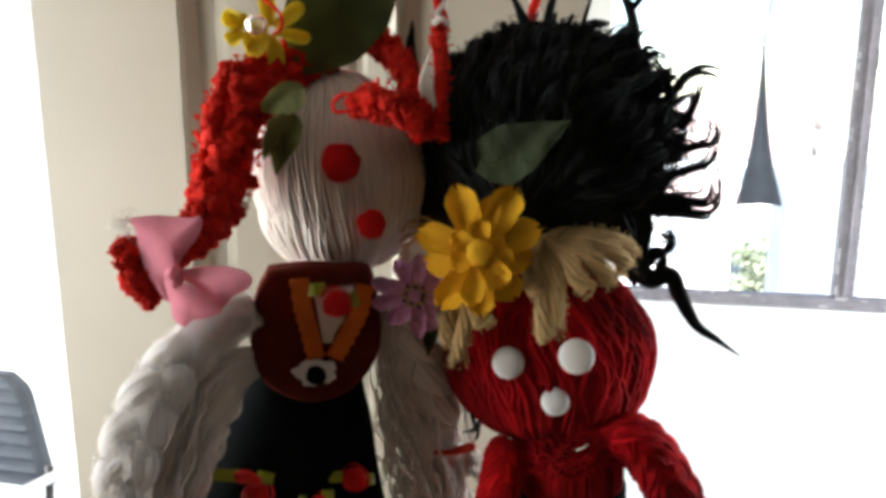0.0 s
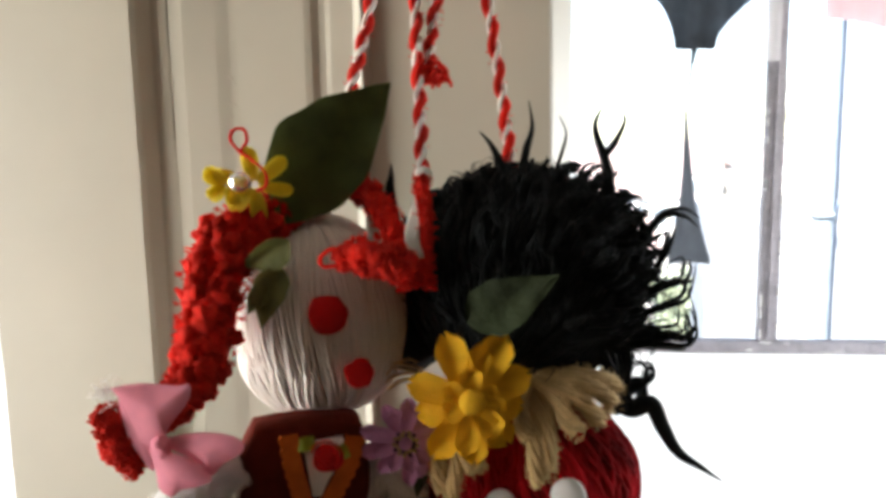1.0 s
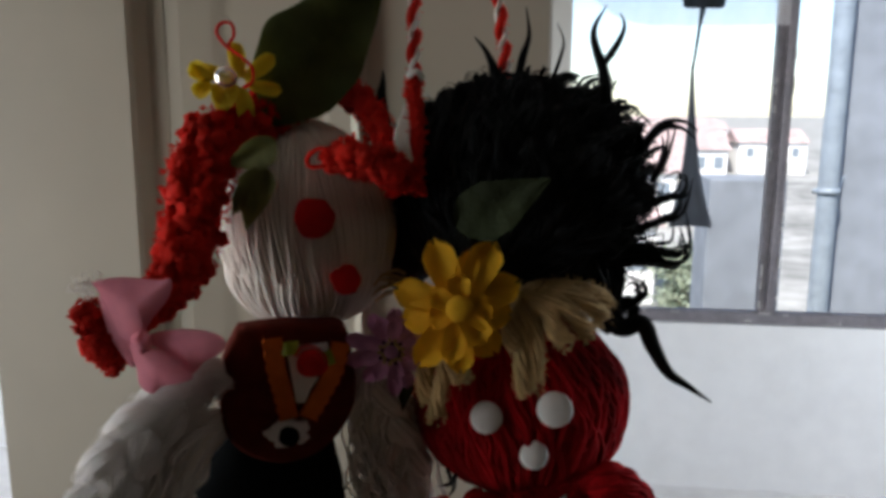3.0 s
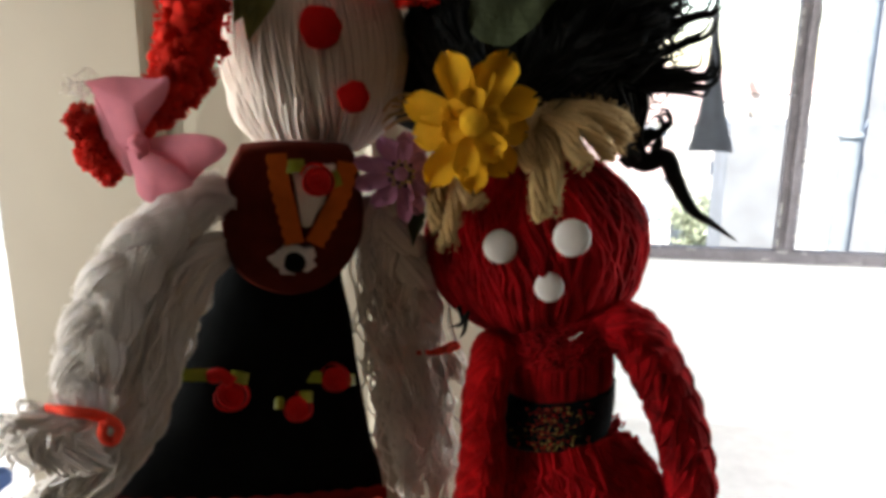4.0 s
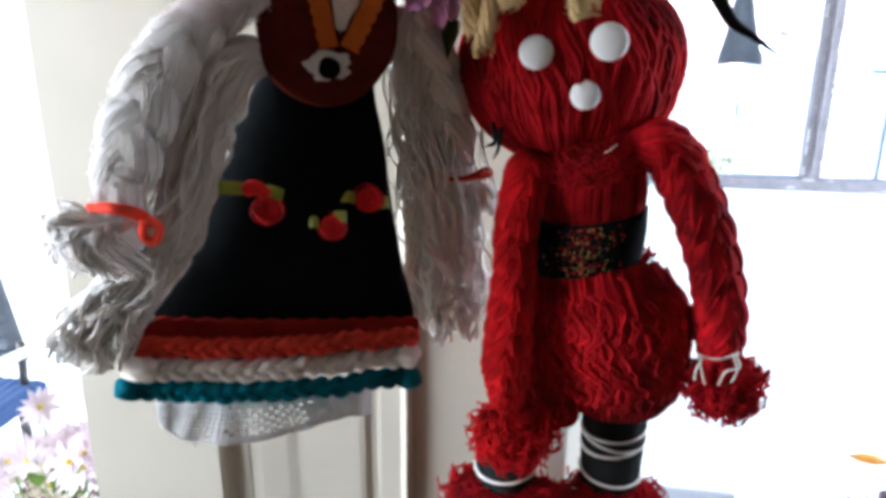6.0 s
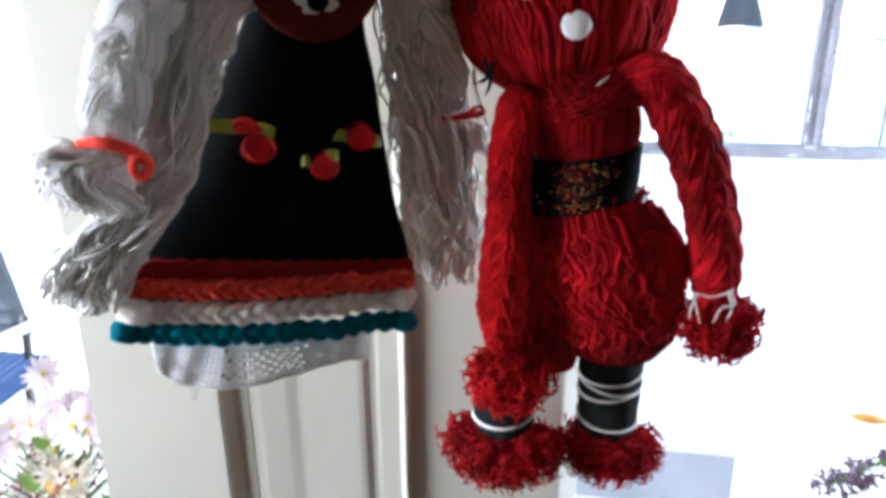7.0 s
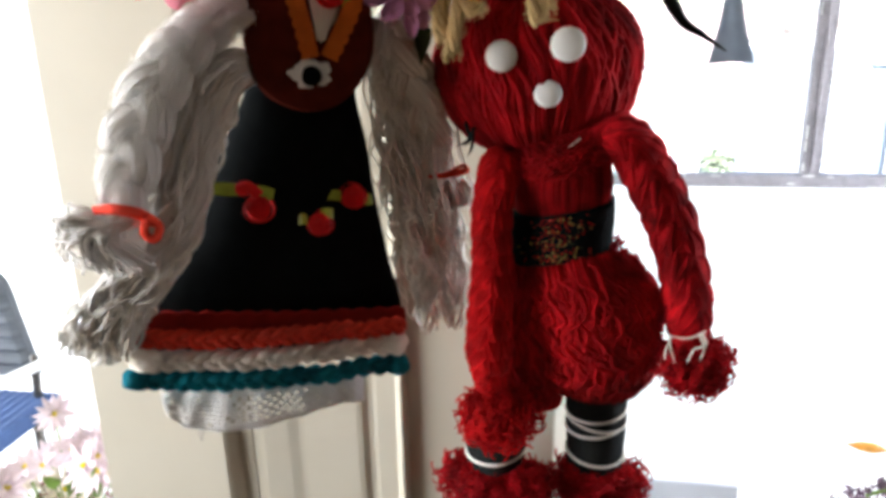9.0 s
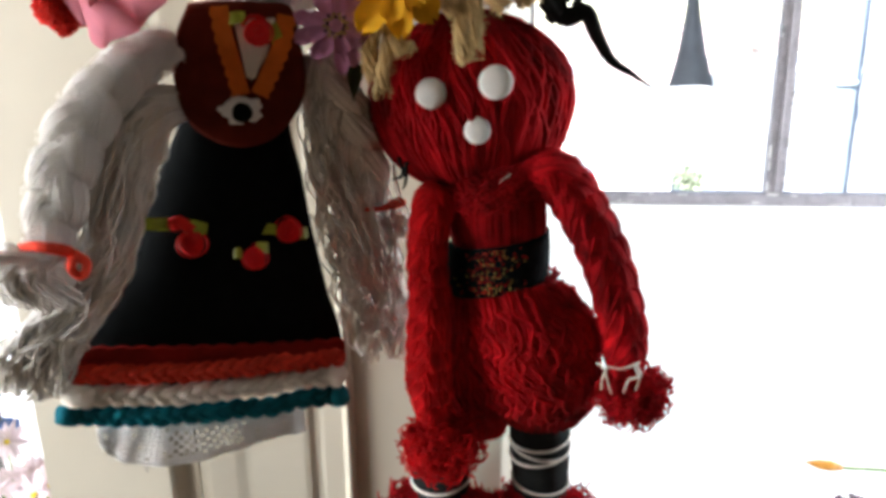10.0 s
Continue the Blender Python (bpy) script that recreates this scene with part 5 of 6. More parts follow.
    # arms: a plaited one, bent outwards, and a padded one in front
    arm = [(0.0026, 0.4407, 1.4946), (0.0171, 0.4388, 1.5012), (0.0295, 0.4430, 1.4937), (0.0427, 0.4512, 1.4717), (0.0567, 0.4595, 1.4423), (0.0680, 0.4672, 1.4072), (0.0744, 0.4744, 1.3742), (0.0769, 0.4807, 1.3517)]
    b.braid(arm, [0.0123, 0.0152, 0.0166, 0.0173, 0.0173, 0.0173, 0.0173, 0.0130], M_RED_YARN, 4.2, 150, 12, 0.76, amp=0.42, threads=22, thick=0.13)
    b.fuzz_path(arm, [0.010, 0.0125, 0.0135, 0.0135, 0.011], M_RED_YARN, 2600, 0.0040, 0.0007, 61, 3.0)
    shag((0.0821, 0.4824, 1.3381), 0.0207, 0.020, 0.0222, 420, 0.018, 53)
    for pts in ([(0.0546, 0.4584, 1.3645), (0.0707, 0.4547, 1.3628), (0.0838, 0.4553, 1.3682)], [(0.0597, 0.4544, 1.3640), (0.0626, 0.4567, 1.3519), (0.0660, 0.4606, 1.3419)], [(0.0616, 0.4546, 1.3632), (0.0588, 0.4564, 1.3531), (0.0590, 0.4598, 1.3448)],
                [(0.0810, 0.4532, 1.3681), (0.0844, 0.4538, 1.3586), (0.0766, 0.4537, 1.3554), (0.0740, 0.4594, 1.3425)], [(0.0793, 0.4535, 1.3671), (0.0832, 0.4545, 1.3562), (0.0818, 0.4587, 1.3450)]):
        b.tube(pts, 0.00062, M_WHITE_YARN, 5, 14)
    arm = [(-0.0525, 0.4387, 1.4867), (-0.0545, 0.4346, 1.4756), (-0.0583, 0.4373, 1.4473), (-0.0590, 0.4445, 1.4143), (-0.0614, 0.4523, 1.3788), (-0.0632, 0.4619, 1.3446), (-0.0619, 0.4730, 1.3122)]
    b.braid(arm, [0.0118, 0.0134, 0.0133, 0.0136, 0.0155, 0.0173, 0.0130], M_RED_YARN_LIT, 4.2, 150, 12, 0.78, amp=0.40, threads=22, thick=0.13)
    b.fuzz_path(arm, [0.009, 0.0105, 0.0105, 0.0125], M_RED_YARN_LIT, 2400, 0.0036, 0.0007, 62, 3.0)
    hand = (-0.0578, 0.4848, 1.2849)
    hq = random.Random(54)
    ps, ns = [], []
    b.ball(hand, (0.0176, 0.014, 0.0138), M_RED_YARN, None, 0.15, 80)
    for _ in range(420):
        d = np.array([hq.gauss(0, 1), -abs(hq.gauss(0, 1)), hq.gauss(-0.2, 1)])
        d /= np.linalg.norm(d)
        ps.append(np.array(hand) + d * np.array([0.0283, 0.018, 0.0237]) * 0.62)
        ns.append(d)
    b.curls(ps, ns, M_RED_YARN_LIT, 0.019, 0.0009, 55, 2.6, 16, 4, 0.2)
    return b.make("yarn_doll", label="red yarn doll with wild black wool hair and dark socks", category="doll", group="yarn dolls")


red_doll()


# ---------- things pinned to the dolls ----------
def petal_ring(e, centre, normal, count, length, half, mat, name="petal", start=0.0, fold=0.2, lift=0.25, point=0.75, inner=0.12, skip=(), seed=2, notch=0.0, blunt=False):
    rnd = random.Random(seed)
    d = np.array(normal) / np.linalg.norm(normal)
    s = np.cross((0, 0, 1.0), d)
    s /= np.linalg.norm(s)
    u = np.cross(d, s)
    for k in range(count):
        if k in skip:
            continue
        a = start + 2 * np.pi * k / count + rnd.uniform(-0.16, 0.16)
        w = np.cos(a) * s + np.sin(a) * u
        ln = length * rnd.uniform(0.84, 1.1)
        b = Build()
        base = np.array(centre) + w * length * inner
        side = np.cross(d, w)
        n, m = 14, 9
        hf = half * rnd.uniform(0.88, 1.12)
        cup, bend = fold * rnd.uniform(0.6, 1.4), lift * rnd.uniform(0.3, 1.6)
        for lay in (0, 1):
            rows = []
            for i in range(n):
                q = i / (n - 1)
                wd = hf * (0.28 + 0.72 * np.sin(np.pi * min(1, 0.08 + 0.72 * q ** 1.1))) * (1 if q < 0.86 else np.sqrt(max(0.0, 1 - ((q - 0.86) / 0.145) ** 2)) * 0.92 + 0.02)
                if blunt:
                    wd = hf * (0.55 + 0.45 * np.sin(np.pi / 2 * min(1, q / 0.7))) * (1 if q < 0.8 else np.sqrt(max(0.0, 1 - ((q - 0.8) / 0.205) ** 2)) * 0.75 + 0.25 * (1 - (q - 0.8) / 0.2) + 0.10 * (q - 0.8) / 0.2)
                row = []
                for j in range(m):
                    v = -1 + 2 * j / (m - 1)
                    end = ln * q * (1 - notch * (0.5 + 0.5 * np.cos(5 * v)) * (q > 0.8))
                    h = cup * wd * v * v - bend * ln * q * q * 0.35 + 0.06 * half * np.sin(6 * q + 3 * v + k)
                    row.append(base + w * end + side * wd * v + d * (h - 0.0018 * lay))
                rows.append(row if lay == 0 else row[::-1])
            b.grid(rows, mat, False)
        b.make(name, e)


def stud(e, centre, normal, r, mat, name="centre", lumps=26, seed=3):
    rnd = random.Random(seed)
    b = Build()
    q = Vector((0, -1, 0)).rotation_difference(Vector(normal)).to_matrix()
    b.ball(centre, (r, r * 0.55, r), mat, q, 0.12, 300)
    b.make(name, e)


# big yellow flower
c = np.array((-0.0640, 0.3980, 1.6181))
e = empty("fabric_flower", c, "large yellow felt flower pinned under black wool hair", "flower", "fabric flowers")
d = facing(c)
# (angle, length, half width) of each petal, from the back row to the front
BACK_ROW = [(110, 0.0400, 0.0078), (158, 0.0370, 0.0078), (197, 0.0375, 0.0082), (240, 0.0385, 0.0085), (272, 0.0405, 0.0075), (306, 0.0365, 0.0082), (352, 0.0310, 0.0070), (24, 0.0370, 0.0078), (67, 0.0420, 0.0082), (86, 0.0325, 0.0056), (343, 0.0335, 0.0052)]
FRONT_ROW = [(262, 0.0275, 0.0052), (303, 0.0255, 0.0070), (338, 0.0185, 0.0058), (20, 0.0180, 0.0056), (92, 0.0200, 0.0052), (150, 0.0190, 0.0058), (210, 0.0200, 0.0058)]
for k, (ang, ln, half) in enumerate(BACK_ROW):
    petal_ring(e, c + d * 0.0004 * (k % 3), d, 1, 0.84 * ln, 1.05 * half, M_YELLOW, start=radians(ang), fold=0.30, lift=0.3, seed=5 + k, notch=0.10, blunt=True)
for k, (ang, ln, half) in enumerate(FRONT_ROW):
    petal_ring(e, c + d * (0.004 + 0.0004 * (k % 3)), d, 1, 0.9 * ln, 1.1 * half, M_YELLOW, start=radians(ang), fold=0.45, lift=-0.3, seed=25 + k, notch=0.14, blunt=True)
stud(e, c + d * 0.007, d, 0.0071, M_YELLOW)

# lilac flower
c = np.array((-0.1029, 0.4080, 1.5897))
e = empty("fabric_flower", c, "lilac felt flower with a beaded centre between the dolls", "flower", "fabric flowers")
d = facing(c)
petal_ring(e, c, d, 10, 0.0225, 0.0046, M_LILAC, start=0.3, fold=0.35, lift=0.4, seed=9, notch=0.10, blunt=True)
petal_ring(e, c + d * 0.002, d, 9, 0.0165, 0.0042, M_LILAC, start=0.6, fold=0.5, lift=0.1, seed=10, notch=0.12, blunt=True)
stud(e, c + d * 0.002, d, 0.0063, M_LILAC)
rnd = random.Random(5)
s = np.cross((0, 0, 1.0), d)
s /= np.linalg.norm(s)
for k in range(26):
    a = 2 * np.pi * k / 26
    b = Build()
    rr = 0.0066 if k % 2 else 0.0047
    b.ball(c + d * 0.007 + rr * (np.cos(a) * s + np.sin(a) * np.cross(d, s)), (0.0011,) * 3, M_GOLD if k % 3 else M_BELT, None, 0, 1, 8, 6)
    b.make("bead", e)
b = Build()
leaf_mesh(b, (-0.0966, 0.4220, 1.5705), (-0.0999, 0.4280, 1.5459), 0.0052, facing(c), M_LEAF_SHADED)
b.make("leaf", e, "dark green cloth leaf")

# small yellow flower with a clear bead and a red thread
c = np.array((-0.1804, 0.4020, 1.7344))
e = empty("fabric_flower", c, "small yellow cloth flower with a clear bead on red hair", "flower", "fabric flowers")
d = facing(c)
petal_ring(e, c, d, 6, 0.0198, 0.0043, M_YELLOW2, start=0.7, fold=0.4, lift=0.4, seed=12)
c2 = np.array((-0.1948, 0.4000, 1.7353))
petal_ring(e, c2, d, 5, 0.0124, 0.0046, M_YELLOW2, start=1.3, fold=0.9, lift=-0.3, skip=(0,), seed=13)
b = Build()
b.ball((-0.1846, 0.3920, 1.7368), (0.0062, 0.0055, 0.0055), M_BEAD)
b.make("bead", e, "clear glass bead")
b = Build()
b.tube([(-0.1843, 0.3980, 1.7506), (-0.1907, 0.3980, 1.7587), (-0.1885, 0.3980, 1.7640), (-0.1829, 0.3980, 1.7639), (-0.1817, 0.3980, 1.7580), (-0.1848, 0.3980, 1.7527), (-0.1774, 0.3940, 1.7476), (-0.1703, 0.3920, 1.7413), (-0.1706, 0.3920, 1.7343), (-0.1761, 0.3940, 1.7318)], 0.0009, M_RED_FELT, 6, 50)
b.make("thread", e, "thin red thread loop")


# cloth leaves
LEAN_LEAF = 0.22


def cloth_leaf(base, tip, half, mat, label, fold=0.18, curve=0.05, point=0.6, skew=0.0):
    b = Build()
    leaf_mesh(b, base, tip, half, facing(base), mat, fold, curve, 40, point, 0.001, skew)
    return b.make("cloth_leaf", label=label, category="leaf", group="cloth leaves")


cloth_leaf((-0.1717, 0.4180, 1.7121), (-0.1134, 0.4460, 1.7896), 0.0285, M_LEAF_BIG, "large dark green cloth leaf stuck in red hair", 0.14, 0.03, 0.9, LEAN_LEAF)
cloth_leaf((-0.0657, 0.3920, 1.6623), (-0.0181, 0.3880, 1.6877), 0.0145, M_LEAF_SHADED, "green cloth leaf in black wool hair, shade in its colour", 0.15, 0.02, 0.7)
cloth_leaf((-0.1592, 0.3920, 1.7049), (-0.1865, 0.3920, 1.6922), 0.0085, M_LEAF2, "pale green cloth leaf beside the white head", 0.5, 0.04, 0.7, 0.2)
cloth_leaf((-0.1654, 0.3940, 1.6907), (-0.1778, 0.3940, 1.6565), 0.0090, M_LEAF2, "pale green cloth leaf hanging beside the white head", 0.6, -0.03, 0.6, -0.25)
cloth_leaf((-0.1732, 0.3920, 1.6830), (-0.1842, 0.3920, 1.6657), 0.0055, M_LEAF2, "small pale green cloth leaf, creased", 0.7, 0.06, 0.7)


# pink bow on the plait's end
def pink_bow():
    c = np.array((-0.2126, 0.3520, 1.6105))
    e = empty("felt_bow", c, "pink felt bow tied round the red plait", "bow")
    d = facing(c)

    def flap(name, pts, bulge, off):
        b = Build()
        ring = smooth_path(list(pts) + [pts[0]], 73)[:-1]
        ring = np.array([q + d * (off + 0.0005 * np.sin(160 * q[0] + 120 * q[2])) for q in ring])
        b.sheet(ring, d, 0.0012, M_PINK, bulge)
        b.make(name, e)
    flap("loop", [(-0.2420, 0.3520, 1.6368), (-0.2290, 0.3520, 1.6392), (-0.2178, 0.3520, 1.6392), (-0.2067, 0.3520, 1.6386), (-0.2009, 0.3520, 1.6396), (-0.2004, 0.3520, 1.6351), (-0.2032, 0.3520, 1.6287), (-0.2087, 0.3520, 1.6223), (-0.2138, 0.3520, 1.6157), (-0.2153, 0.3520, 1.6112), (-0.2214, 0.3520, 1.6074), (-0.2280, 0.3520, 1.6094), (-0.2313, 0.3520, 1.6167), (-0.2354, 0.3520, 1.6265), (-0.2378, 0.3520, 1.6309)], 0.0035, 0.003)
    flap("fold", [(-0.2384, 0.3520, 1.6306), (-0.2348, 0.3520, 1.6271), (-0.2293, 0.3520, 1.6167), (-0.2252, 0.3520, 1.6089), (-0.2194, 0.3520, 1.6043), (-0.2208, 0.3520, 1.5984), (-0.2234, 0.3520, 1.5930), (-0.2310, 0.3520, 1.6030), (-0.2349, 0.3520, 1.6101), (-0.2374, 0.3520, 1.6213)], 0.002, -0.001)
    flap("tail", [(-0.2143, 0.3520, 1.6107), (-0.2034, 0.3520, 1.6130), (-0.1907, 0.3520, 1.6141), (-0.1798, 0.3520, 1.6127), (-0.1743, 0.3520, 1.6089), (-0.1765, 0.3520, 1.6034), (-0.1850, 0.3520, 1.5980), (-0.1924, 0.3520, 1.5914), (-0.1977, 0.3520, 1.5969), (-0.2043, 0.3520, 1.6015), (-0.2098, 0.3520, 1.6040), (-0.2158, 0.3520, 1.6065)], 0.003, 0.000)
    flap("tail", [(-0.2238, 0.3520, 1.6063), (-0.2167, 0.3520, 1.6054), (-0.2070, 0.3520, 1.6030), (-0.2016, 0.3520, 1.6002), (-0.1963, 0.3520, 1.5958), (-0.1922, 0.3520, 1.5904), (-0.1999, 0.3520, 1.5869), (-0.2086, 0.3520, 1.5848), (-0.2141, 0.3520, 1.5808), (-0.2201, 0.3520, 1.5847), (-0.2211, 0.3520, 1.5925), (-0.2227, 0.3520, 1.5997)], 0.003, 0.004)
    b = Build()
    b.ball(np.array((-0.2174, 0.3520, 1.6075)) + d * 0.005, (0.0048, 0.0035, 0.0055), M_PINK, None, 0.4, 260)
    b.make("knot", e)


pink_bow()

# wisps of white fibre at the bow's edge
b = Build()
rnd = random.Random(61)
for k in range(26):
    o = np.array((-0.2402, 0.3500, 1.6335)) + np.array([rnd.gauss(0, 0.003) for _ in range(3)])
    b.tube([o, o + np.array([rnd.uniform(-0.007, 0.002), rnd.gauss(0, 0.002), rnd.uniform(-0.002, 0.006)]), o + np.array([rnd.uniform(-0.010, 0.004), rnd.gauss(0, 0.003), rnd.uniform(-0.004, 0.008)])], 0.00022, M_WHITE_WOOL, 4, 8)
b.make("loose_fibres", label="wisps of white fibre on the pink bow", category="fibre", kind="stuff")


# ribbon roses
def ribbon_rose(place, r, ribbons, label, off=(0, 0)):
    place = np.array(place)
    d = facing(place)
    s = np.cross((0, 0, 1.0), d)
    s /= np.linalg.norm(s)
    u = np.cross(d, s)
    e = empty("ribbon_rose", place, label, "ribbon rose", "ribbon roses")
    b = Build()
    b.ball(place, (r * 0.8, r * 0.3, r * 0.8), M_SATIN)
    rows = [[], [], [], []]
    for k in range(111):
        f = k / 110
        a = 21 * f + place[0] * 40
        w = np.cos(a) * s + np.sin(a) * u
        q = r * (0.10 + 0.84 * f) * (1 + 0.06 * np.sin(2.7 * a))
        h = r * (0.72 - 0.50 * f + 0.06 * np.sin(3.3 * a))
        rows[0].append(place + w * q * 0.92 + d * (h - 0.55 * r))
        rows[1].append(place + w * q + d * (h - 0.06 * r))
        rows[2].append(place + w * (q + 0.05 * r) + d * h)
        rows[3].append(place + w * (q + 0.10 * r) + d * (h - 0.10 * r))
    b.grid(rows, M_SATIN, False)
    b.make("rose_head", e)
    for a, c in ribbons:
        a, c = np.array(a), np.array(c)
        ax = c - a
        sd = np.cross(d, ax)
        sd /= np.linalg.norm(sd)
        b = Build()
        for flip in (1, -1):
            rows = []
            for k in range(12):
                f = k / 11
                p = a * (1 - f) + c * f + d * (0.0022 * np.sin(np.pi * f) * flip + 0.001 * flip)
                rows.append([p - sd * 0.0034, p, p + sd * 0.0034])
            b.grid(rows, M_GREEN_SATIN, False)
        b.make("ribbon_leaf", e, "yellow-green satin ribbon")


ribbon_rose((-0.1980, 0.3929, 1.4637), 0.0102, [((-0.2241, 0.3846, 1.4778), (-0.2074, 0.3905, 1.4761)), ((-0.1987, 0.3953, 1.4744), (-0.1902, 0.4005, 1.4706))], "red satin ribbon rose with long green leaf on black felt")
b = Build()
b.ball((-0.2051, 0.3886, 1.4765), (0.005, 0.003, 0.0038), M_SATIN, None, 0.2, 300)
b.tube([(-0.2080, 0.3866, 1.4783), (-0.2010, 0.3872, 1.4790), (-0.1955, 0.3904, 1.4725)], [0.002, 0.0035, 0.004], M_SATIN, 8, 12, 0.5)
b.make("ribbon_fold", label="loose fold of red satin ribbon on black felt", category="ribbon")
ribbon_rose((-0.1655, 0.4114, 1.4494), 0.0091, [((-0.1785, 0.4089, 1.4528), (-0.1734, 0.4111, 1.4523)), ((-0.1654, 0.4138, 1.4555), (-0.1579, 0.4169, 1.4548))], "red satin ribbon rose on black felt")
ribbon_rose((-0.1453, 0.4216, 1.4650), 0.0093, [((-0.1619, 0.4179, 1.4667), (-0.1531, 0.4205, 1.4659)), ((-0.1403, 0.4274, 1.4619), (-0.1355, 0.4304, 1.4616))], "red satin ribbon rose on black felt")
ribbon_rose((-0.1423, 0.3881, 1.5877), 0.0093, [((-0.1577, 0.3851, 1.5951), (-0.1490, 0.3885, 1.5955)), ((-0.1367, 0.3940, 1.5923), (-0.1340, 0.3980, 1.5801))], "red satin ribbon rose at the doll's neckline")


# ---------- cords and hook ----------
def cord(pts, turns, label, r=0.0037):
    b = Build()
    b.twist(pts, r, (M_SCARLET, M_WHITE_YARN), turns, int(turns * 16), 7, (0.72, 0.42))
    b.fuzz_path(pts, [r, r], M_SCARLET, 60, 0.004, 0.0003, int(turns * 7), 1.0)
    return b, label


def make_cord(b, label):
    """One part for the red strand, one for the white."""
    e = empty("hanging_cord", HOOK, label, "cord", "hanging cords")
    for s, mat in enumerate(b.mats):
        p, seen = Build(), {}
        slot = p.slot(mat)
        for f, m in zip(b.f, b.m):
            if m == s:
                for q in f:
                    if q not in seen:
                        seen[q] = len(p.v)
                        p.v.append(b.v[q])
                p.f.append(tuple(seen[q] for q in f))
                p.m.append(slot)
        p.make("red_strand" if mat is M_SCARLET else "white_strand", e)
    return e


HOOK = (-0.1012, 0.5480, 1.9916)
b, lab = cord([(-0.1394, 0.4550, 1.7816), (-0.1307, 0.4680, 1.8231), (-0.1212, 0.4900, 1.8852), (-0.1097, 0.5180, 1.9567), HOOK], 8.5, "")
make_cord(b, "twisted red and white yarn cord, drawn taut")
b, lab = cord([(-0.0927, 0.4280, 1.7361), (-0.0954, 0.4450, 1.7720), (-0.0988, 0.4620, 1.8122), (-0.1011, 0.4820, 1.8586), (-0.0974, 0.5020, 1.9082), (-0.0914, 0.5200, 1.9564), HOOK], 11, "")
lo = (-0.0927, 0.4280, 1.7371)
b.tube([(-0.0953, 0.4240, 1.7385), (-0.0908, 0.4210, 1.7411), (-0.0876, 0.4250, 1.7384)], 0.0018, M_WHITE_YARN, 6, 10)
b.tube([lo, (-0.0902, 0.4180, 1.7171), (-0.0904, 0.4120, 1.6929), (-0.0896, 0.4090, 1.6778)], [0.0036, 0.0044, 0.0050, 0.0044], M_SCARLET, 10, 20)
b.fuzz_path([lo, (-0.0902, 0.4180, 1.7171), (-0.0904, 0.4120, 1.6929), (-0.0909, 0.4090, 1.6762)], [0.0036, 0.0044, 0.0052], M_SCARLET, 240, 0.0035, 0.0006, 71, 2.4)
for k in range(4):
    b.tube([lo, np.array((-0.0956, 0.4200, 1.7231)) + np.array((0.001 * k, 0, 0)), np.array((-0.0974, 0.4100, 1.7062)) + np.array((0.002 * k - 0.002, 0, 0)), np.array((-0.0952, 0.4060, 1.6883)) + np.array((0.0015 * k, 0, 0.002 * k))], 0.0011, M_WHITE_YARN, 5, 18)
make_cord(b, "twisted red and white yarn cord with a tassel end")
b, lab = cord([(-0.0920, 0.4620, 1.7999), (-0.0906, 0.4700, 1.8224), (-0.0862, 0.4780, 1.8509), (-0.0786, 0.4830, 1.8660), (-0.0871, 0.4900, 1.8860), (-0.0898, 0.5030, 1.9191), (-0.0876, 0.5200, 1.9562), HOOK], 10, "")
end = (-0.0891, 0.4620, 1.8016)
b.fuzz_path([end, (-0.0873, 0.4600, 1.7895)], [0.003, 0.004], M_SCARLET, 34, 0.007, 0.0016, 73, 0.5, 0.6)
make_cord(b, "loose end of a twisted red and white cord")
b, lab = cord([(-0.0432, 0.4720, 1.7332), (-0.0486, 0.4780, 1.7754), (-0.0564, 0.4880, 1.8291), (-0.0659, 0.5030, 1.8907), (-0.0760, 0.5200, 1.9557), HOOK], 11, "")
make_cord(b, "twisted red and white yarn cord, drawn taut")

hk = np.array(HOOK)
e = empty("wall_hook", (hk[0], 0.568, hk[2]), "dark metal hook screwed to the cream post", "hook")
b = Build()
b.box((hk[0] - 0.034, 0.562, hk[2] + 0.004), (hk[0] + 0.034, 0.5695, hk[2] + 0.030), M_METAL, 0.002)
b.make("plate", e, smooth=False)
b = Build()
b.tube([(hk[0], 0.564, hk[2] + 0.012), (hk[0], 0.552, hk[2] + 0.004), (hk[0], 0.543, hk[2] - 0.002), (hk[0], 0.536, hk[2] + 0.006), (hk[0], 0.534, hk[2] + 0.014)], 0.003, M_METAL, 8, 20)
b.make("prong", e)

# lifted flakes of paint on the moulding
b = Build()
for pts in ([(-0.2507, 0.5510, 1.8064), (-0.2473, 0.5510, 1.8047), (-0.2459, 0.5510, 1.7998)], [(-0.2518, 0.5510, 1.7862), (-0.2475, 0.5510, 1.7869), (-0.2451, 0.5510, 1.7836)], [(-0.2497, 0.5510, 1.7780), (-0.2486, 0.5510, 1.7747)]):
    b.tube(pts, 0.0005, M_PAINT, 4, 8)
b.make("paint_flake", label="lifted flakes in the cream paint", category="mark", kind="structure")

# small box on the post
e = empty("switch_box", (-0.365, 0.549, 1.975), "speckled beige plastic box fixed to the post", "switch box")
b = Build()
b.box((-0.405, 0.526, 1.948), (-0.343, 0.5485, 2.03), M_BOX, 0.003)
b.make("cover", e, smooth=False)
b = Build()
b.box((-0.3425, 0.532, 1.950), (-0.326, 0.5485, 2.028), M_PAINT, 0.002)
b.make("side_cap", e, "cream side piece", smooth=False)


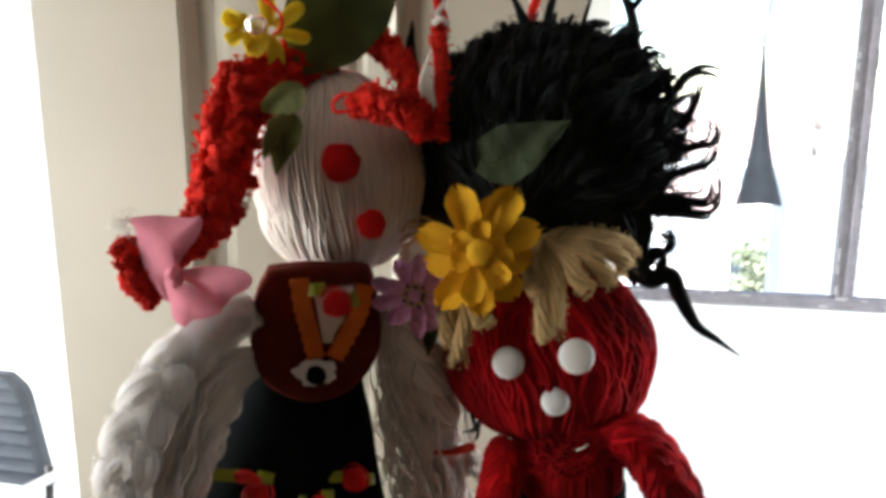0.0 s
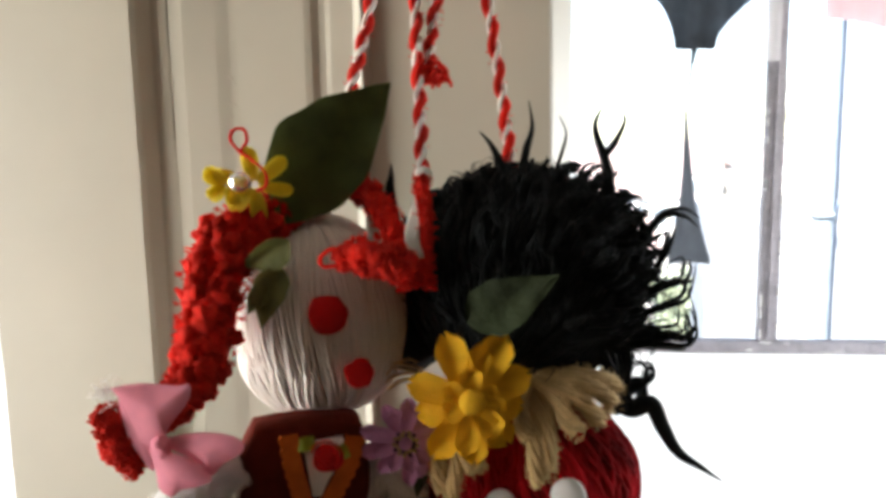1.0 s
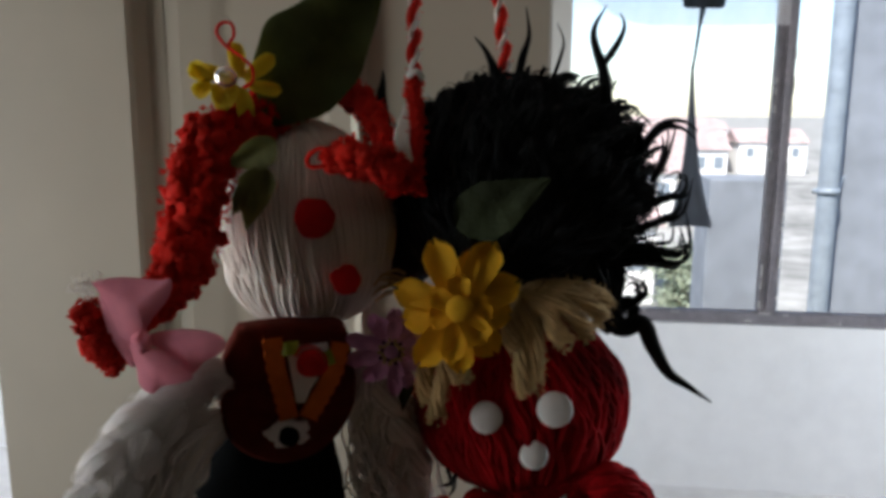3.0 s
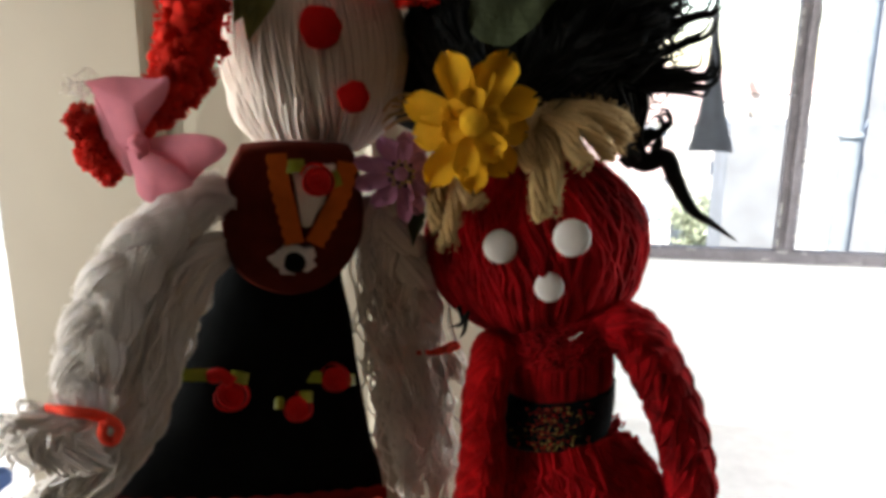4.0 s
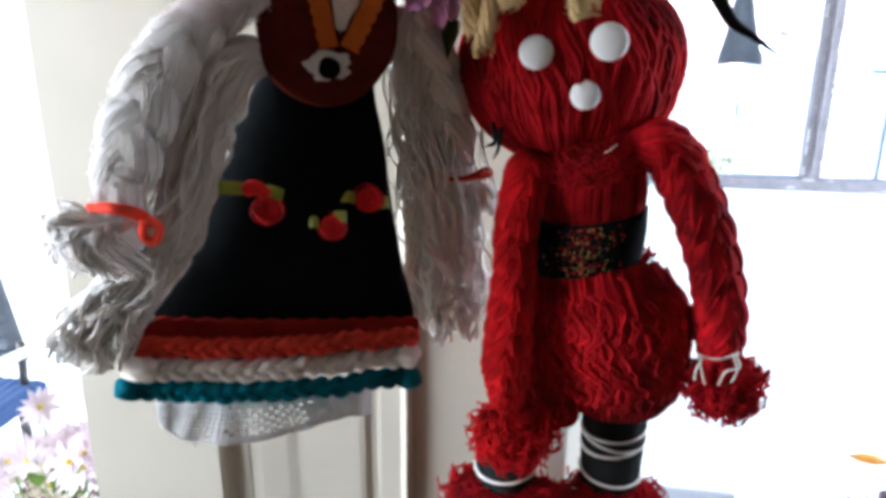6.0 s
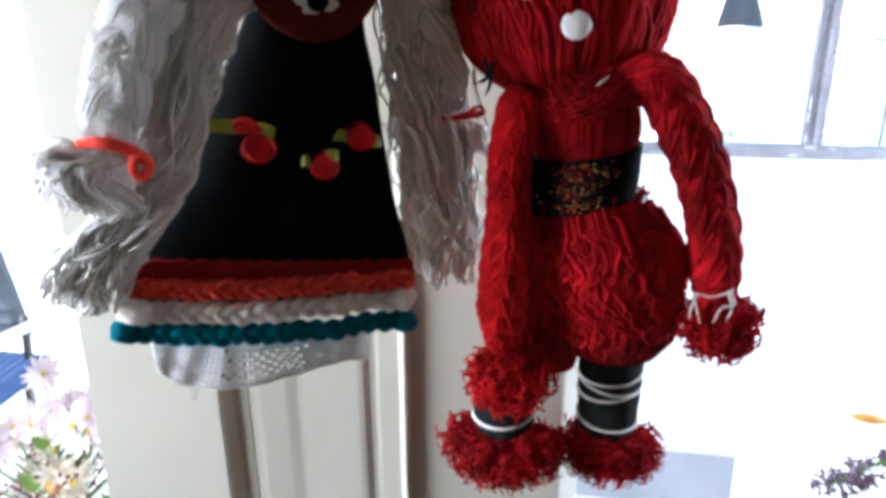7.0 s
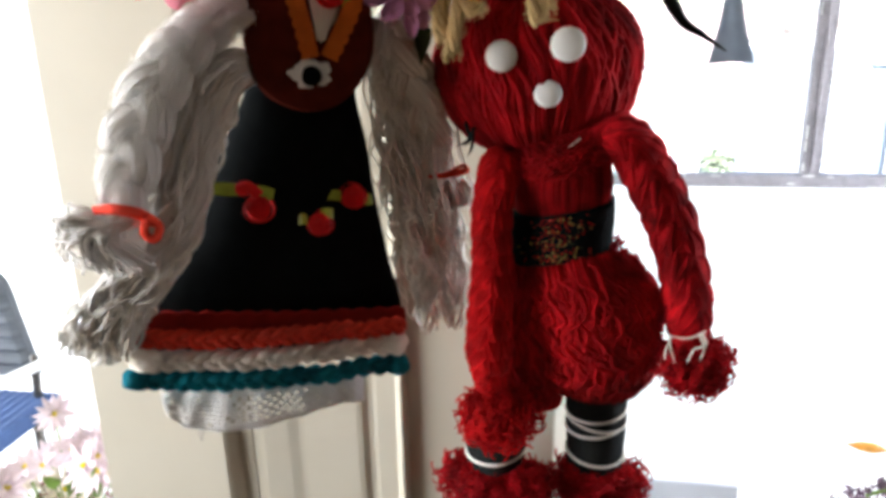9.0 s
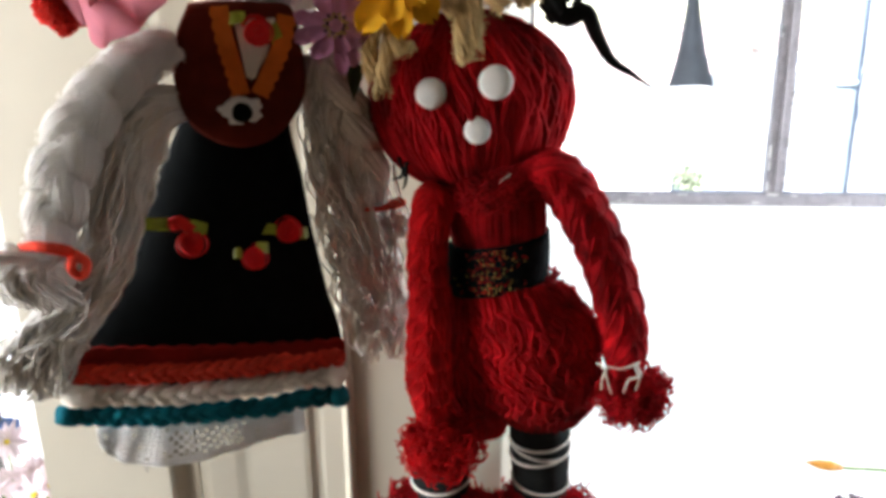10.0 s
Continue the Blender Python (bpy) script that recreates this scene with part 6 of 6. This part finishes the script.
# ---------- washing that hangs before the window ----------
def see_through(mat, amount):
    n, ln = mat.node_tree.nodes, mat.node_tree.links
    bs = n["Principled BSDF"]
    tr = n.new("ShaderNodeBsdfTranslucent")
    mx = n.new("ShaderNodeMixShader")
    mx.inputs[0].default_value = amount
    tr.inputs["Color"].default_value = bs.inputs["Base Color"].links[0].from_node.color_ramp.elements[1].color if bs.inputs["Base Color"].links[0].from_node.type == "VALTORGB" else (0.8, 0.8, 0.8, 1)
    ln.new(bs.outputs[0], mx.inputs[1])
    ln.new(tr.outputs[0], mx.inputs[2])
    ln.new(mx.outputs[0], n["Material Output"].inputs[0])


see_through(M_BAG, 0.55)
sheer = M_SHEER.node_tree
sheer_gap, sheer_mix = sheer.nodes.new("ShaderNodeBsdfTransparent"), sheer.nodes.new("ShaderNodeMixShader")
sheer_mix.inputs[0].default_value = 0.72
sheer.links.new(sheer.nodes["Principled BSDF"].outputs[0], sheer_mix.inputs[1])
sheer.links.new(sheer_gap.outputs[0], sheer_mix.inputs[2])
sheer.links.new(sheer_mix.outputs[0], sheer.nodes["Material Output"].inputs[0])


def hung_cloth(b, x0, x1, y, top, bottom, mat, fold=0.006, waves=9, n=46, m=24, seed=1):
    for lay in (0, 1):
        rows = []
        for j in range(m):
            row = []
            for i in range(n):
                x = x0 + (x1 - x0) * i / (n - 1)
                z0 = bottom(x)
                z = top + (z0 - top) * j / (m - 1)
                yy = y + fold * np.sin(waves * 6.28 * i / n + 0.4 * np.sin(z * 9 + seed)) * (0.4 + 0.6 * j / m) + 0.008 * noise.noise(Vector((x * 6, z * 5, seed))) + 0.0015 * lay
                row.append((x, yy, z))
            rows.append(row if lay == 0 else row[::-1])
        b.grid(rows, mat, False)


LINE = 2.42
rope = empty("clothes_line", (0, 1.93, LINE), "thin clothes line across the room", "clothes line")
for y in (1.93, 2.3):
    b = Build()
    b.tube([(LEFT, y, LINE + 0.02), (0.4, y, LINE), (RIGHT, y, LINE + 0.02)], 0.002, M_WHITE_YARN, 6, 30)
    b.make("rope", rope)


def leotard_edge(x):
    # high-cut leg openings on both sides of a narrow crotch
    xs = [0.064, 0.11, 0.16, 0.205, 0.245, 0.278, 0.298, 0.307, 0.396, 0.403, 0.425, 0.46, 0.50, 0.545, 0.58, 0.614]
    zs = [2.155, 2.150, 2.140, 2.122, 2.095, 2.060, 2.010, 1.962, 1.960, 1.992, 2.020, 2.055, 2.085, 2.108, 2.116, 2.120]
    return float(np.interp(x, xs, zs))


b = Build()
hung_cloth(b, 0.064, 0.614, 1.9, LINE + 0.01, leotard_edge, M_NAVY_CLOTH, 0.004, 11, 110, 26, 2)
b.make("leotard", label="dark navy leotard hung up to dry", category="clothing", group="washing on the line")
b = Build()
b.tube([(0.352, 1.905, 1.965), (0.356, 1.95, 1.93), (0.358, 2.0, 1.86), (0.359, 2.03, 1.82)], [0.008, 0.004, 0.0035, 0.0035], M_NAVY_CLOTH, 6, 16)


for lay in (0, 1):
    rows = []
    for j in range(26):
        f = j / 25
        half = 0.003 + 0.052 * (0.30 * f + 0.70 * f ** 3.2) * (1 - 0.06 * (f > 0.97))
        cx = 0.359 + 0.015 * f
        rows.append([(cx + half * u + 0.006 * f * u * (u > 0), 2.03 + 0.006 * np.sin(3 * u) * f - 0.003 * lay, 1.84 - 0.405 * f - 0.004 * (u * u) * f) for u in np.linspace(-1, 1, 11)])
    b.grid(rows if lay == 0 else [r[::-1] for r in rows], M_GREY_CLOTH, False)
b.make("strap", label="dark cloth strap end dangling on a string", category="strap", group="washing on the line")
b = Build()
hung_cloth(b, 0.06, 0.665, 2.3, LINE + 0.01, lambda x: 1.965 + (0.10 * np.exp(-((x - 0.06) / 0.12) ** 2)), M_SHEER, 0.006, 6, 60, 14, 5)
b.make("thin_cloth", label="pale thin cloth hung to dry by the window", category="cloth", group="washing on the line")
b = Build()
hung_cloth(b, 0.655, 0.99, 1.935, LINE + 0.01, lambda x: 2.018 - 0.05 * (x - 0.67) + 0.008 * np.sin(30 * x), M_BAG, 0.009, 3, 50, 20, 7)
bag = b.make("plastic_bag", label="pale pink printed plastic bag hung by the window", category="bag", group="washing on the line")
rnd = random.Random(15)
for zc, h, x, mat in ((2.160, 0.052, 0.700, M_BAGRED), (2.108, 0.046, 0.728, M_BAGYEL)):
    while x < 0.95:
        w = rnd.uniform(0.022, 0.034)
        b = Build()
        b.box((x, 1.918, zc - h / 2), (x + w, 1.926, zc + h / 2), mat, 0.004)
        if mat is M_BAGYEL:
            b.box((x + 0.002, 1.915, zc - h / 2), (x + w - 0.002, 1.919, zc - 0.006), M_BAGRED, 0.001)
        b.make("printed_bar", bag, smooth=False)
        x += w + 0.006


# ---------- the left of the room: chair, table, cloth flowers ----------
def chair():
    e = empty("office_chair", (-1.75, 1.55, 0), "grey plastic chair with a ridged back and blue seat", "chair")
    b = Build()
    rows = []
    for j in range(25):
        f = j / 24
        z = 0.56 + 0.30 * f
        x1 = -1.57 - 0.15 * f - (0.05 * max(0, (f - 0.8) / 0.2) ** 2)
        ridge = 0.006 * (1 if j % 3 == 0 else 0)
        y = 1.80 + 0.10 * f
        rows.append([(-2.0, y - ridge, z), (x1 - 0.03, y - ridge, z), (x1, y + 0.01, z), (x1 - 0.002, y + 0.035, z), (-2.0, y + 0.035, z)])
    b.grid(rows, M_CHAIR, True, True)
    b.make("backrest", e, smooth=False)
    b = Build()
    rows = []
    for j in range(31):
        x = -2.0 + 0.46 * j / 30
        zz = 0.49 + (0.004 if j % 2 else 0)
        rows.append([(x, 1.30, 0.44), (x, 1.295, zz - 0.012), (x, 1.31, zz), (x, 1.83, zz), (x, 1.845, zz - 0.012), (x, 1.84, 0.44)])
    b.grid(rows, M_BLUE, True, True)
    b.make("seat", e, "blue cloth seat", smooth=False)
    b = Build()
    b.tube([(-1.58, 1.84, 0.58), (-1.55, 1.80, 0.60), (-1.60, 1.60, 0.60)], 0.016, M_VASE, 8, 12)
    b.make("armrest", e, "white armrest")
    for x in (-1.96, -1.58):
        for y in (1.36, 1.78):
            b = Build()
            b.tube([(x, y, 0.46), (x, y, 0.0)], 0.014, M_METAL, 8, 4)
            b.make("leg", e)
    for x in (-1.9, -1.58):
        b = Build()
        b.tube([(x, 1.80, 0.45), (x, 1.82, 0.62)], 0.012, M_METAL, 8, 4)
        b.make("back_bracket", e)


chair()


def table(name, x0, x1, y0, y1, z, label):
    e = empty(name, ((x0 + x1) / 2, (y0 + y1) / 2, 0), label, "table")
    b = Build()
    b.box((x0, y0, z - 0.03), (x1, y1, z), M_WOOD, 0.004)
    b.make("tabletop", e, smooth=False)
    for x in (x0 + 0.05, x1 - 0.05):
        for y in (y0 + 0.05, y1 - 0.05):
            b = Build()
            b.box((x - 0.02, y - 0.02, 0), (x + 0.02, y + 0.02, z - 0.03), M_WOOD, 0.003)
            b.make("leg", e, smooth=False)


def vase(x, y, z, h, r, label):
    b = Build()
    prof = [(0.7, 0), (0.95, 0.2), (1.0, 0.45), (0.8, 0.75), (0.62, 0.92), (0.68, 1.0), (0.6, 0.99), (0.55, 0.9), (0.6, 0.5), (0.05, 0.06)]
    b.grid([[(x + r * q * np.cos(a), y + r * q * np.sin(a), z + h * s) for a in np.linspace(0, 2 * np.pi, 24, endpoint=False)] for q, s in prof], M_VASE, True, True)
    b.make("vase", label=label, category="vase")


table("side_table", -1.25, -0.55, 0.70, 1.20, 0.62, "white side table under cloth flowers")
vase(-0.77, 0.88, 0.62, 0.17, 0.05, "white ceramic vase on the side table")


def bloom(e, c, r, mat, n, seed, direction):
    rnd = random.Random(seed)
    d = Vector(direction).normalized()
    b = Build()
    for k in range(n):
        a = 2 * np.pi * k / n + rnd.uniform(-0.2, 0.2)
        s = d.orthogonal().normalized()
        s.rotate(Matrix.Rotation(a, 3, d))
        tip = Vector(c) + (s * rnd.uniform(0.8, 1.0) + d * rnd.uniform(0.1, 0.7)) * r
        leaf_mesh(b, Vector(c), tip, r * 0.17, d - s * 0.6, mat, 0.3, -0.12, 9, 0.9)
    head = b.make("blossom", e)
    b = Build()
    b.ball(Vector(c) + d * r * 0.12, (r * 0.11, r * 0.11, r * 0.11), M_YELLOW2, None, 0.25, 200, 10, 8)
    b.make("flower_centre", head, "pale yellow centre")


def bouquet():
    e = empty("cloth_bouquet", (-0.77, 0.88, 0.76), "bunch of pale pink and ivory cloth flowers with dark berries", "flowers")
    rnd = random.Random(33)
    root = np.array((-0.77, 0.88, 0.76))
    spots = []
    for k in range(30):
        p = np.array((rnd.uniform(-0.86, -0.635), rnd.uniform(0.78, 0.95), rnd.uniform(0.80, 0.985)))
        spots.append(p)
        high = p[2] > 0.885
        bloom(e, p, rnd.uniform(0.03, 0.048), M_PETAL if high else M_IVORY, rnd.choice((12, 15, 18)), k, (rnd.uniform(-0.6, 0.6), -0.7, rnd.uniform(0.2, 1)))
        b = Build()
        b.tube([root, (root + p) / 2 + np.array((rnd.gauss(0, 0.01), 0, 0)), p], 0.0018, M_STEM, 5, 8)
        b.make("stem", e)
    for k in range(46):
        p = np.array((rnd.uniform(-0.85, -0.63), rnd.uniform(0.76, 0.9), rnd.uniform(0.79, 0.90)))
        b = Build()
        for j in range(7):
            q = p + np.array([rnd.gauss(0, 0.008) for _ in range(3)])
            b.ball(q, (0.0034,) * 3, M_BERRY if j % 3 else M_IVORY, None, 0, 1, 8, 6)
            b.tube([p, q], 0.0006, M_BARK, 4, 3)
        b.tube([root, p], 0.0011, M_BARK, 4, 4)
        b.make("berry_spray", e)
    for k in range(18):
        p = np.array((rnd.uniform(-0.84, -0.64), rnd.uniform(0.77, 0.9), rnd.uniform(0.78, 0.92)))
        b = Build()
        leaf_mesh(b, p, p + np.array((rnd.uniform(-0.03, 0.03), -0.01, rnd.uniform(0.02, 0.06))), 0.010, (0, -1, 0.3), M_STEM, 0.3, 0.1)
        b.tube([root, p], 0.0012, M_STEM, 4, 4)
        b.make("leaf", e)
    b = Build()
    leaf_mesh(b, (-0.735, 0.80, 0.865), (-0.70, 0.79, 0.885), 0.012, (0, -1, 0.3), M_TULIP)
    b.make("leaf", e, "orange cloth leaf")


bouquet()

# ---------- the right of the room: low table, grey box, tulip and hyacinth ----------
table("low_table", -0.15, 1.25, 1.12, 1.90, 0.42, "white low table below the window")
e = empty("grey_board", (0.2, 1.51, 0.42), "grey plastic board standing upright on the low table", "board")
b = Build()
b.box((0.006, 1.50, 0.42), (0.3725, 1.512, 0.5585), M_GREYBOX, 0.003)
b.make("panel", e, smooth=False)
for x in (0.06, 0.31):
    b = Build()
    b.box((x - 0.02, 1.5125, 0.42), (x + 0.02, 1.60, 0.43), M_GREYBOX, 0.002)
    b.make("foot", e, smooth=False)
vase(0.80, 1.36, 0.42, 0.20, 0.055, "white ceramic vase with spring flowers on the low table")

e = empty("tulip", (0.80, 1.36, 0.60), "orange tulip bud bending out of a vase", "tulip")
b = Build()
b.tube([(0.80, 1.36, 0.58), (0.775, 1.36, 0.70), (0.71, 1.37, 0.745), (0.5939, 1.3600, 0.7569)], [0.004, 0.0038, 0.0034, 0.003], M_STEM, 8, 24)
b.make("stem", e)
b = Build()
b0, b1 = np.array((0.5939, 1.3600, 0.7569)), np.array((0.5246, 1.3600, 0.7648))
b.tube([b0, b0 * 0.7 + b1 * 0.3, b0 * 0.35 + b1 * 0.65, b1], [0.005, 0.0105, 0.009, 0.0008], M_TULIP, 10, 20)
b.make("bud", e, "orange tulip bud")
for k, t in enumerate(((0.90, 1.34, 0.80), (0.72, 1.33, 0.66))):
    b = Build()
    leaf_mesh(b, (0.80, 1.36, 0.59), t, 0.014, (0, -1, 0.2), M_STEM, 0.4, 0.1, 14, 0.9)
    b.make("leaf", e)

e = empty("hyacinth", (0.80, 1.34, 0.60), "withered purple hyacinth leaning out of a vase", "hyacinth")
b = Build()
h0, h1 = np.array((0.5823, 1.2600, 0.7401)), np.array((0.4711, 1.2600, 0.6706))
b.tube([(0.80, 1.34, 0.58), (0.775, 1.30, 0.70), h0, h1], [0.005, 0.0045, 0.004, 0.002], M_STEM, 8, 20)
b.make("stem", e)
rnd = random.Random(44)
for k in range(64):
    f = rnd.random() ** 0.8
    p = h0 * (1 - f) + h1 * f
    dd = np.array([rnd.gauss(0, 1), rnd.gauss(0, 0.7), rnd.gauss(0, 1)])
    dd /= np.linalg.norm(dd)
    dd *= rnd.uniform(0.8, 1.7)
    b = Build()
    b.tube([p, p + dd * 0.016], 0.0011, M_HYAC, 4, 4)
    for j in range(4):
        ee = dd + np.array([rnd.gauss(0, 0.7) for _ in range(3)])
        ee /= np.linalg.norm(ee)
        q = p + dd * 0.016
        b.tube([q, q + ee * 0.007, q + ee * 0.012 + np.array([rnd.gauss(0, 0.003) for _ in range(3)]), q + ee * 0.009 + np.array([rnd.gauss(0, 0.005) for _ in range(3)])], [0.0018, 0.0022, 0.0018, 0.0008], M_HYAC, 5, 8)
    b.make("floret", e)


# ---------- outside ----------
b = Build()
GZ = -8.0
b.grid([[(-3000, 4, GZ), (3000, 4, GZ)], [(-3000, 4000, GZ), (3000, 4000, GZ)]], M_GROUND, False)
b.make("ground", label="ground far below the window", category="ground", kind="structure", smooth=False)


def house(x0, x1, y0, y1, eaves, ridge, label, cols, rows_, mat=None, over=0.4):
    e = empty("house", ((x0 + x1) / 2, (y0 + y1) / 2, GZ), label, "house", "houses outside")
    b = Build()
    b.box((x0, y0, GZ), (x1, y1, eaves), mat or M_FACADE)
    b.make("wall", e, smooth=False)
    b = Build()
    ym = (y0 + y1) / 2
    b.grid([[(x0 - over, y0 - over, eaves), (x0 - over, ym, ridge), (x0 - over, y1 + over, eaves)], [(x1 + over, y0 - over, eaves), (x1 + over, ym, ridge), (x1 + over, y1 + over, eaves)]], M_ROOF, True, True)
    b.make("roof", e, "red tiled roof", smooth=False)
    for i in range(cols):
        for j in range(rows_):
            cx = x0 + (x1 - x0) * (i + 0.5) / cols
            cz = eaves - 1.6 - 3.0 * j
            if cz < GZ + 1:
                continue
            b = Build()
            b.box((cx - 0.55, y0 - 0.06, cz - 0.75), (cx + 0.55, y0 - 0.02, cz + 0.75), M_PANE)
            b.make("window", e, smooth=False)


house(1.0, 6.3, 40, 50, -3.9, -2.4, "white house with a red tiled roof", 3, 2)
house(-8, 2.0, 62, 72, -4.2, -2.4, "white house with a red tiled roof", 5, 3)
house(5.5, 14.0, 70, 80, -3.4, -1.6, "pale house with a red tiled roof", 5, 3)
house(-2.0, 9.0, 96, 108, -2.2, -0.2, "pale house with a red tiled roof", 6, 4)
house(11.0, 24.0, 100, 112, -2.6, -0.4, "pale house with a red tiled roof", 6, 4)
house(-20.0, -6.0, 90, 102, -2.4, -0.4, "pale house with a red tiled roof", 6, 4)


rnd = random.Random(77)
for k in range(16):
    hx, hy = rnd.uniform(-30, 45), rnd.uniform(120, 260)
    hw, hz = rnd.uniform(8, 14), -3.5 + 0.012 * hy + rnd.uniform(-1.0, 0.6)
    house(hx, hx + hw, hy, hy + 10, hz, hz + rnd.uniform(1.4, 2.4), "pale house with a red tiled roof, far off", 3, 2)


def tree(x, y, h, r, seed):
    rnd = random.Random(seed)
    e = empty("tree", (x, y, GZ), "leafy green tree outside the window", "tree", "trees outside")
    b = Build()
    b.tube([(x, y, GZ), (x + 0.1, y, GZ + h * 0.35), (x, y, GZ + h * 0.7)], [0.16, 0.12, 0.05], M_BARK, 8, 10)
    for k in range(7):
        a = rnd.uniform(0, 6.28)
        b.tube([(x, y, GZ + h * rnd.uniform(0.3, 0.6)), (x + r * 0.7 * np.cos(a), y + r * 0.7 * np.sin(a), GZ + h * rnd.uniform(0.6, 0.9))], [0.06, 0.015], M_BARK, 5, 5)
    b.make("trunk", e)
    b = Build()
    sl = b.slot(M_HAZED_FOLIAGE)
    for k in range(2600):
        cl = rnd.randrange(14)
        q = random.Random(seed * 31 + cl)
        c = np.array((x + r * q.uniform(-0.75, 0.75), y + r * q.uniform(-0.75, 0.75), GZ + h * (0.66 + q.uniform(-0.22, 0.27))))
        p = c + np.array([rnd.gauss(0, r * 0.22) for _ in range(3)])
        u = np.array([rnd.gauss(0, 1) for _ in range(3)])
        u /= np.linalg.norm(u)
        v = np.cross(u, [rnd.gauss(0, 1) for _ in range(3)])
        v /= np.linalg.norm(v) + 1e-9
        s = rnd.uniform(0.07, 0.16)
        i = len(b.v)
        b.v += [tuple(p - u * s), tuple(p + v * s * 0.6), tuple(p + u * s), tuple(p - v * s * 0.6)]
        b.f.append((i, i + 1, i + 2, i + 3))
        b.m.append(sl)
    b.make("crown", e, smooth=False)


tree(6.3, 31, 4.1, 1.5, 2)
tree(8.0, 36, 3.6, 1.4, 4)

e = empty("concrete_pier", (1.5, 6.2, GZ), "grey concrete pier of the neighbouring house", "pier")
b = Build()
b.box((1.30, 6.0, GZ), (1.86, 6.5, 1.24), M_CONC, 0.02)
b.make("shaft", e, smooth=False)
e = empty("neighbour_building", (5.5, 9, GZ), "grey rendered wall of the neighbouring building", "building")
b = Build()
b.box((2.66, 7.2, GZ), (9, 7.55, 9), M_CONC)
b.make("wall", e, smooth=False)
e = empty("drain_pipe", (2.53, 7.05, GZ), "grey zinc drain pipe with a clamp", "pipe")
b = Build()
b.tube([(2.53, 7.05, GZ), (2.53, 7.05, 6.0)], 0.085, M_PIPE, 18, 20)
b.make("pipe", e)
b = Build()
b.tube([(2.53, 7.05, 1.04), (2.53, 7.05, 1.09)], 0.10, M_PIPE, 18, 3)
b.tube([(2.42, 7.05, 1.065), (2.40, 7.05, 1.065)], 0.02, M_PIPE, 8, 3)
b.tube([(2.62, 7.08, 1.065), (2.72, 7.22, 1.2)], 0.012, M_PIPE, 8, 3)
b.make("clamp", e)
